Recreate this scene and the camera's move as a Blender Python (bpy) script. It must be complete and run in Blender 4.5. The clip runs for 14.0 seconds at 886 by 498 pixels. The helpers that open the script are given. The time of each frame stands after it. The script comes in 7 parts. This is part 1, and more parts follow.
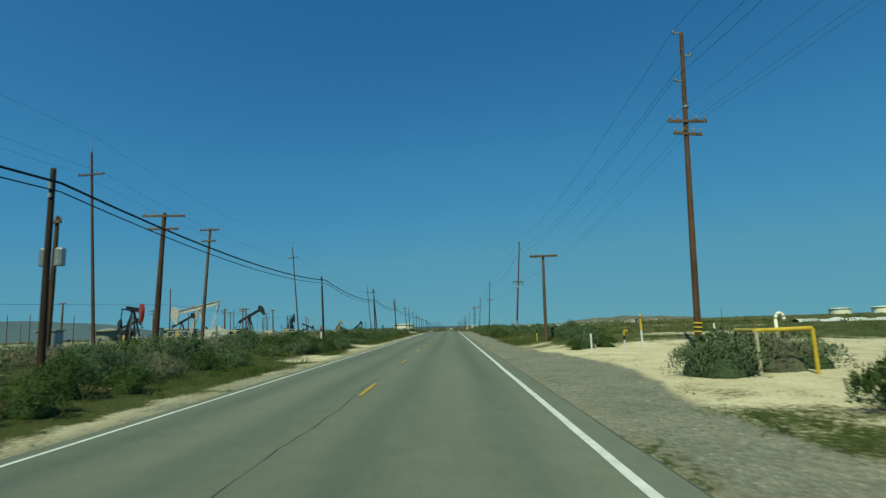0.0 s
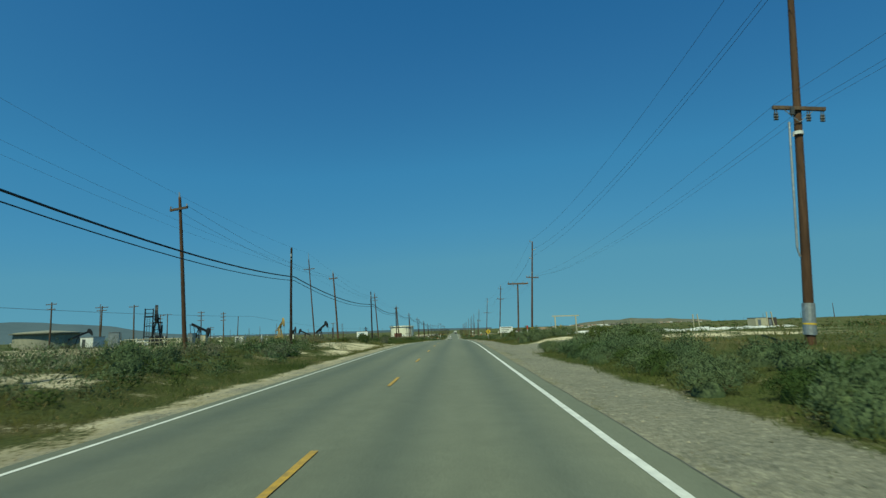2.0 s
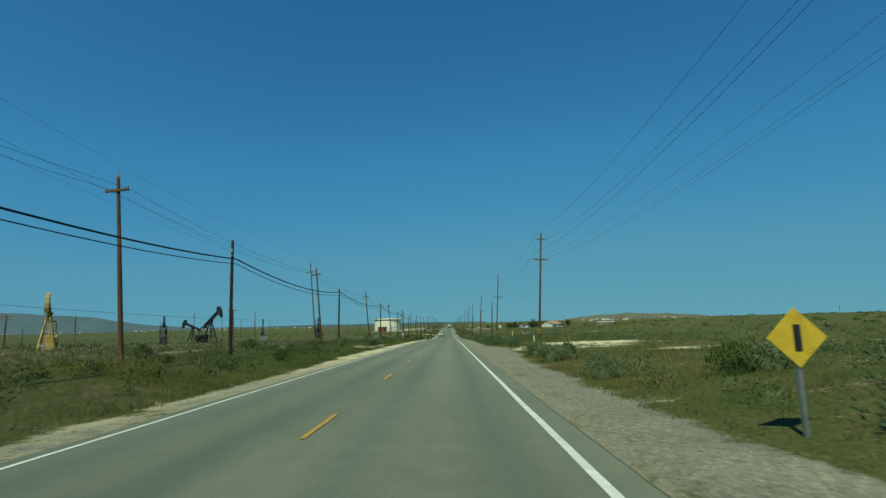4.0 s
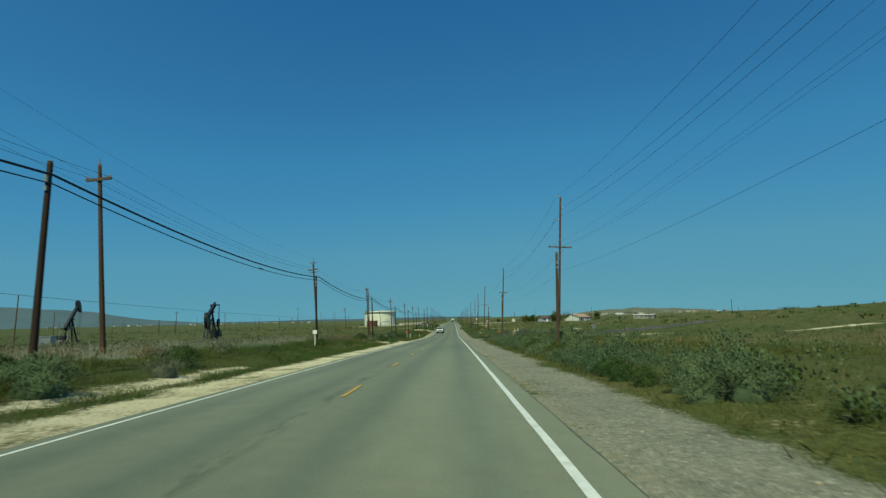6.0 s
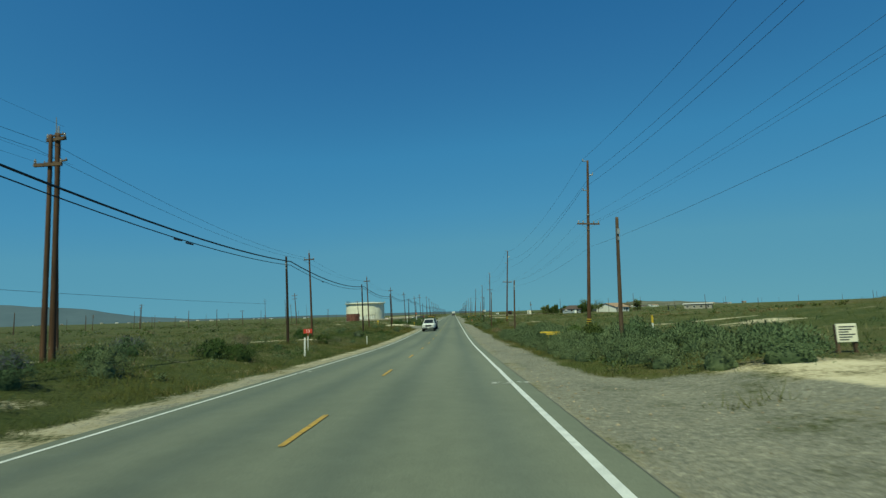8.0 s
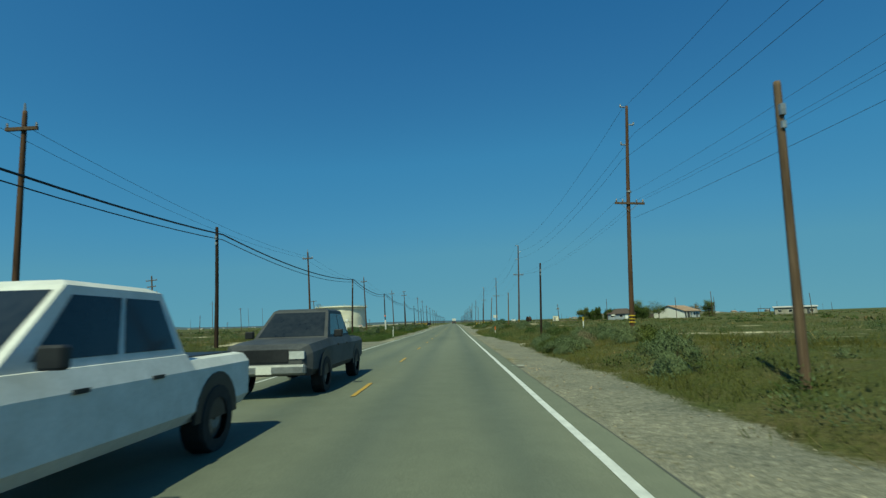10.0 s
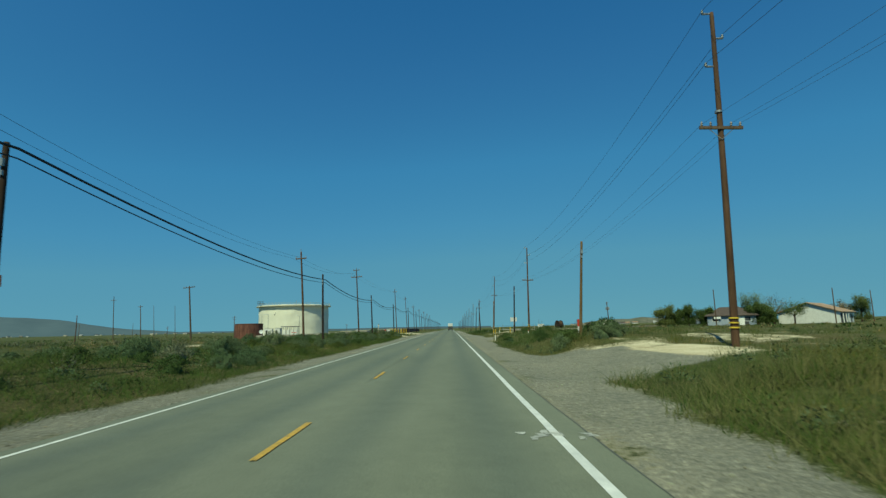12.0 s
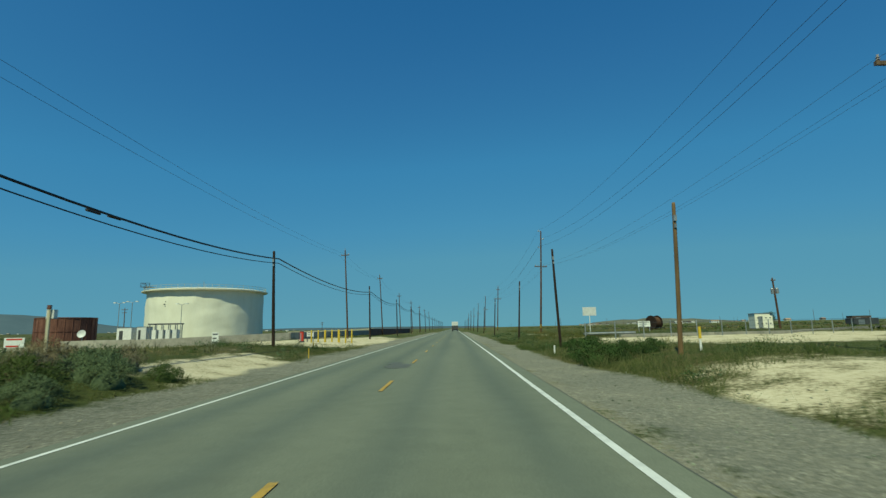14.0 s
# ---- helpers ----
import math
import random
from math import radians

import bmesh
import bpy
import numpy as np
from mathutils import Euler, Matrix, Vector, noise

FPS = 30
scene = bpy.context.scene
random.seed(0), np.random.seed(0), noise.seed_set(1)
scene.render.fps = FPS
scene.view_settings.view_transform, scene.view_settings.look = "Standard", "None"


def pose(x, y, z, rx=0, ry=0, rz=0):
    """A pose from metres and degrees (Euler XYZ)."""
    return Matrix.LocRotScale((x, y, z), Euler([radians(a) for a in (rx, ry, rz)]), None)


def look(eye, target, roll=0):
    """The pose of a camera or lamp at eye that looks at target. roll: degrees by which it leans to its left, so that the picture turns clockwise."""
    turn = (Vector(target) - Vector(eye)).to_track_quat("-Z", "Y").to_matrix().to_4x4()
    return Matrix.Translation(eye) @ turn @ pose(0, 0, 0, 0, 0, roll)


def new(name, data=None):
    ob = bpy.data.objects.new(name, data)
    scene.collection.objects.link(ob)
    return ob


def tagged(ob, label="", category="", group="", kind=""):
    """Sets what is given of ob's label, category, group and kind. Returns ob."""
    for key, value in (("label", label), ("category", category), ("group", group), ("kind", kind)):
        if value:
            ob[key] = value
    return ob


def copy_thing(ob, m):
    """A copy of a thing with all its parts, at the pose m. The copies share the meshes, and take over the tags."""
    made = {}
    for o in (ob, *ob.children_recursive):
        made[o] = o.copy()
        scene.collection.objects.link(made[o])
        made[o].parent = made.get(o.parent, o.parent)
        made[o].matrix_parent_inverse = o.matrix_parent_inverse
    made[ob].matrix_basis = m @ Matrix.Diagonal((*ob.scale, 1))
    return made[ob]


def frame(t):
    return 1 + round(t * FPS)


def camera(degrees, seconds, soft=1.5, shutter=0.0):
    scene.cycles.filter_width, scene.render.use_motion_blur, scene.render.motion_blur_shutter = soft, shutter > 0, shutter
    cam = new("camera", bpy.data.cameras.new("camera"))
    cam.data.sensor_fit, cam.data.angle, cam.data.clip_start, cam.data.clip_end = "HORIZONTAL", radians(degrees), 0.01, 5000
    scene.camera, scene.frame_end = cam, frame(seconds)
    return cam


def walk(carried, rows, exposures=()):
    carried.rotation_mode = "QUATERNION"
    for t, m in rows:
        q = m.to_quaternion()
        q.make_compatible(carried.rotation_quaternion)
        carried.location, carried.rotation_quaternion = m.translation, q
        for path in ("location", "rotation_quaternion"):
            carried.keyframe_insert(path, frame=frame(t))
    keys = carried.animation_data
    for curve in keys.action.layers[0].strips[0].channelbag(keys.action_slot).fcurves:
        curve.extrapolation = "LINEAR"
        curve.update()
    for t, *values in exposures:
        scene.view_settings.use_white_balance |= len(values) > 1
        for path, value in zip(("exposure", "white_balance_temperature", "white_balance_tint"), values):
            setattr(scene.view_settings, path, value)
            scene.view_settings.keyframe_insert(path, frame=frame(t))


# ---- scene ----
cam = camera(82.67, 14.0, soft=1.4, shutter=0.05)


# how steeply the road climbs along its way: over a low crest, down into a long dip
CLIMB = [(-700, 0.0), (-60, 0.002), (0, 0.004), (100, 0.004), (112, 0.002), (125, -0.006), (135, -0.012), (150, -0.017), (208, -0.017), (240, -0.021), (264, -0.025),
         (328, -0.026), (356, -0.005), (375, -0.001), (440, -0.001), (455, 0.002), (530, 0.002), (570, 0.0), (6000, 0.0)]


def climb(y):
    """The road's slope at y."""
    for (a, p), (b, q) in zip(CLIMB[:-1], CLIMB[1:]):
        if y < b:
            return p + (q - p) * max(0.0, (y - a) / (b - a))
    return 0.0


def rise(y):
    k = CLIMB[0][0]
    return rise_from(k, y) - rise_from(k, 0.0)


def rise_from(start, y):
    z = 0.0
    for (a, p), (b, q) in zip(CLIMB[:-1], CLIMB[1:]):
        if y <= a:
            break
        e = min(y, b)
        z += (e - a) * (p + (p + (q - p) * (e - a) / (b - a))) / 2
    return z


LIES = [rise(0.5 * i) for i in range(-1400, 3000)]


def lie(y):
    """The road's height at y over its height at the start."""
    f = min(4398.0, max(0.0, (y + 700) * 2))
    i = int(f)
    return LIES[i] + (LIES[i + 1] - LIES[i]) * (f - i)


def heading(x, y, z, yaw, pitch, roll):
    """A camera pose from its place and its yaw to the left, pitch upwards and roll, in degrees."""
    a, b = radians(yaw), radians(pitch)
    way = Vector((-math.sin(a) * math.cos(b), math.cos(a) * math.cos(b), math.sin(b)))
    return look((x, y, z), Vector((x, y, z)) + way * 10, roll)


PATH = [
    (0, 1.918, 0.00, 1.36, 0.619, 8.851, -2.074),
    (0.5, 1.915, 19.21, 1.36, 0.803, 9.082, -1.964),
    (1, 1.857, 38.28, 1.36, 1.037, 9.168, -1.459),
    (1.5, 1.710, 57.30, 1.36, 1.228, 9.048, -1.229),
    (2, 1.676, 76.28, 1.36, 1.084, 9.105, -1.951),
    (2.5, 1.702, 95.02, 1.36, 0.747, 9.101, -1.493),
    (2.7, 1.773, 102.50, 1.36, 0.443, 8.989, -1.803),
    (3.5, 1.960, 132.50, 1.36, 0.500, 8.420, -1.650),
    (4.8, 2.258, 181.21, 1.36, 0.604, 8.352, -1.396),
    (5, 2.267, 188.69, 1.36, 0.755, 8.290, -1.200),
    (5.5, 2.287, 207.35, 1.36, 0.878, 8.233, -1.257),
    (6, 2.376, 225.95, 1.36, 0.955, 7.833, -1.538),
    (6.5, 2.253, 244.48, 1.36, 1.024, 7.451, -1.415),
    (7, 2.099, 263.11, 1.36, 1.064, 7.302, -1.388),
    (7.5, 2.074, 281.77, 1.36, 0.946, 7.291, -1.900),
    (8, 2.130, 300.14, 1.36, 0.976, 7.277, -1.940),
    (8.2, 2.141, 307.52, 1.36, 0.916, 7.191, -1.862),
    (9, 2.100, 337.30, 1.36, 0.970, 7.550, -1.830),
    (9.5, 2.060, 355.90, 1.36, 1.000, 8.250, -1.800),
    (10.3, 2.000, 385.82, 1.36, 1.060, 8.358, -1.765),
    (10.5, 1.984, 393.23, 1.36, 1.099, 8.546, -1.451),
    (11, 2.114, 411.73, 1.36, 0.901, 8.667, -1.478),
    (11.5, 2.253, 430.23, 1.36, 0.677, 8.932, -2.037),
    (12, 2.162, 448.64, 1.36, 0.690, 8.956, -1.407),
    (12.5, 2.057, 466.90, 1.36, 0.968, 8.979, -1.742),
    (13, 1.995, 485.07, 1.36, 0.990, 8.973, -1.507),
    (13.5, 1.851, 503.16, 1.36, 1.059, 9.015, -1.428),
    (14, 1.654, 521.29, 1.36, 1.133, 8.925, -1.073),
]
walk(cam, [(t, heading(x, y, z + lie(y), yaw, pitch, roll)) for t, x, y, z, yaw, pitch, roll in PATH], [(0, 0.0, 7500, -20), (14, 0.0, 7500, -20)])

# ---- sky, sun ----
SUN = Vector((-0.307, -0.949, 1.30)).normalized()
world = bpy.data.worlds.new("sky")
scene.world = world
world.use_nodes = True
wn = world.node_tree.nodes
sky = wn.new("ShaderNodeTexSky")
sky.sky_type = "NISHITA"
sky.sun_disc = False
sky.sun_elevation = math.asin(SUN.z)
sky.sun_rotation = math.atan2(SUN.x, SUN.y)
sky.altitude = 0
sky.air_density = 0.7
sky.dust_density = 0.0
sky.ozone_density = 6.0
# the clear blue of this dry air, from deep overhead to pale teal at the horizon
split = wn.new("ShaderNodeSeparateColor")
# the sky darkens away from the point opposite the sun
way = wn.new("ShaderNodeTexCoord")
narrow = wn.new("ShaderNodeMapping")
narrow.inputs["Scale"].default_value = (1.7, 1, 1)
world.node_tree.links.new(way.outputs["Generated"], narrow.inputs["Vector"])
world.node_tree.links.new(narrow.outputs["Vector"], sky.inputs["Vector"])
world.node_tree.links.new(sky.outputs[0], split.inputs[0])
less = wn.new("ShaderNodeMath")
less.operation = "MULTIPLY"
less.inputs[1].default_value = 0.1
world.node_tree.links.new(split.outputs[1], less.inputs[0])
hue = wn.new("ShaderNodeValToRGB")
HUES = [(0.060, (0.014, 0.085, 0.296)), (0.098, (0.024, 0.120, 0.375)), (0.122, (0.033, 0.145, 0.421)), (0.187, (0.053, 0.214, 0.526)), (0.285, (0.077, 0.258, 0.560)), (0.400, (0.105, 0.292, 0.545)), (0.870, (0.140, 0.332, 0.535))]
while len(hue.color_ramp.elements) < len(HUES):
    hue.color_ramp.elements.new(0.5)
for e, (at, rgb) in zip(hue.color_ramp.elements, HUES):
    e.position, e.color = at, (*rgb, 1)
world.node_tree.links.new(less.outputs[0], hue.inputs[0])
world.node_tree.links.new(hue.outputs[0], wn["Background"].inputs[0])
wn["Background"].inputs[1].default_value = 1.0
sun = new("sun", bpy.data.lights.new("sun", "SUN"))
sun.data.energy = 4.0
sun.data.angle = radians(0.55)
sun.data.color = (1.0, 0.97, 0.84)
sun.matrix_world = look(SUN * 200, (0, 0, 0))

# ---- materials ----
def material(name, build, rough=0.8, metal=0.0, spec=0.5):
    m = bpy.data.materials.new(name)
    m.use_nodes = True
    nt = m.node_tree
    b = nt.nodes["Principled BSDF"]
    b.inputs["Roughness"].default_value = rough
    b.inputs["Metallic"].default_value = metal
    b.inputs["Specular IOR Level"].default_value = spec
    build(nt, b)
    return m


def node(nt, kind, **kw):
    n = nt.nodes.new("ShaderNode" + kind)
    for k, v in kw.items():
        n.inputs[k].default_value = v
    return n


def coords(nt, kind="Object"):
    return nt.nodes.new("ShaderNodeTexCoord").outputs[kind]


def world_place(nt):
    return nt.nodes.new("ShaderNodeNewGeometry").outputs["Position"]


def noise_of(nt, vec, scale, detail=4.0, rough=0.6):
    n = node(nt, "TexNoise", Scale=scale, Detail=detail, Roughness=rough)
    nt.links.new(vec, n.inputs["Vector"])
    return n.outputs["Fac"]


def stretched(nt, vec, sx, sy, sz):
    n = nt.nodes.new("ShaderNodeMapping")
    n.inputs["Scale"].default_value = (sx, sy, sz)
    nt.links.new(vec, n.inputs["Vector"])
    return n.outputs["Vector"]


def ramp(nt, fac, stops):
    n = nt.nodes.new("ShaderNodeValToRGB")
    el = n.color_ramp.elements
    while len(el) < len(stops):
        el.new(0.5)
    for e, (p, c) in zip(el, stops):
        e.position = p
        e.color = (*c, 1) if len(c) == 3 else c
    nt.links.new(fac, n.inputs["Fac"])
    return n.outputs["Color"]


def mixed(nt, fac, a, b, kind="MIX"):
    n = nt.nodes.new("ShaderNodeMix")
    n.data_type, n.blend_type = "RGBA", kind
    for sock, v in ((n.inputs[0], fac), (n.inputs[6], a), (n.inputs[7], b)):
        if isinstance(v, (int, float)):
            sock.default_value = v
        elif isinstance(v, tuple):
            sock.default_value = (*v, 1)
        else:
            nt.links.new(v, sock)
    return n.outputs[2]


def sums(nt, op, a, b):
    n = nt.nodes.new("ShaderNodeMath")
    n.operation = op
    for sock, v in ((n.inputs[0], a), (n.inputs[1], b)):
        if isinstance(v, (int, float)):
            sock.default_value = v
        else:
            nt.links.new(v, sock)
    return n.outputs[0]


def relief(nt, b, height, strength=0.4, distance=0.02):
    n = node(nt, "Bump", Strength=strength, Distance=distance)
    nt.links.new(height, n.inputs["Height"])
    nt.links.new(n.outputs[0], b.inputs["Normal"])


def worn(name, dark, light, scale=3.0, rough=0.7, metal=0.0, bump=0.25, stretch=(1, 1, 1), spec=0.4, dist=0.01):
    """A surface with two scales of variation between two colours."""
    def build(nt, b):
        v = stretched(nt, coords(nt), *stretch)
        big = noise_of(nt, v, scale, 5)
        fine = noise_of(nt, v, scale * 9, 3)
        both = sums(nt, "ADD", sums(nt, "MULTIPLY", big, 0.65), sums(nt, "MULTIPLY", fine, 0.35))
        col = ramp(nt, both, [(0.36, dark), (0.64, light)])
        one = nt.nodes.new("ShaderNodeObjectInfo").outputs["Random"]
        shade = ramp(nt, one, [(0.0, (0.82, 0.82, 0.82)), (1.0, (1.1, 1.08, 1.05))])
        nt.links.new(mixed(nt, 1.0, col, shade, "MULTIPLY"), b.inputs["Base Color"])
        relief(nt, b, both, bump, dist)
    return material(name, build, rough, metal, spec)


def wood(name, dark, light):
    def build(nt, b):
        v = stretched(nt, coords(nt), 9, 9, 0.35)
        grain = noise_of(nt, v, 3.0, 6, 0.7)
        blot = noise_of(nt, stretched(nt, coords(nt), 1, 1, 0.25), 1.6, 3)
        col = ramp(nt, grain, [(0.3, dark), (0.7, light)])
        col = mixed(nt, 1.0, col, ramp(nt, blot, [(0.35, (0.6, 0.58, 0.56)), (0.7, (1.12, 1.1, 1.05))]), "MULTIPLY")
        one = nt.nodes.new("ShaderNodeObjectInfo").outputs["Random"]
        col = mixed(nt, 1.0, col, ramp(nt, one, [(0, (0.8, 0.78, 0.76)), (1, (1.15, 1.12, 1.08))]), "MULTIPLY")
        nt.links.new(col, b.inputs["Base Color"])
        relief(nt, b, grain, 0.5, 0.01)
    return material(name, build, 0.85, 0, 0.25)


def leaf(name, dark, light, trans=0.25, warm=(1.3, 1.0, 0.78)):
    def build(nt, b):
        isl = nt.nodes.new("ShaderNodeNewGeometry").outputs["Random Per Island"]
        col = ramp(nt, isl, [(0.0, dark), (1.0, light)])
        patch = noise_of(nt, world_place(nt), 0.5, 3)
        col = mixed(nt, 1.0, col, ramp(nt, patch, [(0.3, (0.7, 0.74, 0.7)), (0.7, (1.25, 1.18, 1.1))]), "MULTIPLY")
        wide = noise_of(nt, world_place(nt), 0.055, 4)
        col = mixed(nt, 1.0, col, ramp(nt, wide, [(0.36, (0.66, 0.82, 0.72)), (0.5, (0.95, 0.95, 0.9)), (0.64, warm)]), "MULTIPLY")
        close = noise_of(nt, world_place(nt), 16, 3, 0.7)
        col = mixed(nt, 1.0, col, ramp(nt, close, [(0.3, (0.78, 0.8, 0.78)), (0.7, (1.2, 1.19, 1.17))]), "MULTIPLY")
        b.inputs["Diffuse Roughness"].default_value = 0.8
        nt.links.new(col, b.inputs["Base Color"])
        tr = nt.nodes.new("ShaderNodeBsdfTranslucent")
        nt.links.new(col, tr.inputs[0])
        mix = nt.nodes.new("ShaderNodeMixShader")
        mix.inputs[0].default_value = trans
        out = nt.nodes["Material Output"]
        nt.links.new(b.outputs[0], mix.inputs[1])
        nt.links.new(tr.outputs[0], mix.inputs[2])
        nt.links.new(mix.outputs[0], out.inputs[0])
    return material(name, build, 0.75, 0, 0.2)


def build_asphalt(nt, b):
    p = world_place(nt)
    tone = noise_of(nt, stretched(nt, p, 0.5, 0.05, 1), 1.0, 4)
    grain = noise_of(nt, p, 60, 2, 0.7)
    mid = noise_of(nt, p, 2.2, 4)
    sep = nt.nodes.new("ShaderNodeSeparateXYZ")
    nt.links.new(p, sep.inputs[0])
    # polished wheel tracks about 0.85 m either side of each lane's middle
    fx = sums(nt, "ABSOLUTE", sep.outputs[0], 0.0)
    off = sums(nt, "ABSOLUTE", sums(nt, "SUBTRACT", sums(nt, "ABSOLUTE", sums(nt, "SUBTRACT", fx, 1.78), 0), 0.88), 0)
    track = ramp(nt, off, [(0.05, (0.86, 0.885, 0.90)), (0.6, (1.07, 1.06, 1.02))])
    col = ramp(nt, tone, [(0.3, (0.094, 0.105, 0.083)), (0.7, (0.124, 0.134, 0.106))])
    col = mixed(nt, 1.0, col, ramp(nt, grain, [(0.3, (0.78, 0.78, 0.78)), (0.7, (1.2, 1.2, 1.2))]), "MULTIPLY")
    col = mixed(nt, 1.0, col, ramp(nt, mid, [(0.3, (0.93, 0.93, 0.93)), (0.7, (1.06, 1.06, 1.06))]), "MULTIPLY")
    # one stretch is paler and warmer
    pale_run = ramp(nt, sums(nt, "DIVIDE", sep.outputs[1], 600.0), [(0.27, (1.0, 1.0, 1.0)), (0.32, (1.20, 1.17, 1.12)), (0.40, (1.17, 1.15, 1.11)), (0.47, (1.05, 1.05, 1.03))])
    col = mixed(nt, 1.0, col, pale_run, "MULTIPLY")
    col = mixed(nt, 1.0, col, track, "MULTIPLY")
    # dark blotches of old tar beside the centre line on one stretch
    along = ramp(nt, sums(nt, "DIVIDE", sep.outputs[1], 600.0), [(0.335, (0, 0, 0)), (0.345, (1, 1, 1)), (0.405, (1, 1, 1)), (0.422, (0, 0, 0))])
    near = ramp(nt, sums(nt, "ABSOLUTE", sums(nt, "ADD", sep.outputs[0], 0.22), 0), [(0.03, (1, 1, 1)), (0.22, (0, 0, 0))])
    blot = ramp(nt, noise_of(nt, stretched(nt, p, 3.0, 0.9, 1), 1.0, 5, 0.7), [(0.46, (0, 0, 0)), (0.58, (1, 1, 1))])
    tar = mixed(nt, 1.0, mixed(nt, 1.0, along, near, "MULTIPLY"), blot, "MULTIPLY")
    col = mixed(nt, sums(nt, "MULTIPLY", tar, 0.5), col, (0.040, 0.042, 0.036))
    nt.links.new(col, b.inputs["Base Color"])
    b.inputs["Diffuse Roughness"].default_value = 1.0
    relief(nt, b, grain, 0.5, 0.006)


def build_ground(nt, b):
    p = world_place(nt)

    def att(name):
        n = nt.nodes.new("ShaderNodeAttribute")
        n.attribute_name = name
        return n.outputs["Fac"]
    big = noise_of(nt, p, 0.045, 5)
    mid = noise_of(nt, p, 0.6, 6, 0.65)
    fine = noise_of(nt, p, 9, 5, 0.7)
    tiny = noise_of(nt, p, 45, 3, 0.7)
    field = ramp(nt, sums(nt, "ADD", sums(nt, "MULTIPLY", big, 0.55), sums(nt, "MULTIPLY", mid, 0.45)),
                 [(0.36, (0.042, 0.060, 0.018)), (0.49, (0.068, 0.080, 0.028)), (0.60, (0.098, 0.088, 0.042)), (0.70, (0.13, 0.102, 0.058))])
    field = mixed(nt, 1.0, field, ramp(nt, fine, [(0.3, (0.5, 0.52, 0.5)), (0.7, (1.45, 1.4, 1.3))]), "MULTIPLY")
    field = mixed(nt, 1.0, field, ramp(nt, tiny, [(0.3, (0.55, 0.58, 0.55)), (0.7, (1.45, 1.4, 1.35))]), "MULTIPLY")
    sand = ramp(nt, sums(nt, "ADD", sums(nt, "MULTIPLY", mid, 0.5), sums(nt, "MULTIPLY", fine, 0.5)),
                [(0.34, (0.22, 0.165, 0.095)), (0.45, (0.45, 0.39, 0.265)), (0.62, (0.62, 0.56, 0.41))])
    pebble = noise_of(nt, p, 8, 6, 0.85)
    grav = ramp(nt, sums(nt, "ADD", sums(nt, "MULTIPLY", tiny, 0.5), sums(nt, "MULTIPLY", pebble, 0.5)), [(0.36, (0.075, 0.076, 0.064)), (0.47, (0.19, 0.189, 0.158)), (0.57, (0.285, 0.282, 0.240)), (0.66, (0.42, 0.415, 0.365))])
    cells = node(nt, "TexVoronoi", Scale=17.0, Randomness=1.0)
    nt.links.new(p, cells.inputs["Vector"])
    sep_c = nt.nodes.new("ShaderNodeSeparateColor")
    nt.links.new(cells.outputs["Color"], sep_c.inputs[0])
    stone = ramp(nt, sep_c.outputs[0], [(0.0, (0.78, 0.79, 0.80)), (0.6, (0.95, 0.95, 0.94)), (0.85, (1.03, 1.02, 1.0)), (1.0, (1.30, 1.29, 1.26))])
    grav = mixed(nt, 1.0, grav, stone, "MULTIPLY")
    grav = mixed(nt, 1.0, grav, ramp(nt, mid, [(0.32, (0.72, 0.73, 0.73)), (0.7, (1.06, 1.03, 0.98))]), "MULTIPLY")
    jit = sums(nt, "MULTIPLY", sums(nt, "SUBTRACT", sums(nt, "ADD", sums(nt, "MULTIPLY", mid, 0.6), sums(nt, "MULTIPLY", fine, 0.4)), 0.5), 3.2)
    fs = ramp(nt, sums(nt, "ADD", att("sand"), jit), [(0.28, (0, 0, 0)), (0.72, (1, 1, 1))])
    fg = ramp(nt, sums(nt, "ADD", att("gravel"), sums(nt, "MULTIPLY", jit, 0.85)), [(0.32, (0, 0, 0)), (0.68, (1, 1, 1))])
    col = mixed(nt, fs, field, sand)
    col = mixed(nt, fg, col, grav)
    nt.links.new(col, b.inputs["Base Color"])
    b.inputs["Diffuse Roughness"].default_value = 0.9
    relief(nt, b, sums(nt, "ADD", tiny, sums(nt, "MULTIPLY", fine, 2.0)), 0.7, 0.05)


M_ASPHALT = material("asphalt", build_asphalt, 0.78, 0, 0.25)
M_GROUND = material("ground", build_ground, 0.95, 0, 0.15)
M_WHITE_LINE = worn("white_line_paint", (0.50, 0.51, 0.48), (0.74, 0.74, 0.70), 4, 0.6)
M_YELLOW_LINE = worn("yellow_line_paint", (0.24, 0.17, 0.06), (0.62, 0.37, 0.045), 7, 0.65)
M_POLE_DARK = wood("creosote_wood", (0.020, 0.013, 0.010), (0.062, 0.038, 0.027))
M_POLE_BROWN = wood("weathered_brown_wood", (0.055, 0.030, 0.019), (0.155, 0.088, 0.054))
M_POLE_PALE = wood("fresh_tan_wood", (0.125, 0.078, 0.038), (0.275, 0.182, 0.095))
M_POLE_GREY = wood("grey_brown_wood", (0.075, 0.048, 0.032), (0.19, 0.135, 0.095))
M_WIRE = worn("wire", (0.012, 0.012, 0.014), (0.035, 0.035, 0.04), 2, 0.6)
M_WIRE_FAR = worn("weathered_wire", (0.05, 0.06, 0.07), (0.10, 0.11, 0.12), 2, 0.5, 0.4)
M_DARKSTEEL = worn("dull_steel", (0.10, 0.105, 0.11), (0.20, 0.205, 0.21), 5, 0.5, 0.6)
M_GLOSS_PALE = worn("clear_lens", (0.45, 0.47, 0.48), (0.60, 0.62, 0.63), 5, 0.1)
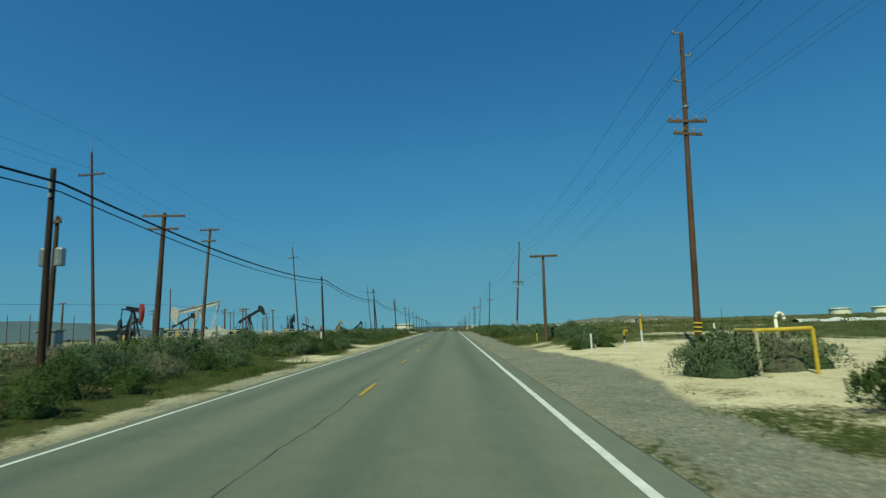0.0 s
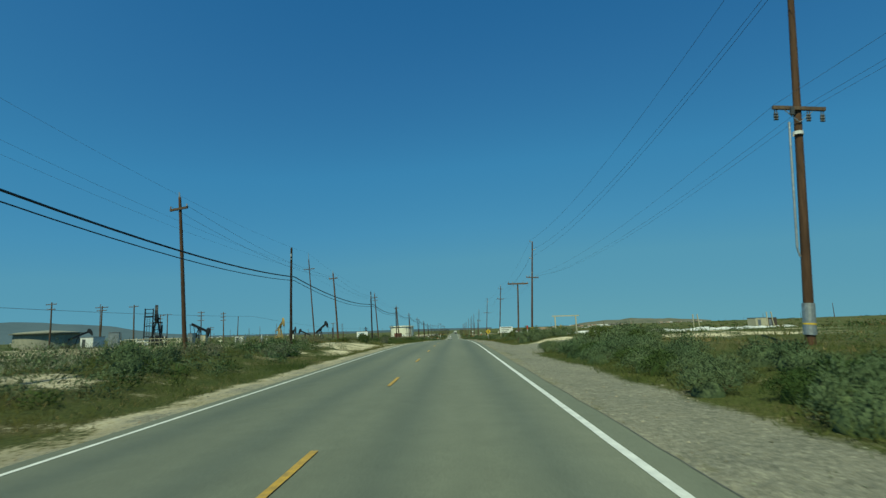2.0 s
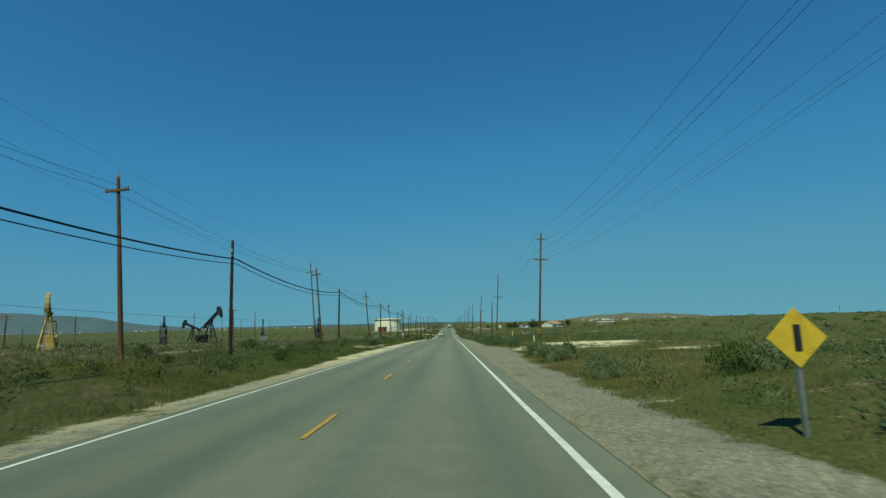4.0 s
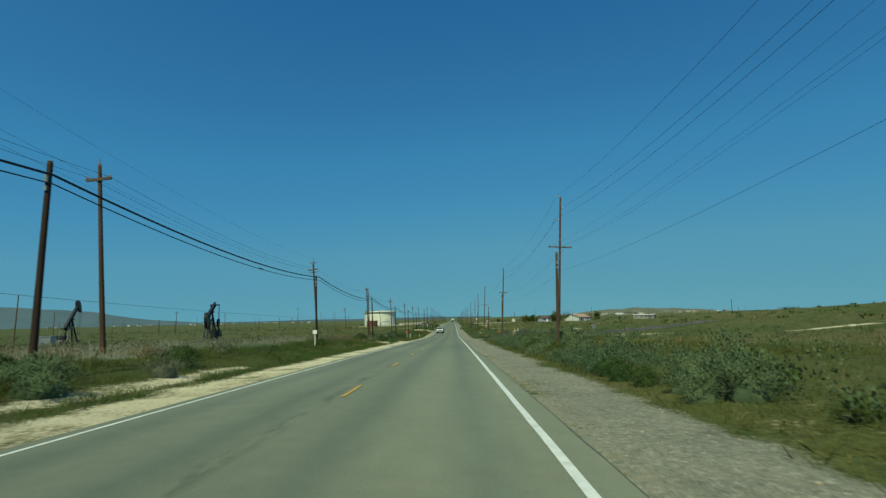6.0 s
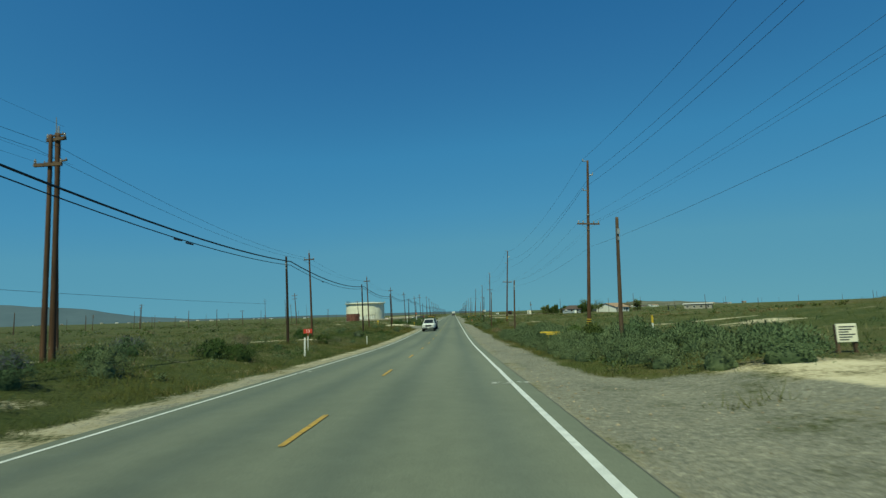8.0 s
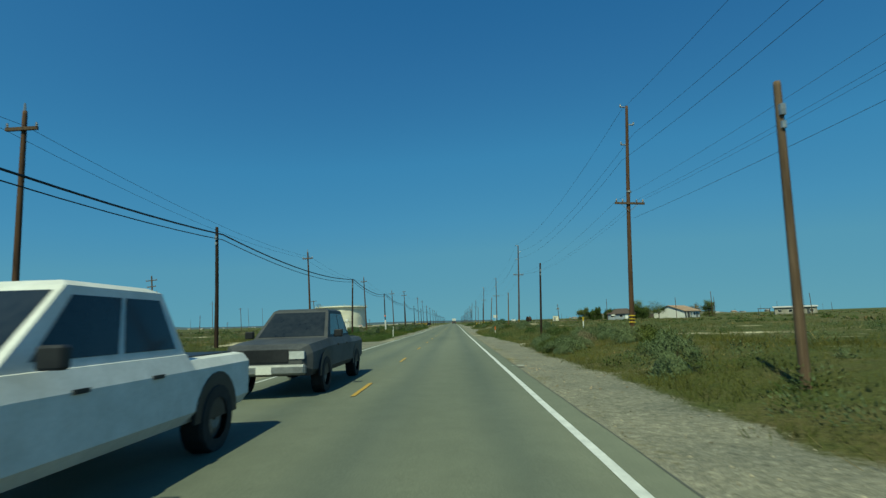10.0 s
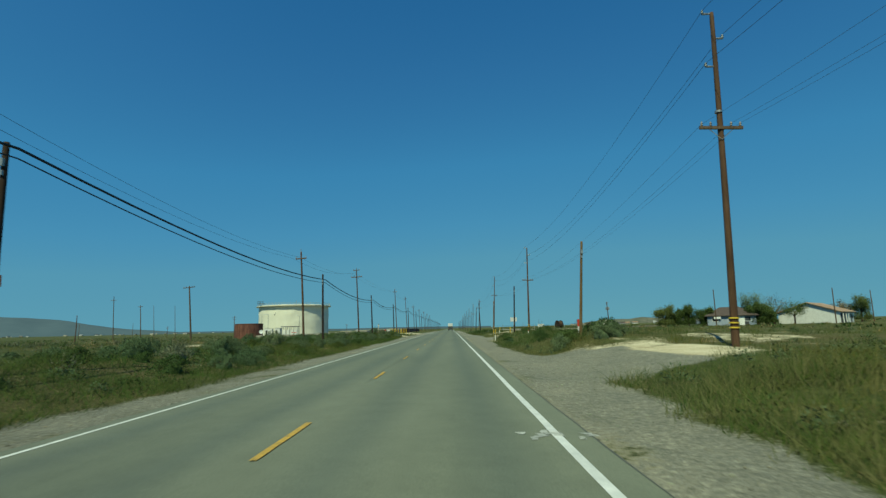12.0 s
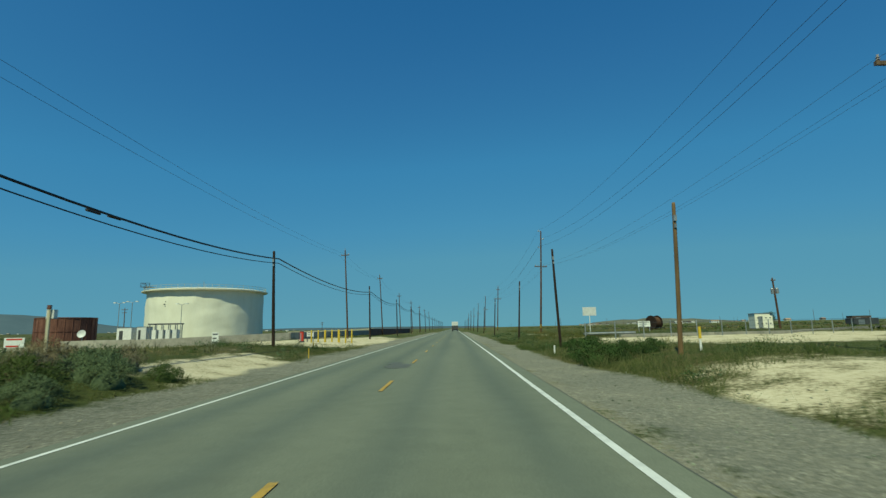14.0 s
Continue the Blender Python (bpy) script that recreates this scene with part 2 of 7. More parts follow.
M_STEEL = worn("galvanised_steel", (0.28, 0.29, 0.29), (0.46, 0.47, 0.46), 6, 0.45, 0.7)
M_PORCELAIN = worn("porcelain", (0.30, 0.22, 0.17), (0.48, 0.42, 0.36), 4, 0.25)
M_BLACK = worn("black_machine_paint", (0.007, 0.008, 0.010), (0.026, 0.027, 0.030), 2, 0.5, 0.0, 0.2)
M_DARKGREY = worn("dark_grey_paint", (0.035, 0.038, 0.042), (0.075, 0.08, 0.085), 2, 0.6)
M_WHITE = worn("white_paint", (0.62, 0.62, 0.58), (0.80, 0.80, 0.77), 3, 0.55)
M_CREAM = worn("cream_tank_paint", (0.82, 0.775, 0.61), (0.90, 0.865, 0.71), 0.5, 0.6, 0, 0.08, (1, 1, 0.3))
M_JACK_TAN = worn("tan_machine_paint", (0.27, 0.185, 0.055), (0.46, 0.33, 0.12), 1.2, 0.6, 0, 0.1)
M_CREAM_DULL = worn("dull_cream_paint", (0.40, 0.37, 0.26), (0.50, 0.46, 0.33), 1.0, 0.7, 0, 0.1, (1, 1, 0.3))
M_TANK_GREY = worn("weathered_grey_tank_paint", (0.22, 0.215, 0.165), (0.31, 0.30, 0.235), 0.8, 0.7, 0, 0.1, (1, 1, 0.3))
M_RUST = worn("rusted_steel", (0.070, 0.024, 0.018), (0.20, 0.088, 0.062), 1.4, 0.85, 0, 0.4, (1, 1, 0.25))
M_RED = worn("red_paint", (0.42, 0.03, 0.02), (0.60, 0.06, 0.035), 4, 0.5)
M_DULLRED = worn("faded_red_paint", (0.20, 0.022, 0.022), (0.36, 0.05, 0.045), 3, 0.6)
M_ORANGE = worn("orange_plastic", (0.62, 0.12, 0.02), (0.80, 0.20, 0.04), 4, 0.5)
M_YELLOW = worn("yellow_paint", (0.50, 0.33, 0.03), (0.72, 0.50, 0.06), 4, 0.55)
M_CONCRETE = worn("concrete", (0.26, 0.24, 0.20), (0.40, 0.37, 0.31), 1.2, 0.9, 0, 0.4)
M_ROOF = worn("pale_roof_sheet", (0.42, 0.41, 0.38), (0.58, 0.56, 0.52), 2, 0.6)
M_ROOF_RUSTY = worn("rust_stained_roof_sheet", (0.24, 0.13, 0.075), (0.46, 0.33, 0.22), 0.8, 0.7)
M_SHADED_WALL = worn("blue_grey_shaded_wall", (0.26, 0.30, 0.36), (0.36, 0.41, 0.47), 1.5, 0.7)
M_ROOF_BROWN = worn("brown_roof", (0.055, 0.040, 0.035), (0.10, 0.075, 0.062), 3, 0.8)
M_DARKGLASS = worn("dark_glass", (0.012, 0.016, 0.020), (0.03, 0.035, 0.04), 1, 0.08, 0, 0.0)
M_RUBBER = worn("rubber", (0.012, 0.012, 0.012), (0.03, 0.03, 0.03), 6, 0.8)
M_BLUE = worn("pale_blue_plastic", (0.30, 0.42, 0.52), (0.48, 0.58, 0.66), 2, 0.5)
M_CHALK = worn("sprayed_white_marking", (0.22, 0.225, 0.19), (0.52, 0.52, 0.48), 9, 0.8)
M_EDGE_SHADE = worn("edge_shade", (0.085, 0.086, 0.072), (0.14, 0.14, 0.115), 5, 0.75)
M_PATCH = worn("dark_tar_patch", (0.075, 0.078, 0.064), (0.12, 0.122, 0.10), 5, 0.7)
M_SAGE = leaf("sagebrush_leaves", (0.084, 0.126, 0.070), (0.168, 0.222, 0.130), 0.3, (1.08, 1.02, 0.94))
M_SAGE_DARK = leaf("dark_green_leaves", (0.045, 0.080, 0.026), (0.092, 0.140, 0.046), 0.3)
M_OLIVE = leaf("olive_tree_leaves", (0.100, 0.134, 0.044), (0.190, 0.235, 0.088), 0.3, (1.1, 1.0, 0.9))
M_SEED_GRASS = leaf("seeding_grass", (0.062, 0.078, 0.026), (0.175, 0.172, 0.085), 0.3, (1.1, 1.0, 0.9))
M_PALE_WEED = leaf("pale_grey_weeds", (0.22, 0.235, 0.205), (0.36, 0.375, 0.335), 0.3, (1.0, 0.98, 0.96))
M_TREE = leaf("dark_tree_leaves", (0.052, 0.086, 0.026), (0.115, 0.160, 0.050), 0.3, (1.0, 1.0, 0.92))
M_GRASS = leaf("verge_grass", (0.052, 0.070, 0.020), (0.096, 0.114, 0.036), 0.3)
M_LUSH = leaf("lush_grass", (0.042, 0.074, 0.016), (0.078, 0.126, 0.030), 0.3, (1.1, 1.0, 0.9))
M_DRY = leaf("dry_grass", (0.15, 0.115, 0.060), (0.31, 0.25, 0.145), 0.3, (1.15, 1.0, 0.86))
M_GREY_BRUSH = leaf("grey_dry_brush", (0.13, 0.132, 0.098), (0.235, 0.228, 0.175), 0.2)
M_FLOWER = leaf("violet_flowers", (0.10, 0.085, 0.17), (0.22, 0.19, 0.31), 0.3)
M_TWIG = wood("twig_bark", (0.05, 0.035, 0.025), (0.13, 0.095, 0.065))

# ---- mesh helpers ----
class Geo:
    """Collects vertices and faces for one mesh."""

    def __init__(self):
        self.v, self.f = [], []

    def box(self, cx, cy, cz, sx, sy, sz, m=None):
        """A box about its centre, with slightly chamfered long edges left square."""
        n = len(self.v)
        for dx in (-0.5, 0.5):
            for dy in (-0.5, 0.5):
                for dz in (-0.5, 0.5):
                    p = Vector((cx + dx * sx, cy + dy * sy, cz + dz * sz))
                    self.v.append(tuple(m @ p) if m else tuple(p))
        for q in ((0, 1, 3, 2), (4, 6, 7, 5), (0, 4, 5, 1), (2, 3, 7, 6), (0, 2, 6, 4), (1, 5, 7, 3)):
            self.f.append(tuple(n + i for i in q))
        return self

    def rod(self, a, b, ra, rb=None, seg=8, caps=True):
        """A round bar from a to b, tapering from ra to rb."""
        a, b = Vector(a), Vector(b)
        rb = ra if rb is None else rb
        w = (b - a).normalized()
        u = w.orthogonal().normalized()
        t = w.cross(u)
        n = len(self.v)
        for c, r in ((a, ra), (b, rb)):
            for i in range(seg):
                k = 2 * math.pi * i / seg
                self.v.append(tuple(c + u * (r * math.cos(k)) + t * (r * math.sin(k))))
        for i in range(seg):
            j = (i + 1) % seg
            self.f.append((n + i, n + j, n + seg + j, n + seg + i))
        if caps:
            self.f.append(tuple(n + i for i in reversed(range(seg))))
            self.f.append(tuple(n + seg + i for i in range(seg)))
        return self

    def beam(self, a, b, w, h):
        """A square bar from a to b, w wide and h deep."""
        a, b = Vector(a), Vector(b)
        d = (b - a).normalized()
        s = d.cross(Vector((0, 0, 1)))
        s = Vector((1, 0, 0)) if s.length < 1e-4 else s.normalized()
        u = s.cross(d)
        n = len(self.v)
        for c in (a, b):
            for p, q in ((-1, -1), (1, -1), (1, 1), (-1, 1)):
                self.v.append(tuple(c + s * (p * w / 2) + u * (q * h / 2)))
        for i in range(4):
            j = (i + 1) % 4
            self.f.append((n + i, n + j, n + 4 + j, n + 4 + i))
        self.f += [(n + 3, n + 2, n + 1, n), (n + 4, n + 5, n + 6, n + 7)]
        return self

    def spin(self, profile, seg=24, m=None, close=False):
        """A body turned about z from (radius, height) pairs."""
        n = len(self.v)
        for r, z in profile:
            for i in range(seg):
                k = 2 * math.pi * i / seg
                p = Vector((r * math.cos(k), r * math.sin(k), z))
                self.v.append(tuple(m @ p) if m else tuple(p))
        for j in range(len(profile) - 1):
            for i in range(seg):
                k = (i + 1) % seg
                self.f.append((n + j * seg + i, n + j * seg + k, n + (j + 1) * seg + k, n + (j + 1) * seg + i))
        if close:
            self.f.append(tuple(n + i for i in reversed(range(seg))))
            self.f.append(tuple(n + (len(profile) - 1) * seg + i for i in range(seg)))
        return self

    def slab(self, outline, z0, z1, m=None):
        """A flat outline of (x, y) pairs pulled up from z0 to z1."""
        n, k = len(self.v), len(outline)
        for z in (z0, z1):
            for x, y in outline:
                p = Vector((x, y, z))
                self.v.append(tuple(m @ p) if m else tuple(p))
        for i in range(k):
            j = (i + 1) % k
            self.f.append((n + i, n + j, n + k + j, n + k + i))
        self.f += [tuple(n + i for i in reversed(range(k))), tuple(n + k + i for i in range(k))]
        return self

    def shaft(self, pts, radii, seg=10):
        """One round tapering body through several points up z, closed at the top."""
        n = len(self.v)
        for (x, y, z), r in zip(pts, radii):
            for i in range(seg):
                k = 2 * math.pi * i / seg
                self.v.append((x + r * math.cos(k), y + r * math.sin(k), z))
        for j in range(len(pts) - 1):
            for i in range(seg):
                k = (i + 1) % seg
                self.f.append((n + j * seg + i, n + j * seg + k, n + (j + 1) * seg + k, n + (j + 1) * seg + i))
        top = n + (len(pts) - 1) * seg
        self.f.append(tuple(top + i for i in range(seg)))
        return self

    def tube(self, pts, r, seg=6):
        for a, b in zip(pts[:-1], pts[1:]):
            self.rod(a, b, r, r, seg)
        return self

    def data(self, name, mat, smooth=False):
        me = bpy.data.meshes.new(name)
        me.from_pydata(self.v, [], self.f)
        me.materials.append(mat)
        if smooth:
            me.polygons.foreach_set("use_smooth", [True] * len(me.polygons))
        me.update()
        return me


def part(name, geo, mat, parent=None, label="", smooth=False, bevel=0.0):
    ob = new(name, geo.data(name, mat, smooth))
    if bevel:
        mod = ob.modifiers.new("edge", "BEVEL")
        mod.width, mod.segments, mod.limit_method = bevel, 1, "ANGLE"
    if parent is not None:
        ob.parent = parent
    return tagged(ob, label) if label else ob


def thing(name, m, label, category, group="", kind=""):
    ob = new(name)
    ob.matrix_basis = m
    return tagged(ob, label, category, group, kind)


def soft_step(a, b, v):
    k = min(1.0, max(0.0, (v - a) / (b - a)))
    return k * k * (3 - 2 * k)


# bare sandy places: middle x, middle y, half widths, strength
SAND = [(15.5, 17.0, 10.5, 12.5, 1.0), (13, 112, 7.5, 5.5, 0.95), (12.5, 192, 5, 4, 0.9), (12.2, 309.0, 4.2, 4.4, 0.72), (9.3, 469.4, 4.4, 4.4, 0.9),
        (6.6, 508, 0.6, 9, 0.5), (12.0, 519.5, 4.6, 6.2, 0.6), (11.2, 531.6, 3.9, 4.2, 0.68), (-9.2, 89, 1.0, 1.5, 0.7), (-7.6, 84, 0.8, 1.6, 0.7), (-6.75, 241.0, 0.55, 6.4, 0.7), (13.6, 413.2, 1.3, 1.2, 0.9), (8.3, 407.8, 0.7, 0.8, 0.85), (6.7, 408, 0.6, 1.6, 0.9), (22, 556, 10, 8, 0.85), (33, 566, 8, 6, 0.8),
        (-6.4, 111.0, 1.1, 3.4, 0.62), (-7.6, 118.5, 2.2, 4.2, 0.66), (-7.0, 125.5, 1.8, 3.6, 0.6), (-5.8, 132, 0.7, 6.0, 0.55), (-5.6, 297, 1.2, 10, 0.48), (-9.2, 410.5, 3.2, 7.2, 0.82), (-7.2, 414, 1.2, 5.5, 0.75), (-6.8, 541.0, 2.2, 4.6, 0.8), (-13, 580, 9, 20, 0.8),
        (-55, 100, 40, 55, 0.55), (-48, 250, 16, 20, 0.42), (-46, 315, 8, 8, 0.5), (21, 111, 6, 3, 0.7), (-45, 600, 26, 40, 0.55),
        (-7.3, 279, 0.5, 9, 0.5), (-7.2, 296, 0.9, 12, 0.46), (-7.4, 206, 0.7, 3, 0.5), (-6.6, 217, 0.5, 9, 0.45), (-8.2, 107.4, 0.9, 0.8, 0.7), (7, 31.5, 1.6, 4.5, 0.5), (-8.6, 43.2, 4.2, 2.6, 0.95), (-5.2, 27.2, 1.3, 2.8, 0.9), (-5.1, 38.5, 0.5, 4.0, 0.65), (13.4, 73.8, 1.5, 0.8, 1.0)]
prng = random.Random(17)
# small worn patches scattered through the fields
for i in range(60):
    SAND.append((prng.uniform(11, 34), prng.uniform(30, 620), prng.uniform(0.8, 3.4), prng.uniform(0.8, 3.0), prng.uniform(0.45, 0.75)))
SAND = [spot for spot in SAND if not (spot[0] > 15 and 200 < spot[1] < 232)]
for i in range(50):
    SAND.append((-prng.uniform(11, 40), prng.uniform(-5, 620), prng.uniform(0.8, 3.6), prng.uniform(0.8, 3.0), prng.uniform(0.45, 0.75)))


NEAR_SAND = {}
for spot in SAND:
    for k in range(int((spot[1] - 1.6 * spot[3]) // 20), int((spot[1] + 1.6 * spot[3]) // 20) + 1):
        NEAR_SAND.setdefault(k, []).append(spot)


def sandy(x, y):
    s = 0.0
    for cx, cy, hx, hy, k in NEAR_SAND.get(int(y // 20), ()):
        d = ((abs(x - cx) / hx) ** 3 + (abs(y - cy) / hy) ** 3) ** (1 / 3)
        if d < 1.9:
            d += 0.35 * noise.noise((x * 1.2 / hx + cx, y * 1.2 / hy, 4.0)) + 0.12 * noise.noise((x * 0.7, y * 0.7, 6.0))
        if d < 1.6:
            s = max(s, k * (1 - soft_step(0.75, 1.35, d)))
    if -6.2 < x < -3.5:
        out = 0.7 * soft_step(170, 190, y) * soft_step(308, 298, y)
        s = max(s, (0.7 + 0.06 * out) * (1 - soft_step(4.5 + out, 5.4 + out, -x)))
    if 3.9 < x < 5.2:
        s = max(s, 0.62 * (1 - soft_step(4.5, 5.2, x)))
    return s


def gravelly(x, y):
    wob = 0.45 * noise.noise((x * 0.1, y * 0.13, 3.0)) + 0.3 * noise.noise((x, y * 0.5, 7.0))
    if x > 0:
        wide = 6.15 + wob * 1.0 + 1.2 * soft_step(12, 4, abs(y - 20)) + 0.9 * soft_step(14, 4, abs(y - 194)) + 3.6 * soft_step(7, 3, abs(y - 111)) + 3.2 * soft_step(9, 6, abs(y - 306)) + 4.0 * soft_step(6.5, 4.5, abs(y - 468.7)) - 1.25 * soft_step(14, 8, abs(y - 439)) + 1.0 * soft_step(20, 8, abs(y - 524)) + 1.3 * soft_step(8, 4, abs(y - 511))
        near = 0.62 + 0.38 * soft_step(4.2, 4.9, x + 0.5 * wob)
        near *= 1 - 0.3 * soft_step(10, 6, abs(y - 305)) * soft_step(4.6, 6.0, x)
        return near * (1 - soft_step(wide - 0.5, wide + 0.5, x))
    wide = 4.9 + wob + 0.5 * soft_step(380, 400, y) + 0.7 * soft_step(505, 520, y) + 1.45 * soft_step(15, 8, abs(y - 409))
    return (0.52 + 0.3 * soft_step(15, 8, abs(y - 409)) + 0.25 * soft_step(425, 440, y) - 0.3 * soft_step(170, 190, y) * soft_step(312, 300, y)) * (1 - soft_step(wide - 0.5, wide + 0.5, -x))


def ground_z(x, y):
    return lie(y) + lay(x, y)


def lay(x, y):
    """The ground's height over the road's middle at the same y."""
    a = abs(x)
    if a < 3.6:
        return -0.025 * a - 0.06
    if x > 0:
        z = -0.155 - 0.03 * soft_step(4, 6.0, x) + 0.48 * soft_step(6.2, 11, x) * (1 - 0.8 * soft_step(36, 27, y))
        z += 0.34 * soft_step(7.2, 9, x) * soft_step(473.5, 477.5, y) * soft_step(512, 502, y) * soft_step(30, 16, x)
        hill = 3.7 * soft_step(18, 75, x) * soft_step(320, 160, x) * soft_step(170, 300, y) * soft_step(415, 350, y)
        z += hill + 3.0 * soft_step(100, 700, x)
        z -= 0.8 * soft_step(30, 90, x) * soft_step(200, 60, y)
    else:
        z = -0.15 + 0.62 * soft_step(5.2, 10.5, a) + 0.1 * soft_step(11, 40, a) + 7 * soft_step(300, 1500, a) - 0.7 * soft_step(16, 42, a) * soft_step(480, 540, y) - 0.38 * soft_step(6, 9, a) * soft_step(548, 566, y)
    rough = soft_step(7, 11, a)
    z += rough * (0.12 * noise.noise((x * 0.14, y * 0.14, 0.0)) + 0.05 * noise.noise((x * 0.6, y * 0.6, 5.0)))
    return z + 0.02 * soft_step(4.2, 5.0, a) * noise.noise((x * 1.7, y * 1.7, 9.0))


def steps(*runs):
    out = []
    for a, b, d in runs:
        n = max(1, round((b - a) / d))
        out += [a + (b - a) * i / n for i in range(n)]
    return out + [runs[-1][1]]


XS = steps((-4600, -1500, 500), (-1500, -400, 140), (-400, -120, 35), (-120, -50, 9), (-50, -20, 3), (-20, -10, 1.1), (-10, -3.6, 0.4),
           (-3.6, 3.6, 3.6), (3.6, 11, 0.4), (11, 24, 1.1), (24, 60, 3.5), (60, 160, 10), (160, 500, 28), (500, 1500, 120), (1500, 4600, 500))
YS = steps((-600, -60, 90), (-60, -6, 6), (-6, 600, 1.0), (600, 760, 4), (760, 1100, 14), (1100, 2200, 60), (2200, 4600, 400))
gv = [(x, y, ground_z(x, y)) for y in YS for x in XS]
nx = len(XS)
gf = [(j * nx + i, j * nx + i + 1, (j + 1) * nx + i + 1, (j + 1) * nx + i) for j in range(len(YS) - 1) for i in range(nx - 1)]
gm = bpy.data.meshes.new("ground")
gm.from_pydata(gv, [], gf)
gm.polygons.foreach_set("use_smooth", [True] * len(gf))
gm.materials.append(M_GROUND)
for key, fn in (("sand", sandy), ("gravel", gravelly)):
    at = gm.attributes.new(key, "FLOAT", "POINT")
    at.data.foreach_set("value", [fn(v[0], v[1]) if -7 < v[1] < 700 and abs(v[0]) < 130 else 0.0 for v in gv])
tagged(new("ground", gm), "dry plain of green grass, brown scrub, gravel and pale sand", "ground", kind="structure")

# ---- road ----
RIGHT_LINE, LEFT_LINE, DASH, PERIOD, FIRST = 3.53, -3.385, 2.17, 8.7, 10.585


def road_z(x, y):
    return lie(y) - 0.025 * abs(x)


def flat_dash(name, x0, x1, y0, y1, lift, mat, ragged, step):
    """A worn painted bar with uneven edges."""
    g = Geo()
    n = round((y1 - y0) / step)
    for j in range(n + 1):
        y = y0 + (y1 - y0) * j / n
        for x in (x0, x1):
            g.v.append((x + ragged * (noise.noise((x * 9, y * 0.9, 1.0)) + 0.6 * noise.noise((x * 9, y * 3.3, 4.0))), y, lift))
    g.f += [(2 * j, 2 * j + 1, 2 * j + 3, 2 * j + 2) for j in range(n)]
    return g


def strip(name, x0, x1, y0, y1, lift, mat, ragged=0.0, step=1.0, cols=1, thick=0.0):
    g = Geo()
    n = max(1, round((y1 - y0) / step))
    xs = [x0 + (x1 - x0) * i / cols for i in range(cols + 1)]
    for j in range(n + 1):
        y = y0 + (y1 - y0) * j / n
        for i, x in enumerate(xs):
            e = edge_x(y) - x if i == cols and x == 4.02 else 0.0
            if ragged and i in (0, cols):
                e += ragged * (noise.noise((x, y * 0.35, 1.0)) + 0.6 * noise.noise((x, y * 1.3, 4.0)))
            g.v.append((x + e, y, road_z(x + e, y) + lift))
    c = cols + 1
    g.f += [(j * c + i, j * c + i + 1, (j + 1) * c + i + 1, (j + 1) * c + i) for j in range(n) for i in range(cols)]
    if thick:
        for i, s in ((0, -1), (cols, 1)):
            k = len(g.v)
            for j in range(n + 1):
                x, y, z = g.v[j * c + i]
                g.v.append((x + s * 0.05, y, z - thick))
            g.f += [(j * c + i, (j + 1) * c + i, k + j + 1, k + j)[::s] for j in range(n)]
    return g


def edge_x(y):
    """Where the asphalt ends beside the shoulder."""
    return 3.99 - 0.15 * soft_step(30, 8, abs(y - 272)) - 0.06 * soft_step(30, 8, abs(y - 318))


road = part("road", strip("road", -3.72, 4.02, -60, 900, 0.0, M_ASPHALT, 0.03, 0.5, 8, 0.13), M_ASPHALT)
tagged(road, "two-lane grey worn asphalt road with broken edges", "road", kind="structure")
# a thin dark strip paints the shade along the asphalt's broken edge
g = Geo()
for j in range(1281):
    y = -60 + 0.5 * j
    e = 0.03 * (noise.noise((4.02, y * 0.35, 1.0)) + 0.6 * noise.noise((4.02, y * 1.3, 4.0)))
    w = 0.006 + 0.02 * max(0.0, noise.noise((2.0, y * 0.5, 8.0)) + 0.3)
    g.v += [(edge_x(y) + e - w, y, road_z(edge_x(y) + e - w, y) + 0.004), (edge_x(y) + 0.01 + e, y, road_z(edge_x(y) + 0.01 + e, y) + 0.004)]
g.f += [(2 * j, 2 * j + 1, 2 * j + 3, 2 * j + 2) for j in range(1280)]
tagged(part("road_edge", g, M_EDGE_SHADE), "dark strip painting the shade along the asphalt's broken edge", "road", kind="structure")
far_road = part("road", strip("road", -3.72, 4.02, 900, 3600, 0.0, M_ASPHALT, 0.1, 30, 4, 0.13), M_ASPHALT)
tagged(far_road, "two-lane grey worn asphalt road running to the horizon", "road", kind="structure")
for x, half, tag in ((RIGHT_LINE, 0.06, "white edge line, slightly chipped, along the road"), (LEFT_LINE, 0.046, "white edge line, slightly chipped, along the road")):
    o = part("edge_line", strip("edge_line", x - half, x + half, -60, 900, 0.005, M_WHITE_LINE, 0.012, 1.0), M_WHITE_LINE)
    tagged(o, tag, "road marking", "edge lines", "structure")
dash_mesh = flat_dash("dash", -0.046, 0.046, 0, DASH, 0.005, M_YELLOW_LINE, 0.009, 0.15).data("dash", M_YELLOW_LINE)
for k in range(-6, 70):
    o = new("centre_dash", dash_mesh)
    at = FIRST + k * PERIOD
    o.matrix_basis = pose(0, at, lie(at) + 0.002, math.degrees(math.atan2(lie(at + DASH) - lie(at), DASH)))
    tagged(o, "worn yellow centre dash painted on the asphalt", "road marking", "centre dashes", "structure")

# ---- poles and wires ----
rng = random.Random(4)


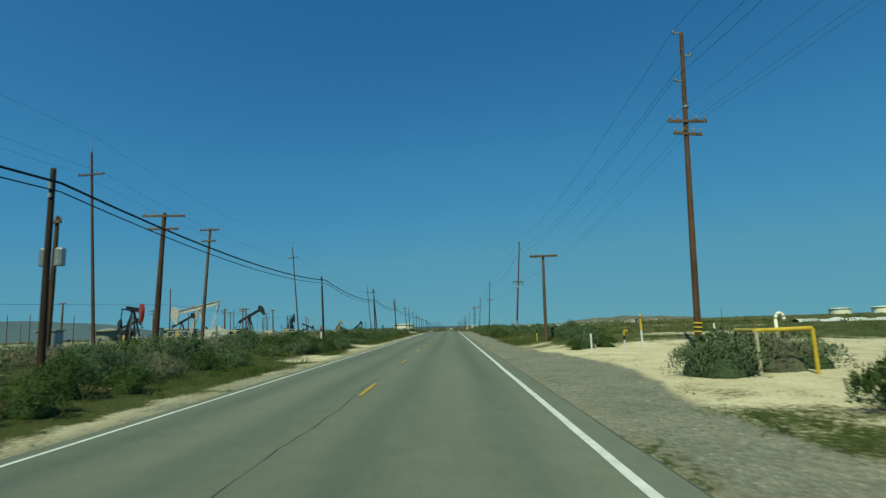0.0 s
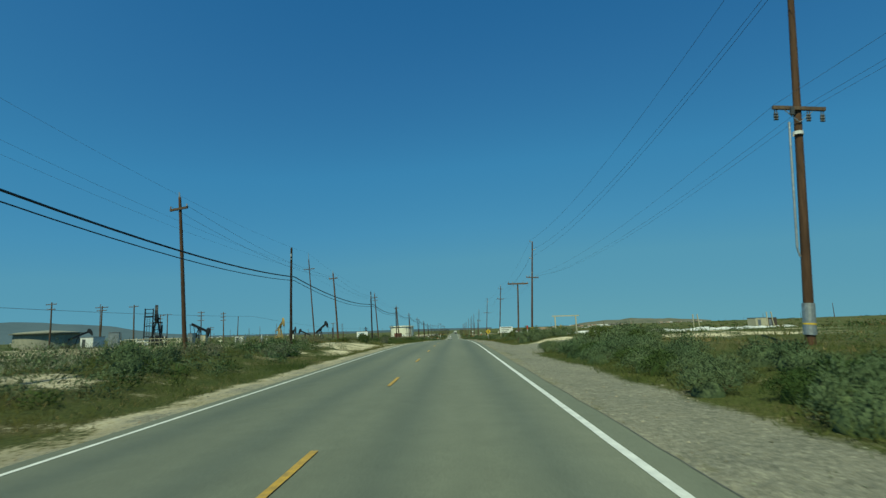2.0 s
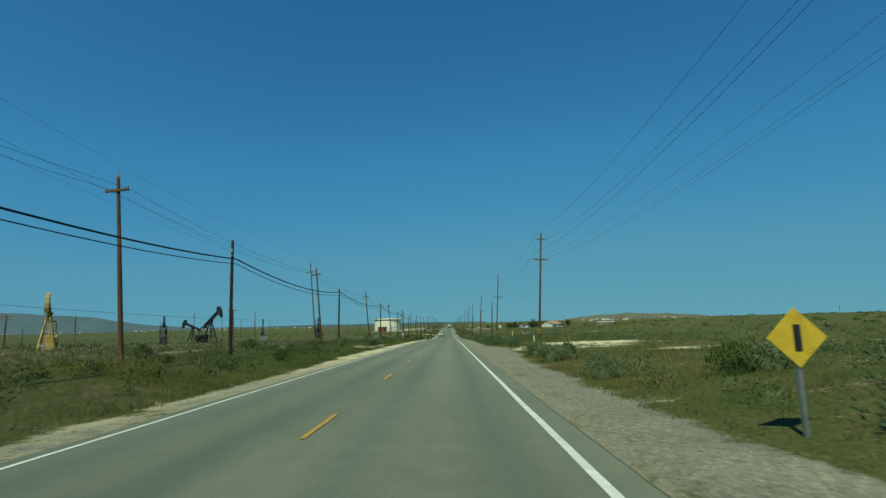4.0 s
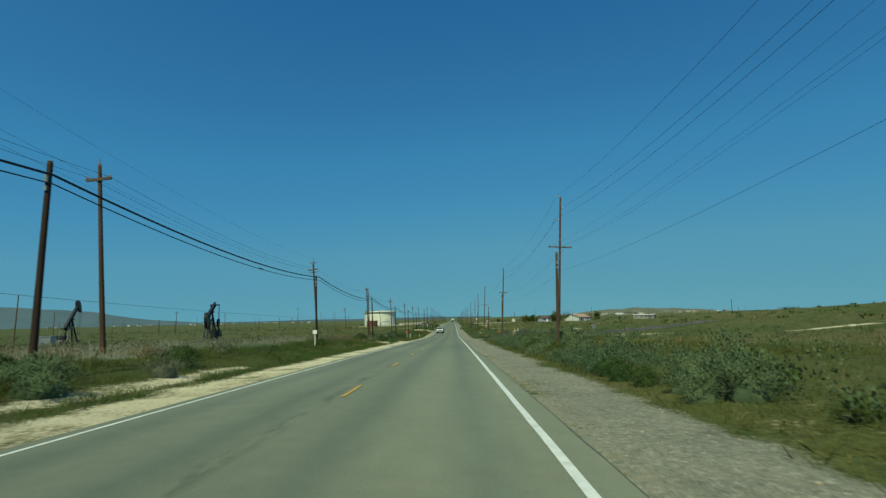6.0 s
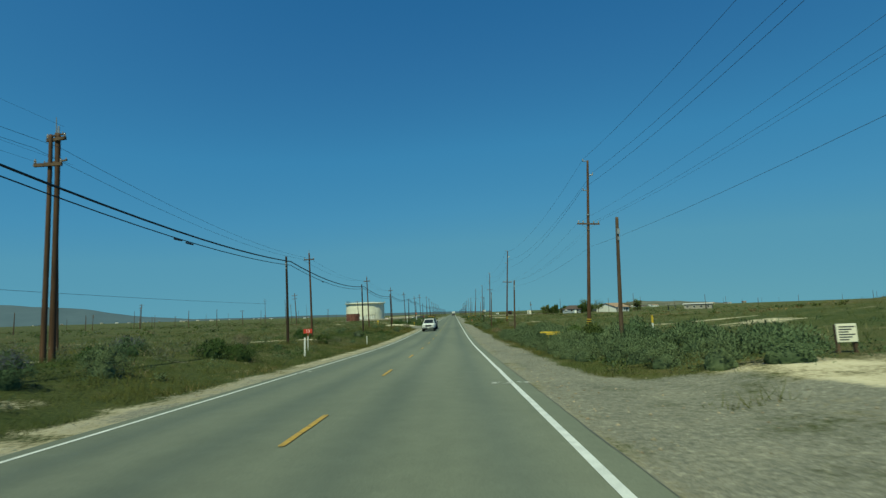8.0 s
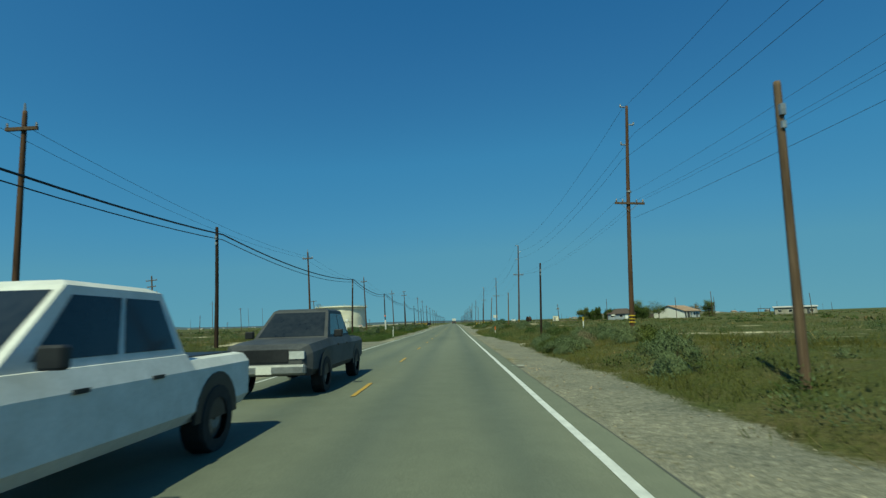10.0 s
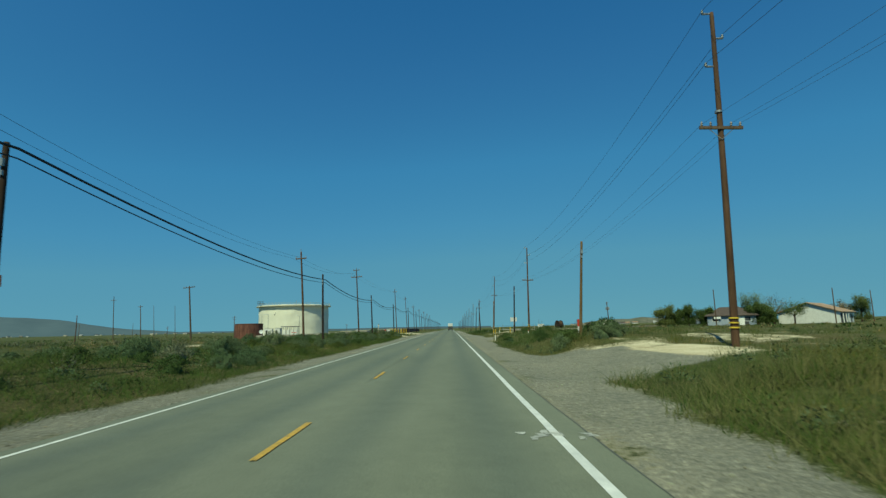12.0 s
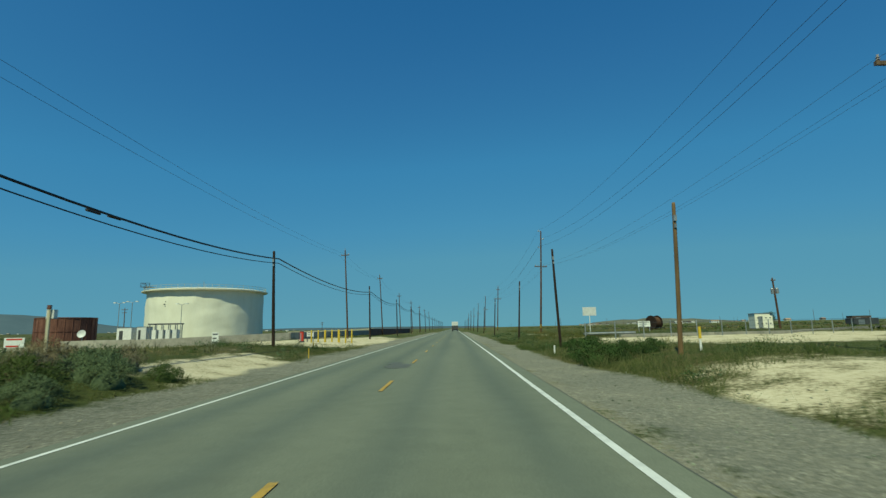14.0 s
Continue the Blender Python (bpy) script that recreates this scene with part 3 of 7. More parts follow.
def pole_shaft(h, r0, r1, seg=10):
    bends = [0, 0.12, 0.3, 0.5, 0.7, 0.85, 0.985, 1.0]
    q = [rng.uniform(-0.03, 0.03) for _ in range(4)]
    pts, radii = [], []
    for b in bends:
        pts.append((q[0] * math.sin(b * 3.0) * h / 10, q[1] * math.sin(b * 4.0) * h / 10, -0.4 if b == 0 else h * b))
        radii.append((r0 + (r1 - r0) * b) * (1 + 0.02 * math.sin(9 * b + q[2] * 90)) * (0.9 if b == 1.0 else 1))
    return Geo().shaft(pts, radii, seg)


def insulator(g, x, y, z, h=0.22, r=0.06):
    g.spin([(0.02, 0), (r, h * 0.25), (r * 0.5, h * 0.4), (r, h * 0.6), (r * 0.5, h * 0.75), (0.03, h)], 8, Matrix.Translation((x, y, z)))


def arm_drop(y, kind):
    """How far below a tall pole's top its crossarm sits."""
    return 4.9 if kind == 1 else 3.7 if kind == 2 else 7.6 if 90 < y < 100 else 6.7 if 400 < y < 410 else 5.9 if 280 < y < 290 else 5.7


def tall_pole(x, y, top, kind=0, lean=0.0):
    """The tall line beside the traffic lane: staggered post insulators above, one or two crossarms lower down."""
    z = ground_z(x, y)
    h = top + lie(y) - z
    t = thing("utility_pole", pose(x, y, z, 0, lean, rng.uniform(-3, 3)), "tall reddish-brown wooden utility pole with crossarm and insulators", "utility pole", "tall poles")
    part("shaft", pole_shaft(h, 0.165, 0.095), M_POLE_BROWN, t, smooth=True)
    if kind == 2:
        part("crossarm", Geo().beam((-0.55, 0, h - 0.9), (0.55, 0, h - 0.87), 0.1, 0.12), M_POLE_GREY, t, "short upper crossarm")
        for dx in (-0.5, 0.5):
            g = Geo()
            insulator(g, dx, 0, h - 0.81)
            part("insulator", g, M_PORCELAIN, t)
        g = Geo()
        insulator(g, 0, 0, h, 0.3)
        part("insulator", g, M_PORCELAIN, t)
    else:
        for dz, s in ((0.06, -1), (1.3, 1), (2.7, -1)):
            g = Geo().rod((0, 0, h - dz), (s * 0.42, 0, h - dz), 0.035, 0.05, 8)
            g.spin([(0.05, 0), (0.07, 0.05), (0.04, 0.1), (0.06, 0.14), (0.02, 0.2)], 8, Matrix.Translation((s * 0.42, 0, h - dz)))
            part("insulator_post", g, M_STEEL, t, "grey standoff insulator")
    arm_z = h - arm_drop(y, kind)
    half = 1.3 if 280 < y < 290 else 0.95
    part("crossarm", Geo().beam((-half, -0.12, arm_z), (half, -0.12, arm_z), 0.1, 0.13), M_POLE_GREY, t)
    if 90 < y < 100:
        for dx in (-0.88, -0.8, 0.3, 0.38, 0.8, 0.88):
            g = Geo().rod((dx, -0.12, arm_z - 0.06), (dx, -0.12, arm_z - 0.2), 0.02, 0.02, 6)
            g.spin([(0.02, 0), (0.05, 0.03), (0.03, 0.09), (0.055, 0.13), (0.03, 0.2), (0.05, 0.24), (0.02, 0.3)], 8, Matrix.Translation((dx, -0.12, arm_z - 0.5)))
            part("insulator", g, M_DARKGREY, t, "dark hanging insulator")
        part("switch_box", Geo().box(-0.3, -0.2, arm_z - 0.15, 0.12, 0.1, 0.3), M_DARKGREY, t)
        part("conduit", Geo().rod((-0.3, 0, arm_z - 0.5), (-0.27, 0, 3.4), 0.04, 0.04, 8).rod((-0.27, 0, 3.4), (-0.18, 0, 3.1), 0.03, 0.03, 6), M_STEEL, t)
        part("pole_band", Geo().spin([(0.17, 0), (0.175, 0.0), (0.175, 0.13), (0.16, 0.13)], 12, Matrix.Translation((0, 0, arm_z - 1.0))), M_WHITE, t, "white metal band")
    else:
        for dx in (-half + 0.1, -0.45, 0.45, half - 0.1):
            g = Geo()
            insulator(g, dx, -0.12, arm_z + 0.06)
            part("insulator", g, M_PORCELAIN, t)
        part("pole_band", Geo().spin([(0.155, 0), (0.16, 0.0), (0.16, 0.1), (0.15, 0.1)], 12, Matrix.Translation((0, 0, arm_z + 0.75))), M_STEEL, t, "pale metal band")
    for s in (-1, 1):
        part("brace", Geo().beam((s * 0.55, -0.12, arm_z - 0.05), (0, -0.14, arm_z - 0.55), 0.03, 0.02), M_STEEL, t)
    if kind == 1:
        part("crossarm", Geo().beam((-0.7, -0.1, arm_z - 0.62), (0.7, -0.1, arm_z - 0.7), 0.1, 0.12), M_POLE_GREY, t)
        for dx in (-0.6, -0.25, 0.3, 0.6):
            g = Geo()
            insulator(g, dx, -0.1, arm_z - 0.58)
            part("insulator", g, M_PORCELAIN, t)
    if 90 < y < 100:
        part("sleeve", Geo().spin([(0.2, 0), (0.205, 0.0), (0.2, 1.1), (0.19, 1.1)], 14, Matrix.Translation((0, 0, 0.35))), M_STEEL, t, "grey metal sleeve")
        part("band", Geo().spin([(0.208, 0), (0.212, 0.0), (0.21, 0.06), (0.2, 0.06)], 12, Matrix.Translation((0, 0, 0.7))), M_YELLOW, t, "yellow reflective band")
    for dz in () if 90 < y < 100 else (0.75, 0.95, 1.15):
        part("band", Geo().spin([(0.2, 0), (0.205, 0.0), (0.203, 0.06), (0.19, 0.06)], 12, Matrix.Translation((0, 0, dz))), M_YELLOW, t, "yellow reflective band")
    return t


def bare_pole(x, y, top, mat, label, lean=0.0, lean_y=0.0, r=0.14, arm=0.0, group="short poles"):
    z = ground_z(x, y)
    h = top + lie(y) - z
    t = thing("utility_pole", pose(x, y, z, lean_y, lean, 0), label, "utility pole", group)
    part("shaft", pole_shaft(h, r, r * 0.72), mat, t, smooth=True)
    if arm:
        part("crossarm", Geo().beam((-arm, -0.12, h - 0.15), (arm, -0.12, h - 0.08), 0.11, 0.14), mat, t)
        for s in (-1, 1):
            part("brace", Geo().beam((s * 0.6, -0.12, h - 0.2), (0, -0.14, h - 0.75), 0.03, 0.02), M_STEEL, t)
        for dx in (-arm * 0.92, -arm * 0.5, arm * 0.5, arm * 0.92):
            g = Geo()
            insulator(g, dx, -0.12, h - 0.06, 0.16, 0.045)
            part("insulator", g, M_PORCELAIN, t)
    else:
        part("cable_clamp", Geo().box(0.0, -r * 0.8, h - 0.6, 0.1, 0.1, 0.22), M_STEEL, t)
        part("cable_clamp", Geo().box(0, -r * 0.8, h - 0.9, 0.08, 0.08, 0.14), M_STEEL, t)
    return t


def armed_pole(x, y, top, mat, label, arms=((0.9, 0.7),), spike=0.0, lean=0.0, r=0.15, group="field poles", box=False):
    """A pole with crossarms given as (distance below the top, half length)."""
    z = ground_z(x, y)
    h = top + lie(y) - z
    t = thing("utility_pole", pose(x, y, z, 0, lean, rng.uniform(-8, 8)), label, "utility pole", group)
    part("shaft", pole_shaft(h, r, r * 0.65, 8), mat, t, smooth=True)
    for dz, w in arms:
        part("crossarm", Geo().beam((-w, -0.1, h - dz), (w, -0.1, h - dz + 0.03), 0.1, 0.12), M_POLE_GREY, t)
        for dx in (-w * 0.92, w * 0.92) if w < 0.8 else (-w * 0.92, -w * 0.45, w * 0.45, w * 0.92):
            g = Geo()
            insulator(g, dx, -0.1, h - dz + 0.06, 0.18, 0.05)
            part("insulator", g, M_PORCELAIN, t)
    if spike:
        part("top_spike", Geo().rod((0, 0, h), (0, 0, h + spike), 0.05, 0.03, 6), M_STEEL, t)
    if box:
        for s in (-1, 1):
            part("transformer", Geo().spin([(0.02, 0), (0.2, 0.02), (0.2, 0.7), (0.16, 0.78), (0.02, 0.8)], 10, Matrix.Translation((s * 0.34, -0.1, h - 2.2))), M_STEEL, t, "grey transformer can")
    return t


# foot x, y, height of the top, kind, lean
TALL = [(13.56, 24.4, 16.0, 1, 3.2), (14.0, 94.4, 16.6, 0, 4.9), (13.35, 154.6, 14.9, 0, 3.6), (13.95, 219.4, 14.5, 2, 4.0), (14.1, 283.3, 16.3, 0, 3.9), (13.55, 343.7, 15.4, 0, 3.4), (13.2, 407, 15.4, 0, 3.3),
        (14.12, 470.4, 15.6, 0, 2.2), (15.5, 536.1, 14.8, 0, 1.2), (14.85, 599.8, 16.2, 0, 2.7), (14.5, 674, 13.4, 2, 2.5), (14.5, 738, 14.5, 0, 2.7), (14.5, 802, 14.5, 0, 2.4), (14.5, 866, 14.5, 0, 2.7), (14.5, 930, 14.5, 2, 2.7), (14.5, 1000, 14.5, 0, 2.5)]
for x, y, top, kind, lean in TALL:
    tall_pole(x, y, top, kind, lean)

SHORT = [(7.9, 126.0, 5.6, 1.0), (8.25, 224.7, 5.5, 0), (8.4, 255, 5.6, 0), (8.4, 288.2, 5.6, 0), (8.97, 320.8, 5.6, 0), (8.4, 352, 5.6, 0), (8.4, 384, 5.8, 0), (9.0, 415.1, 5.9, 0),
         (10.05, 449.2, 5.5, 0), (9.5, 477.2, 6.05, 0), (9.65, 507.9, 5.95, 0), (9.85, 539.8, 5.8, 0), (8.4, 553.4, 6.2, 0), (8.4, 574, 6.0, 0)] + [(8.4, 606 + 31 * i, 6.0, 0) for i in range(9)]
bare_pole(8.35, 35.0, 6.0, M_POLE_GREY, "grey wooden pole with a wide tilted crossarm", 1.6, 0, 0.12, 0.95)
for i, (x, y, top, arm) in enumerate(SHORT):
    pale = y in (449.2, 477.2, 539.8)
    bare_pole(x - 0.15, y, top, M_POLE_PALE if pale else M_POLE_GREY if y < 400 else M_POLE_DARK, "fresh tan wooden pole beside the gravel shoulder" if pale else "weathered grey-brown wooden pole beside the road",
              rng.uniform(1.8, 3.0) + (-4.5 if y == 553.4 else 2.2 if y == 477.2 else 0), 0, 0.09 if pale else 0.092, arm)

PHONE_Y = [15.1, 48.6, 81.6, 113.9, 149.5, 180, 207.9, 240.9, 273, 305.7, 338, 369.5, 400.8, 432.5, 461.7, 495.9, 525.8, 552.4] + [588 + 32 * i for i in range(14)]
PHONE_TOP = [6.7, 6.5, 7.45, 7.8, 7.4, 7.0, 6.55, 6.85, 6.7, 6.9, 7.0, 6.9, 6.8, 6.7, 6.7, 6.6, 6.5, 6.3] + [7.0] * 14
PHONE = [(-9.62 if 425 < y < 440 else -9.45 if y > 550 else -9.75 if y > 440 else -10.1 if 240 < y < 241 else -10.5 if y == 113.9 else -10.3, y, top) for y, top in zip(PHONE_Y, PHONE_TOP)]
for i, (x, y, top) in enumerate(PHONE):
    t = bare_pole(x, y, top, M_POLE_DARK, "dark creosoted wooden telephone pole carrying two cables", 0.6 if y in (432.5, 207.9) else rng.uniform(-2.0, -0.6) + (2.2 if y == 240.9 else 0), 0, 0.108, 0, "telephone poles")
    if y == 461.7:
        part("sleeve", Geo().spin([(0.132, 0), (0.14, 0.0), (0.134, 1.7), (0.12, 1.7)], 12, Matrix.Translation((0, 0, 0.05))), M_WHITE, t, "white plastic sleeve round the foot")
        part("band", Geo().spin([(0.12, 0), (0.132, 0.0), (0.13, 0.3), (0.115, 0.3)], 12, Matrix.Translation((0, 0, 2.3))), M_ORANGE, t, "orange marker band")

MID_Y = [104.2, 141.0, 175, 212.2, 248.5, 284.4, 319.4, 355, 392, 429.5, 464.6, 500.9, 532.3, 591, 625, 660, 700, 740, 780, 820]
MID_TOP = [9.4, 9.2, 9.4, 9.5, 9.4, 9.5, 9.6, 9.6, 9.6, 9.6, 9.8, 9.6, 11.3, 12.4, 12.4] + [11] * 5
for y, top in zip(MID_Y, MID_TOP):
    twin = y == 532.3
    armed_pole(-13.25 if y < 425 else -13.55 if y < 470 else -13.0, y, top, M_POLE_BROWN, "brown wooden power pole with crossarm in scrub", ((1.3, 0.9), (0.15, 0.5)) if twin else ((0.3, 0.4),) if 300 < y < 330 else ((0.75, 0.55),), 0.3, rng.uniform(-5.2, -4.2) if y < 300 else rng.uniform(-2.6, -2.0) if y < 435 else rng.uniform(-3.0, -2.0), 0.122, "power poles left of the road")
armed_pole(-12.95, 318.6, 9.2, M_POLE_BROWN, "brown wooden power pole standing close beside another", ((1.25, 0.5),), 0.0, -1.6, 0.105, "power poles left of the road")
FAR_Y = [39.5, 90.8, 174, 255.2, 337.5]
for y in FAR_Y:
    armed_pole(-27.4 if y > 300 else -26.0 if y < 50 else -25.35, y, 17.4 if y > 300 else 16.6, M_POLE_BROWN, "tall slim brown power pole with a short crossarm", ((0.25, 0.7), (2.4, 1.0)) if y > 300 else ((2.0, 1.0),), 1.3, rng.uniform(-4.8, -4.0), 0.135, "tall field poles")
armed_pole(-14.8, 20.9, 6.6, M_POLE_BROWN, "short wooden pole carrying transformer cans", ((0.3, 0.25),), 0, 0, 0.12, "field poles", True)
armed_pole(-16.5, 31.5, 9.2, M_POLE_BROWN, "brown pole with pale double crossarms and a loose cable", ((0.25, 1.3), (1.1, 0.95)), 0, 1.2, 0.2)
armed_pole(-18.5, 41.5, 10.2, M_POLE_GREY, "grey pole with two crossarms and insulators", ((0.2, 0.85), (1.15, 0.6)), 0, 2.2, 0.15)


def cable(name, spans, r, sag, mat, label, group):
    g = Geo()
    for a, b in spans:
        a, b = Vector(a), Vector(b)
        n = 14
        pts = [a.lerp(b, i / n) - Vector((0, 0, sag * 4 * (i / n) * (1 - i / n))) for i in range(n + 1)]
        g.tube(pts, r, 5)
    o = part(name, g, mat)
    return tagged(o, label, "cable", group)


def row(pts, dx, dz):
    q = [(x + dx, y, z + dz + lie(y)) for x, y, z in pts]
    return list(zip(q[:-1], q[1:]))


HANG = [6.2, 6.12, 5.85, 5.55, 5.55, 5.9, 6.16, 6.4, 6.57, 6.57, 6.6, 6.6, 6.38, 6.67, 6.5, 6.08, 5.75, 5.8] + [6.2] * 14
ph = [(-10.3, -20, 6.0)] + [(p[0], p[1], z) for p, z in zip(PHONE, HANG)]
cable("telephone_cable", row(ph, 0.16, 0), 0.040, 0.62, M_WIRE, "thick black telephone cable sagging between dark poles", "telephone cables")
thin = cable("telephone_cable", row(ph, 0.16, -0.28), 0.022, 0.66, M_WIRE, "thin black telephone cable sagging below a thicker one", "telephone cables")
for y, up in ((322.3, 5.62), (323.3, 5.6), (347.6, 5.78), (258.6, 5.6), (536.6, 5.17), (537.6, 5.2), (153.2, 5.3), (37.5, 5.6)):
    z = up + lie(y)
    part("splice_sleeve", Geo().rod((PHONE[0][0] + 0.16 + (0.45 if y > 440 else 0), y - 0.3, z), (PHONE[0][0] + 0.16 + (0.45 if y > 440 else 0), y + 0.3, z), 0.05, 0.04, 8), M_WIRE, thin, "dark splice sleeve")


def strung(drops, dx):
    """Where one wire is tied to each tall pole, so far below its top."""
    return [(14.3 + dx, -45, 15.5 - drops[0])] + [(x + (top - d) * math.tan(radians(lean)) + dx, y, top - d) for (x, y, top, kind, lean), d in zip(TALL, drops)]


for dx, dz in ((-0.42, -0.12), (0.42, 1.12), (-0.42, 2.52)):
    cable("power_line", row(strung([dz + (0.5 + 0.3 * dz if 400 < t[1] < 410 else 0) for t in TALL], dx), 0, 0), 0.0095, 1.6, M_WIRE, "dark high power line strung between tall poles", "power lines")
for dx in (-0.85, 0.45, 0.85):
    cable("power_line", row(strung([arm_drop(t[1], t[3]) - 0.2 for t in TALL], dx), 0, 0), 0.0055, 1.3, M_WIRE_FAR, "thin grey power line strung between tall poles", "power lines")
cable("service_wire", row([p for p in strung([t[2] - 7.7 for t in TALL], 0.2) if 200 < p[1] < 410], 0, 0), 0.008, 0.9, M_WIRE_FAR, "single dark wire strung low between tall poles", "service wires")
fl = [(-27.9 if y > 300 else -26.9, y, 16.6) for y in [-40] + FAR_Y]
for dx, dz in ((-0.95, -1.95), (0.95, -1.95), (0, 1.2)):
    cable("power_line", row(fl, dx, dz), 0.008, 1.3, M_WIRE_FAR, "thin grey power line over the scrub field", "power lines")
ml = [(-14.0, y, top) for y, top in zip(MID_Y, MID_TOP)]
for dx in (-0.5, 0.5):
    cable("power_line", row(ml, dx, -0.6), 0.008, 0.7, M_WIRE_FAR, "thin grey power line over the scrub field", "power lines")
cross = [(-60, -20, 5.2), (-32, 60, 5.0), (-32, 160, 5.0), (-32, 260, 5.0), (-32, 392, 5.4)]
cable("service_wire", row(cross, 0, 0), 0.016, 0.7, M_WIRE_FAR, "thin wire crossing the oil field", "service wires")

# ---- oil field ----
def pumpjack(x, y, facing, tilt, size, paint, label, head_paint=None, crank=30):
    """A beam pump. facing: where the horse head points, degrees from +x; tilt: the beam's slope."""
    t = thing("pumpjack", pose(x, y, ground_z(x, y), 0, 0, facing) @ Matrix.Scale(size, 4), label, "pumpjack", "pumpjacks")
    head_paint = head_paint or paint
    part("skid", Geo().beam((-4.2, -0.6, 0.15), (1.6, -0.6, 0.15), 0.22, 0.3).beam((-4.2, 0.6, 0.15), (1.6, 0.6, 0.15), 0.22, 0.3).beam((-4.0, -0.6, 0.2), (-4.0, 0.6, 0.2), 0.2, 0.2).beam((1.4, -0.6, 0.2), (1.4, 0.6, 0.2), 0.2, 0.2).box(-1.2, 0, -0.02, 6.4, 1.9, 0.16), paint, t)
    for sx, sy in ((1.3, -0.75), (1.3, 0.75), (-1.1, -0.75), (-1.1, 0.75)):
        part("samson_leg", Geo().beam((sx, sy, 0.2), (0.05 * sx, 0.18 * sy, 4.25), 0.16, 0.16), paint, t)
    for z in (1.4, 2.7):
        k = 1 - z / 4.4
        part("cross_brace", Geo().beam((1.3 * k, -0.75 * k - 0.05, z), (1.3 * k, 0.75 * k + 0.05, z), 0.08, 0.08), paint, t)
    g = Geo()
    for s in (-1, 1):
        g.beam((1.5, 0.2 * s, 0.2), (0.25, 0.2 * s, 4.2), 0.05, 0.05)
    for i in range(10):
        k = i / 10
        g.rod((1.5 - 1.25 * k, -0.2, 0.2 + 4 * k), (1.5 - 1.25 * k, 0.2, 0.2 + 4 * k), 0.02, 0.02, 5)
    part("ladder", g, paint, t)
    part("saddle_bearing", Geo().box(0, 0, 4.4, 0.55, 0.75, 0.3), paint, t)
    b = Matrix.Translation((0, 0, 4.6)) @ pose(0, 0, 0, 0, -tilt, 0)
    g = Geo()
    g.box(0.15, 0, 0.3, 6.0, 0.34, 0.08, b).box(0.15, 0, -0.22, 6.0, 0.34, 0.08, b).box(0.15, 0, 0.04, 6.0, 0.09, 0.5, b)
    for i in range(5):
        g.box(-2.4 + i * 1.25, 0, 0.04, 0.06, 0.3, 0.5, b)
    part("walking_beam", g, paint, t)
    arc = [(2.75, 0.45), (3.15, 1.0), (3.55, 0.95), (3.85, 0.5), (3.98, 0.0), (3.95, -0.6), (3.75, -1.25), (3.5, -1.6), (3.3, -1.45), (3.05, -0.6), (2.85, -0.3)]
    m = b @ pose(0, 0.2, 0, 90, 0, 0)
    part("horse_head", Geo().slab(arc, 0.0, 0.4, m), head_paint, t)
    tip = b @ Vector((3.9, 0, -1.2))
    g = Geo()
    for s in (-0.1, 0.1):
        g.rod((tip.x, s, tip.z), (tip.x, s * 0.8, 1.9), 0.02, 0.02, 5)
    g.box(tip.x, 0, 1.9, 0.14, 0.35, 0.12)
    part("bridle", g, M_DARKGREY, t)
    part("polished_rod", Geo().rod((tip.x, 0, 1.85), (tip.x, 0, 0.7), 0.03, 0.03, 6), M_STEEL, t)
    part("wellhead", Geo().rod((tip.x, 0, -0.1), (tip.x, 0, 0.9), 0.14, 0.11, 8).rod((tip.x - 0.5, 0, 0.5), (tip.x + 0.5, 0, 0.5), 0.07, 0.07, 8).spin([(0.2, 0), (0.2, 0.08)], 10, Matrix.Translation((tip.x, 0, 0.75)), True), M_DARKGREY, t)
    part("gearbox", Geo().box(-2.5, 0, 1.25, 1.2, 0.8, 1.0).box(-2.5, 0, 0.5, 1.4, 1.1, 0.6).rod((-2.5, -0.75, 1.4), (-2.5, 0.75, 1.4), 0.13, 0.13, 10), paint, t, bevel=0.05)
    a = radians(crank)
    pin = Vector((-2.5 + 1.0 * math.cos(a), 0, 1.4 + 1.0 * math.sin(a)))
    tail = b @ Vector((-2.65, 0, -0.1))
    for s in (-0.62, 0.62):
        c = Matrix.Translation((-2.5, s, 1.4)) @ pose(0, 0, 0, 0, -crank, 0) @ pose(0, 0.07, 0, 90, 0, 0)
        k = part("crank_arm", Geo().slab([(-0.3, -0.2), (1.9, -0.14), (1.9, 0.14), (-0.3, 0.2)], 0, 0.14, c), paint, t)
        part("counterweight", Geo().slab([(0.75, 0.16), (1.0, 0.62), (1.8, 0.66), (2.0, 0.18), (2.0, -0.18), (1.8, -0.66), (1.0, -0.62), (0.75, -0.16)], -0.06, 0.2, c), paint, k)
        part("pitman_arm", Geo().beam((pin.x, s * 1.12, pin.z), (tail.x, s * 0.95, tail.z), 0.1, 0.1), paint, t)
    part("equaliser", Geo().beam((tail.x, -0.7, tail.z), (tail.x, 0.7, tail.z), 0.2, 0.2), paint, t)
    part("motor", Geo().rod((-3.9, -0.45, 0.85), (-3.9, 0.45, 0.85), 0.3, 0.3, 12).box(-3.9, 0, 0.45, 0.6, 0.7, 0.35), M_DARKGREY, t)
    part("belt_guard", Geo().slab([(-4.1, 0.45), (-4.25, 0.85), (-4.0, 1.2), (-2.6, 1.85), (-2.0, 1.6), (-2.1, 0.95), (-3.6, 0.45)], 0.72, 0.84, pose(0, 1.56, 0, 90, 0, 0)), paint, t)
    return t


BLACK_JACK = "black steel pumpjack standing on a pale pad in scrub"
pumpjack(-43.2, 113, -9, 27, 0.95, M_BLACK, BLACK_JACK + ", head raised", None, 200)
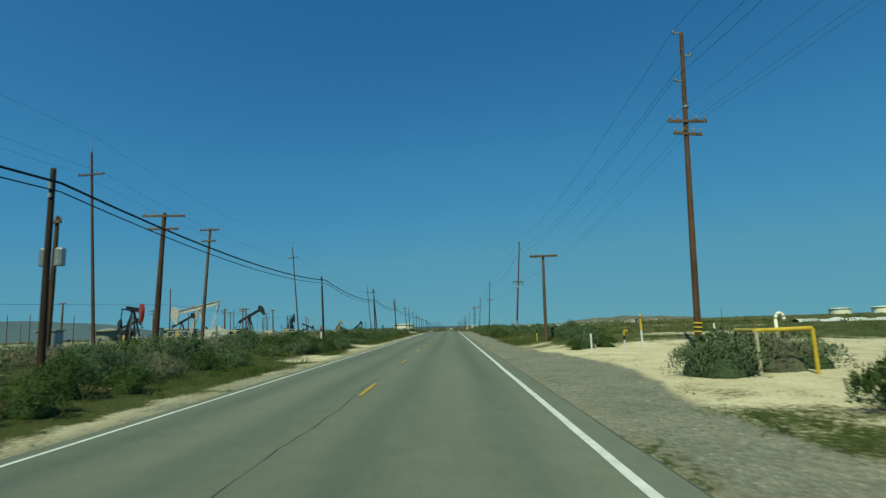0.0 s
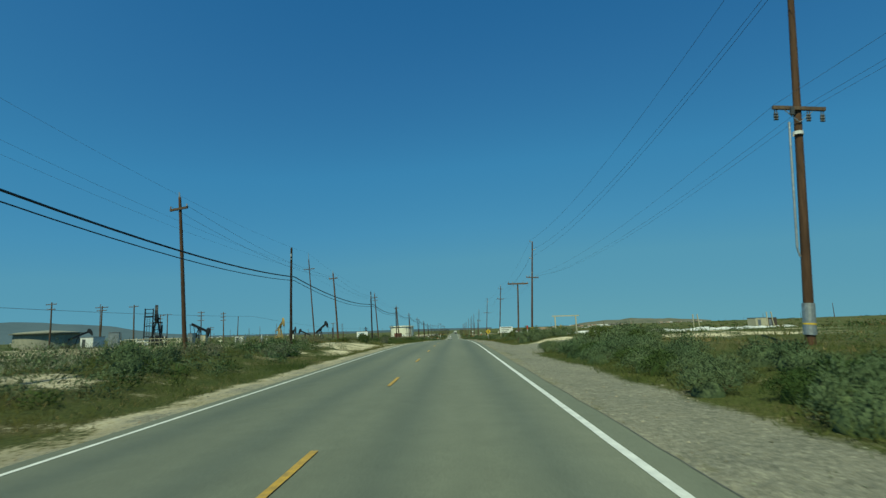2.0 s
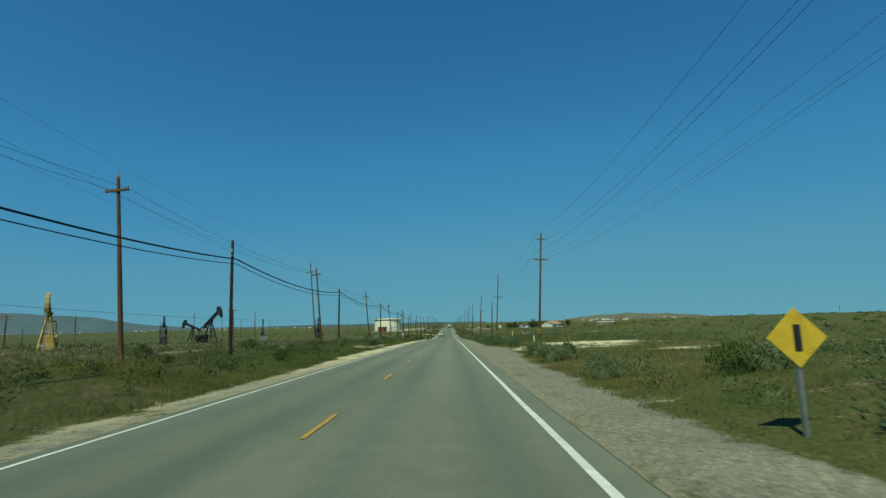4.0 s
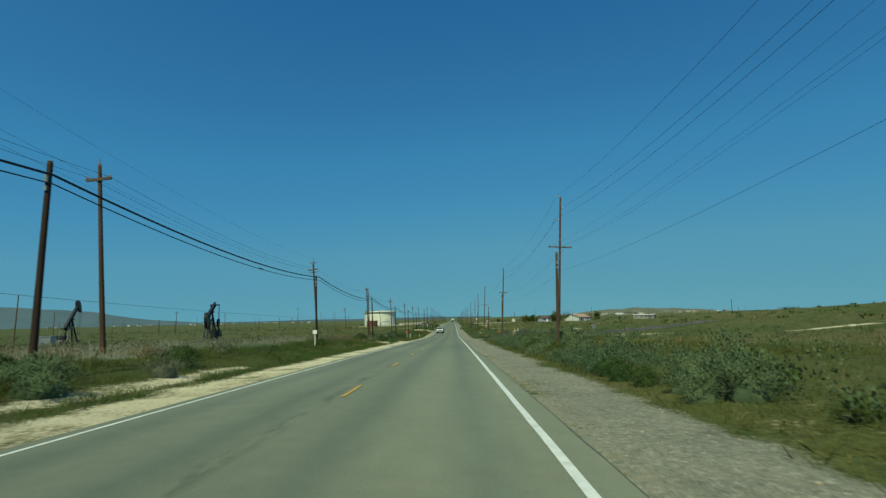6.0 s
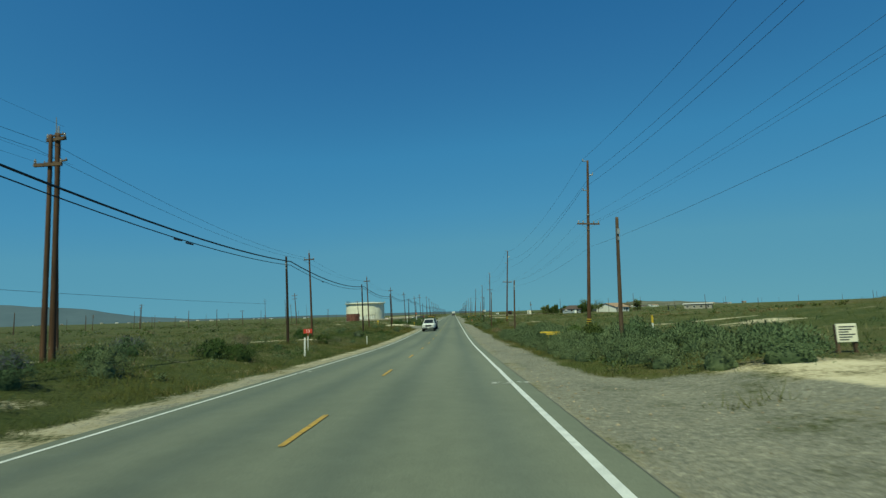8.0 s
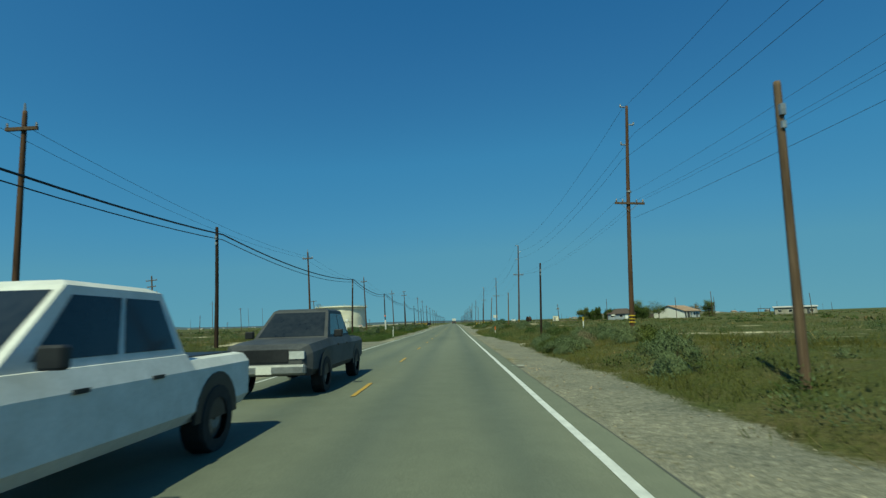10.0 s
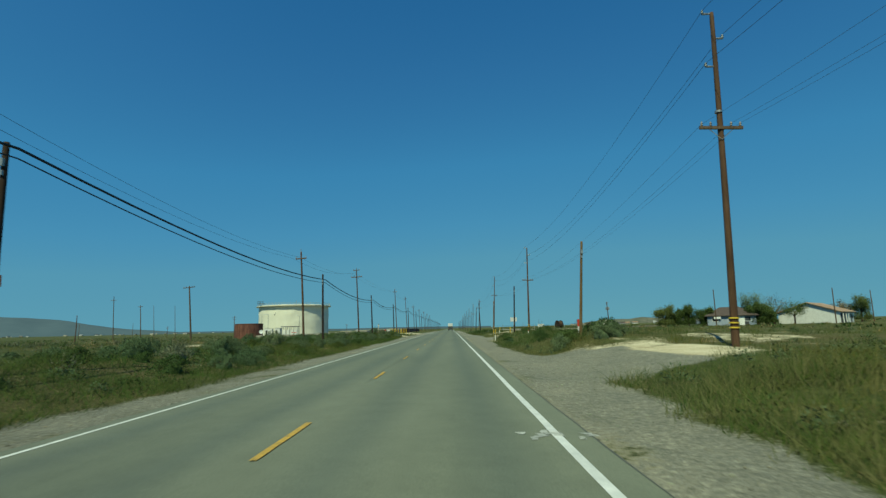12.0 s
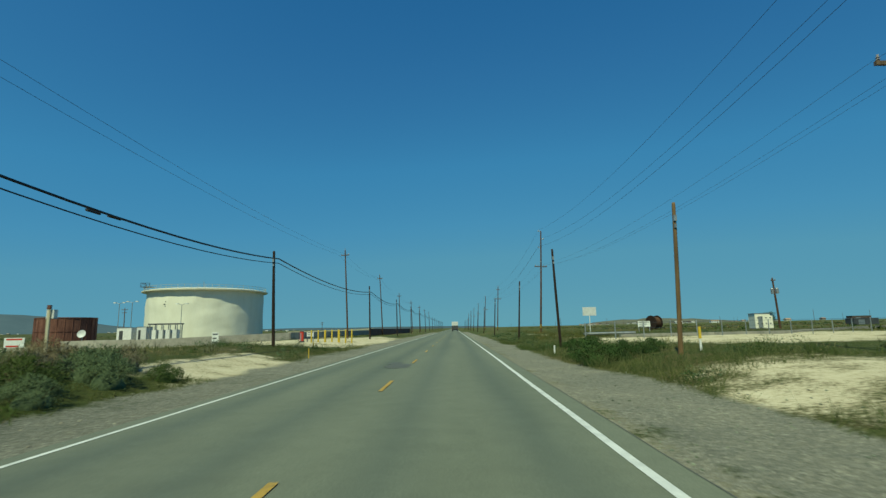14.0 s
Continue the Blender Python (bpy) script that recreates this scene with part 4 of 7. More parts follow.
pumpjack(-60.5, 117, 20, 30, 0.82, M_BLACK, BLACK_JACK, None, 215)
pumpjack(-47.5, 78.2, -40, -6, 1.08, M_BLACK, "black pumpjack with a faded red horse head", M_DULLRED, 120)
pumpjack(-38.0, 80, 194, -14, 1.08, M_ROOF, "pale grey painted pumpjack with a broad pale counterweight", M_ROOF, 330)
jack = pumpjack(-48.8, 161.3, -62, 14, 1.06, M_BLACK, "black pumpjack with a tall railed service platform", None, 90)
pumpjack(-44.6, 209.9, -56, 22, 0.95, M_JACK_TAN, "tan painted pumpjack with raised beam in grass", M_JACK_TAN, 230)
g = Geo()
for px in (0.9, 2.2):
    for py in (-1.6, -0.5):
        g.beam((px, py, 0), (px, py, 5.9), 0.1, 0.1)
for z in (1.6, 3.2, 4.6):
    for py in (-1.6, -0.5):
        g.beam((0.9, py, z), (2.2, py, z), 0.08, 0.08)
    for px in (0.9, 2.2):
        g.beam((px, -1.6, z), (px, -0.5, z), 0.08, 0.08)
part("tower_frame", g, M_BLACK, jack)
part("service_platform", Geo().box(1.55, -1.05, 4.7, 1.5, 1.3, 0.08), M_BLACK, jack)
g = Geo()
for z in (5.2, 5.8):
    g.beam((0.85, -1.65, z), (2.25, -1.65, z), 0.05, 0.05).beam((0.85, -1.65, z), (0.85, -0.45, z), 0.05, 0.05).beam((2.25, -1.65, z), (2.25, -0.45, z), 0.05, 0.05)
part("platform_rail", g, M_BLACK, jack)
g = Geo()
for k in (-0.2, 0.2):
    g.beam((2.32, -1.05 + k, 0), (2.32, -1.05 + k, 4.7), 0.05, 0.05)
for i in range(15):
    g.rod((2.32, -1.25, 0.3 + 0.3 * i), (2.32, -0.85, 0.3 + 0.3 * i), 0.02, 0.02, 5)
part("platform_ladder", g, M_BLACK, jack)
part("guard_box", Geo().box(-2.6, 0.2, 0.75, 2.2, 2.6, 1.5), M_BLACK, jack, "black belt and crank housing", bevel=0.1)
pumpjack(-47.0, 172, -20, -20, 0.72, M_BLACK, BLACK_JACK + ", head lowered", None, 60)
pumpjack(-44.5, 250, -35, 30, 0.98, M_BLACK, BLACK_JACK + ", head raised", None, 200)
pumpjack(-54, 250.5, -60, 10, 0.9, M_BLACK, BLACK_JACK, None, 90)
pumpjack(-51.5, 296.6, 108, 40, 0.85, M_BLACK, "small black pumpjack with a steeply raised beam", None, 235)
pumpjack(-40.2, 314.5, 284, -23, 1.16, M_BLACK, "black pumpjack with lowered head beyond the verge", None, 75)
pumpjack(-110, 225, 30, 25, 0.9, M_BLACK, BLACK_JACK, None, 200)
pumpjack(-120, 120, 200, 15, 0.9, M_BLACK, BLACK_JACK, None, 160)
pumpjack(-95, 95, 20, -10, 0.9, M_BLACK, BLACK_JACK, None, 60)
pumpjack(-88, 140, 15, 24, 0.9, M_BLACK, BLACK_JACK, None, 200)
pumpjack(-52, 258, 160, 20, 0.75, M_BLACK, BLACK_JACK, None, 200)


def storage_tank(x, y, r, h, paint, label, rail=False, courses=5, z=None, plain=False):
    z = ground_z(x, y) if z is None else z + lie(y)
    t = thing("storage_tank", pose(x, y, z), label, "storage tank", "storage tanks")
    prof = []
    for i in range(courses):
        prof += [(r, h * i / courses + 0.02), (r, h * (i + 1) / courses - 0.02), (r - 0.02, h * (i + 1) / courses)]
    g = Geo().spin([(r, -0.3)] + ([(r, h * i / 20) for i in range(21)] if rail else prof), 96 if rail else 72)
    if rail:
        # dented plates
        for i, (vx, vy, vz) in enumerate(g.v):
            a = math.atan2(vy, vx)
            k = 1 + (0.014 * noise.noise((a * 5, vz * 0.35, 3.0)) + 0.006 * noise.noise((a * 13, vz * 0.9, 5.0)) - 0.010 * abs(math.sin(a * 9)) * soft_step(h * 0.62, h * 0.9, vz)) * soft_step(0.2, 1.5, vz) * soft_step(h, h - 1.2, vz)
            g.v[i] = (vx * k, vy * k, vz)
    part("shell", g, paint, t, smooth=rail)
    if plain:
        part("floor_plate", Geo().spin([(0.02, h - 0.5), (r - 0.05, h - 0.5)], 36), paint, t)
        part("rim", Geo().spin([(r - 0.06, h - 0.12), (r + 0.07, h - 0.12), (r + 0.07, h + 0.02), (r - 0.06, h + 0.02)], 48), paint, t)
        part("hoop", Geo().spin([(r, h * 0.52), (r + 0.06, h * 0.52), (r + 0.06, h * 0.55), (r, h * 0.55)], 48), paint, t)
        return t
    part("roof", Geo().spin([(r, h), (r - 0.3, h + 0.1), (r * 0.5, h + 0.45), (0.01, h + 0.7)], 48), paint, t)
    part("wind_girder", Geo().spin([(r, h - 0.45), (r + 0.95, h - 0.42), (r + 1.0, h - 0.2), (r, h - 0.18)], 72), paint, t, "projecting rim under the tank's top")
    if rail:
        n = 60
        for i in range(n):
            k = 2 * math.pi * i / n
            part("rail_post", Geo().rod(((r + 0.5) * math.cos(k), (r + 0.5) * math.sin(k), h - 0.25), ((r + 0.5) * math.cos(k), (r + 0.5) * math.sin(k), h + 0.75), 0.03, 0.03, 5), M_CREAM_DULL, t)
        for z1 in (h + 0.3, h + 0.75):
            part("handrail", Geo().spin([(r + 0.475, z1 - 0.025), (r + 0.525, z1 - 0.025), (r + 0.525, z1 + 0.025), (r + 0.475, z1 + 0.025), (r + 0.475, z1 - 0.025)], n), M_CREAM_DULL, t)
    return t


big = storage_tank(-57.4, 641, 12.7, 10.6, M_CREAM, "large cream steel storage tank with railed rim", True, 6, 0.3)
part("platform", Geo().box(-9.6, -8.2, 11.3, 2.2, 2.2, 0.1).box(-9.6, -9.2, 11.75, 2.2, 0.06, 0.07).box(-9.6, -9.2, 12.15, 2.2, 0.06, 0.07).box(-10.6, -8.2, 12.15, 0.06, 2.2, 0.07).box(-10.6, -9.2, 11.75, 0.07, 0.07, 0.9).box(-9.6, -9.2, 11.75, 0.07, 0.07, 0.9).box(-8.6, -9.2, 11.75, 0.07, 0.07, 0.9).box(-10.6, -7.2, 11.75, 0.07, 0.07, 0.9), M_DARKGREY, big, "dark stair-head platform")
part("vent_pipe", Geo().rod((3.5, -9, 10.6), (3.5, -9, 12.2), 0.06, 0.06, 6), M_STEEL, big)
part("emblem", Geo().slab([(-0.5, 0.1), (0.5, 0.1), (0.45, -0.2), (-0.45, -0.2)], 0, 0.03, pose(-2.9, -12.36, 7.2, 90, 0, -13)).slab([(-0.22, 0.4), (0, 0.7), (0.22, 0.4)], 0, 0.03, pose(-2.9, -12.36, 7.2, 90, 0, -13)).slab([(-0.25, -0.42), (0, -0.62), (0.25, -0.42)], 0, 0.03, pose(-2.9, -12.36, 7.2, 90, 0, -13)), M_DARKGREY, big, "small dark emblem")
red = storage_tank(-57.0, 597, 3.85, 4.3, M_RUST, "low rusty red-brown steel tank with an open top", False, 2, -0.45, True)
for i in range(26):
    k = 2 * math.pi * i / 26
    part("stave", Geo().beam((3.87 * math.cos(k), 3.87 * math.sin(k), 0.0), (3.87 * math.cos(k), 3.87 * math.sin(k), 4.15), 0.09, 0.05), M_RUST, red)
storage_tank(-121, 227, 8.0, 5.6, M_TANK_GREY, "low weathered grey storage tank among pumpjacks", False, 3, 0.4)
storage_tank(-112, 168, 3.6, 4.2, M_TANK_GREY, "low weathered grey storage tank among pumpjacks", False, 3, 0.4)
for x, y, r in ((410.7, 540, 9.5), (441, 522, 9.5)):
    storage_tank(x, y, r, 8.5, M_CREAM, "distant pale storage tank on the rising plain", False, 3)


def field_box(x, y, sx, sy, h, mat, label, turn=0.0, name="equipment_skid", cat="equipment"):
    t = thing(name, pose(x, y, ground_z(x, y), 0, 0, turn), label, cat)
    part("body", Geo().box(0, 0, h / 2, sx, sy, h), mat, t, bevel=0.04)
    part("roof_plate", Geo().box(0, 0, h + 0.03, sx + 0.12, sy + 0.12, 0.06), M_STEEL, t)
    part("base_frame", Geo().box(0, 0, 0.04, sx + 0.1, sy + 0.1, 0.16), M_DARKGREY, t)
    part("door", Geo().box(-sx * 0.2, -sy / 2 - 0.012, h * 0.45, sx * 0.25, 0.03, h * 0.75), M_DARKGREY if mat is M_WHITE else M_STEEL, t)
    return t


field_box(-48.0, 288, 1.9, 1.4, 1.25, M_STEEL, "pale grey ribbed equipment cabin beside a pumpjack", 12, "cabin", "cabin")
# yard beside the large tank
field_box(-55.4, 609, 2.4, 2.2, 2.9, M_WHITE, "white equipment cabin beside the large tank", 8)
field_box(-52.6, 609.5, 1.6, 2.2, 3.0, M_WHITE, "white equipment cabin beside the large tank", 4)
rack = thing("pipe_rack", pose(-48.6, 609, 0.35 + lie(609)), "steel pipe rack with pipes beside the white cabins", "pipe rack")
for i in range(5):
    for s in (-0.8, 0.8):
        part("upright", Geo().beam((-2.4 + i * 1.2, s, 0), (-2.4 + i * 1.2, s, 2.5), 0.12, 0.12), M_STEEL, rack)
for s in (-0.8, -0.3, 0.3, 0.8):
    part("pipe", Geo().rod((-2.7, s, 2.55), (2.7, s, 2.55), 0.11, 0.11, 8), M_DARKGREY, rack)
for i in range(4):
    part("cabinet", Geo().box(-1.8 + i * 1.2, 0, 0.8, 0.8, 0.9, 1.5), M_WHITE, rack)
dish = thing("satellite_dish", pose(-52.2, 594, -0.1 + lie(594)), "small white satellite dish on a post", "satellite dish")
part("post", Geo().rod((0, 0, 0), (0, 0, 1.3), 0.06, 0.06, 8), M_STEEL, dish)
part("bowl", Geo().spin([(0.02, 0), (0.3, 0.05), (0.55, 0.17), (0.57, 0.18)], 16, pose(0, -0.1, 1.5, 72, 0, 12)), M_WHITE, dish, smooth=True)


def yard_lamp(x, y, h):
    t = thing("yard_lamp", pose(x, y, ground_z(x, y)), "slim yard lamp post with two heads", "lamp post", "yard lamps")
    part("post", Geo().rod((0, 0, 0), (0, 0, h), 0.07, 0.05, 8), M_STEEL, t)
    for s in (-1, 1):
        part("arm", Geo().rod((0, 0, h), (s * 0.7, 0, h + 0.25), 0.035, 0.03, 6), M_STEEL, t)
        part("lamp_head", Geo().box(s * 0.85, 0, h + 0.22, 0.45, 0.3, 0.16), M_WHITE, t)


yard_lamp(-45.5, 608, 6.6)
yard_lamp(-58.5, 611, 7.2)
yard_lamp(-56.8, 612, 7.4)


def wall_run(name, pts, h, thick, mat, label, cap=0.0):
    t = thing(name, Matrix.Identity(4), label, "wall", kind="structure")
    for a, b in zip(pts[:-1], pts[1:]):
        za, zb = ground_z(*a), ground_z(*b)
        part("wall_panel", Geo().beam((*a, za + h / 2 - 0.1), (*b, zb + h / 2 - 0.1), thick, h + 0.2), mat, t)
        if cap:
            part("coping", Geo().beam((*a, za + h + 0.04), (*b, zb + h + 0.04), thick + cap, 0.09), mat, t)


wall_run("yard_wall", [(-52, 590), (-46, 588), (-38, 588), (-30, 590), (-22, 594), (-20, 640), (-19, 690)], 1.05, 0.3, M_CONCRETE, "low grey concrete yard wall in front of the tank")
wall_run("wooden_fence", [(-13.5, 612), (-13.2, 625), (-13, 640), (-12.8, 660), (-12.6, 685)], 1.3, 0.12, M_RUST, "weathered red-brown plank fence beyond yellow bollards")
wall_run("yard_wall", [(-44, 660), (-30, 665), (-22, 670)], 1.6, 0.3, M_CREAM_DULL, "cream block wall behind the yard")


def marker_post(x, y, h, label, mat=None, cap=None, cap_h=0.25, w=0.09, name="marker_post", lean=0.0):
    t = thing(name, pose(x, y, ground_z(x, y), 0, lean, 0), label, "marker post")
    part("post", Geo().box(0, 0, h / 2 - 0.1, w, w * 0.55, h + 0.2), mat or M_WHITE, t, bevel=0.008)
    if cap:
        part("cap", Geo().box(0, -0.002, h - cap_h / 2 + 0.012, w + 0.012, w * 0.55 + 0.014, cap_h), cap, t)
    return t


def board(x, y, w, h, up, mat, label, posts=2, bars=4, turn=0.0, post_mat=None, bar_mat=None, frame_mat=None):
    """A flat sign on posts with rows of plain bars for writing; up is the height of its lower edge."""
    t = thing("sign", pose(x, y, ground_z(x, y), 0, 0, turn), label, "sign")
    part("panel", Geo().box(0, 0, up + h / 2, w, 0.03, h), mat, t, bevel=0.005)
    for i in range(posts):
        dx = 0 if posts == 1 else (i - 0.5) * w * 0.86
        part("post", Geo().box(dx, 0.06, (up + h) / 2 - 0.15, 0.08, 0.08, up + h + 0.25), post_mat or M_STEEL, t)
    for i in range(bars):
        ww = w * (0.78 - 0.16 * ((i * 7) % 3))
        part("text_bar", Geo().box(-w * 0.39 + ww / 2, -0.02, up + h * (0.84 - 0.7 * i / max(1, bars - 1)), ww, 0.008, h * 0.32 / max(2, bars)), bar_mat or M_DARKGREY, t)
    return t


# bollards and markers left of the road
for i in range(9):
    t = thing("bollard", pose(-12.5 + 0.46 * i, 571.5 + 0.8 * (i % 3), ground_z(-12, 572)), "yellow steel bollard on pale ground", "bollard", "yellow bollards")
    part("pipe", Geo().rod((0, 0, -0.2), (0, 0, 1.15), 0.075, 0.075, 10).spin([(0.075, 0), (0.05, 0.05), (0.01, 0.07)], 10, Matrix.Translation((0, 0, 1.15))), M_YELLOW, t)
field_box(-13.9, 573, 0.35, 0.3, 1.1, M_RED, "red steel cabinet on pale ground", 0)
board(-13.2, 573.5, 0.7, 0.5, 0.55, M_WHITE, "white notice board with dark writing by bollards", 2, 3)
board(-19.5, 566, 0.6, 1.0, 0.2, M_WHITE, "small white upright notice in grass", 1, 3)
t = marker_post(-10.3, 536, 1.75, "weathered pale post carrying a small white box", M_CREAM_DULL, M_RUST, 0.12, 0.09)
part("box", Geo().box(0, 0.12, 1.5, 0.22, 0.16, 0.26), M_WHITE, t, "white metal box")
board(-32.3, 560, 1.5, 0.75, 0.7, M_WHITE, "white board with red lettering bars on dark posts", 2, 2, 5, M_BLACK, M_RED)
t = marker_post(-9.9, 430.9, 1.5, "thin white post carrying a small white box beside a telephone pole", M_WHITE, None, 0.5, 0.07)
part("box", Geo().box(0, -0.06, 1.55, 0.3, 0.14, 0.32), M_WHITE, t, "white metal box")
marker_post(-7.67, 455.1, 0.95, "white plastic marker post in grass", None, None, 0.2, 0.07)
marker_post(-5.35, 435.6, 0.9, "white plastic marker post on the verge", None, None, 0.2, 0.08)
t = marker_post(-8.45, 265.6, 1.35, "white post with a square white plate", M_WHITE, None, 0.4, 0.07)
part("plate", Geo().box(0, -0.06, 1.18, 0.34, 0.03, 0.28), M_WHITE, t)
board(-13.4, 158.5, 1.75, 1.3, 0.0, M_WHITE, "large white board with blue lettering bars in grass", 2, 3, 0, None, M_BLUE)
marker_post(-6.44, 329.2, 1.05, "white plastic marker post on the verge", None, None, 0.2, 0.09)
t = marker_post(-7.5, 333.5, 0.95, "white post with a red plate numbered thirteen on top", M_WHITE, None, 0.2, 0.06)
part("plate", Geo().box(0, -0.03, 1.25, 0.56, 0.02, 0.28).rod((0, 0, 0.9), (0, 0, 1.2), 0.02, 0.02, 6), M_RED, t, "red plate")
lettering = bpy.data.curves.new("number", "FONT")
lettering.body, lettering.size, lettering.extrude, lettering.align_x, lettering.align_y = "13", 0.27, 0.003, "CENTER", "CENTER"
glyphs = bpy.data.objects.new("number", lettering)
number = new("number", bpy.data.meshes.new_from_object(glyphs))
bpy.data.objects.remove(glyphs)
number.data.materials.clear()
number.data.materials.append(M_WHITE)
number.matrix_basis = pose(0, -0.045, 1.25, 90, 0, 0)
number.parent = t
tagged(number, "white number 13")
marker_post(-5.6, 345, 0.8, "white plastic marker post on the verge", None, None, 0.2, 0.07)
for x, y in ((-8, 556), (-6, 548)):
    marker_post(x, y, 0.5, "small yellow pin flag in grass", M_YELLOW, None, 0.2, 0.05, "pin_flag")
t = marker_post(-6.7, 412.9, 0.7, "yellow rounded marker plate on a thin post", M_YELLOW, None, 0.2, 0.05)
part("plate", Geo().slab([(-0.13, 0.06), (-0.11, -0.08), (0, -0.13), (0.11, -0.08), (0.13, 0.06), (0.1, 0.1), (-0.1, 0.1)], 0, 0.02, pose(0, -0.03, 0.75, 90, 0, 0)), M_YELLOW, t)
t = marker_post(-13, 401, 0.9, "yellow round marker on a thin post", M_YELLOW, None, 0.2, 0.05)
part("plate", Geo().spin([(0.01, 0), (0.2, 0), (0.2, 0.02), (0.01, 0.02)], 14, pose(0, 0, 0.95, 90, 0, 0)), M_YELLOW, t)

# first well site on the left
for x, y, h in ((-17.5, 30, 1.0), (-16.2, 33.5, 1.1), (-19, 37, 0.9), (-13.5, 43, 1.0), (-15, 52, 1.1)):
    marker_post(x, y, h, "yellow and white pipeline marker in scrub", M_WHITE, M_YELLOW, 0.4, 0.09)
for k, (x, y, turn, n) in enumerate(((-27, 62, 20, 5), (-25, 48, -15, 3), (-36, 92, 5, 6), (-33, 70, 8, 5), (-48, 152, 10, 7), (-40, 150, -12, 4), (-30, 96, 30, 4))):
    t = thing("pipe_guard", pose(x, y, ground_z(x, y), 0, 0, turn), "pale pipe railing around well equipment", "railing", "pipe guards")
    for i in range(n):
        part("post", Geo().rod((i * 1.2, 0, 0), (i * 1.2, 0, 1.1), 0.045, 0.045, 6), M_CREAM_DULL, t)
    for z in (0.6, 1.1):
        part("rail", Geo().rod((0, 0, z), ((n - 1) * 1.2, 0, z), 0.04, 0.04, 6), M_CREAM_DULL, t)
t = marker_post(-8.2, 39.5, 1.42, "white post with a red and black top in scrub", M_WHITE, M_BLACK, 0.42, 0.09)
part("red_band", Geo().box(0, -0.004, 1.33, 0.115, 0.08, 0.2), M_RED, t, "red reflective band")
t = thing("pipe_gate", pose(-11.4, 40.6, ground_z(-11.4, 40.6)), "yellow pipe barrier beside a well pad", "barrier")
for dx in (0.3, 1.3, 1.9):
    part("post", Geo().rod((dx, 0, -0.1), (dx, 0, 0.75 if dx == 1.3 else 0.48), 0.05, 0.05, 8), M_YELLOW, t)
part("rail", Geo().rod((-0.3, 0, 0.45), (2.1, 0, 0.5), 0.04, 0.04, 8), M_YELLOW, t)

# small well equipment: valve trees, cabinets and bent pipes
wrng = random.Random(31)


def valve_tree(x, y, h):
    t = thing("valve_tree", pose(x, y, ground_z(x, y), 0, 0, wrng.uniform(0, 360)), "pale pipe stub with valves on a well pad", "wellhead", "well stubs")
    mat = wrng.choice([M_CREAM_DULL, M_STEEL, M_CREAM, M_WHITE])
    part("pipe", Geo().rod((0, 0, -0.2), (0, 0, h), 0.08, 0.08, 8).rod((-0.5, 0, h * 0.6), (0.5, 0, h * 0.6), 0.06, 0.06, 8), mat, t)
    part("flange", Geo().spin([(0.02, 0), (0.16, 0), (0.16, 0.07), (0.02, 0.07)], 10, Matrix.Translation((0, 0, h * 0.35))), mat, t)
    part("hand_wheel", Geo().spin([(0.1, 0), (0.14, 0.015), (0.1, 0.03)], 10, Matrix.Translation((0, 0, h)), True), M_RED if wrng.random() < 0.3 else M_DARKGREY, t)


for x, y in ((-27.5, 55), (-29, 57), (-30.5, 59), (-32.5, 61), (-26, 52), (-24.5, 57), (-34, 66), (-36, 61), (-41, 70), (-28, 70), (-22, 60), (-45, 150), (-47, 155), (-44, 160), (-53, 158), (-42, 152), (-39, 164), (-34, 172), (-38, 180), (-47, 200), (-41, 205)):
    valve_tree(x, y, wrng.uniform(0.9, 1.8))
for x, y, w, h, mat in ((-31, 57, 0.8, 1.6, M_STEEL), (-35, 69, 1.2, 1.5, M_STEEL), (-45.6, 146, 1.3, 2.1, M_STEEL), (-51.5, 150, 2.6, 1.6, M_WHITE), (-41, 158, 1.0, 1.9, M_STEEL), (-36, 165, 1.6, 1.4, M_WHITE), (-44.0, 168, 0.9, 1.8, M_CREAM_DULL), (-30.5, 176, 0.8, 1.5, M_CREAM), (-56, 156, 2.2, 1.3, M_WHITE), (-62, 180, 3, 1.4, M_WHITE), (-17.2, 24, 0.9, 1.3, M_STEEL)):
    field_box(x, y, w, w * 0.7, h, mat, "pale metal equipment cabinet on a well pad", wrng.uniform(-25, 25), "cabinet", "cabinet")

# scattered machinery, cabins and stakes over the oil field
frng = random.Random(12)
for i in range(28):
    x, y = -frng.uniform(62, 240), frng.uniform(70, 290)
    if any(abs(x - a) < 12 and abs(y - b) < 12 for a, b in ((-121, 227), (-112, 168), (-110, 225), (-120, 120), (-95, 95), (-88, 140))):
        continue
    h = frng.uniform(0.5, 1.5)
    field_box(x, y, frng.uniform(1.0, 4.0), frng.uniform(0.8, 1.8), h, frng.choice([M_STEEL, M_DARKSTEEL, M_CREAM_DULL, M_DARKGREY, M_ROOF_BROWN]),
              "small pale equipment cabin out in the oil field", frng.uniform(-30, 30))
for i in range(46):
    x, y = -frng.uniform(58, 330), frng.uniform(120, 900)
    top = lay(x, y) + frng.uniform(6, 11)
    armed_pole(x, y, top, frng.choice([M_POLE_BROWN, M_POLE_GREY]), "distant wooden pole in the oil field", ((0.5, 0.8), (1.3, 0.6)) if i % 3 == 0 else (), 0, frng.uniform(-1, 1), 0.15, "distant poles")
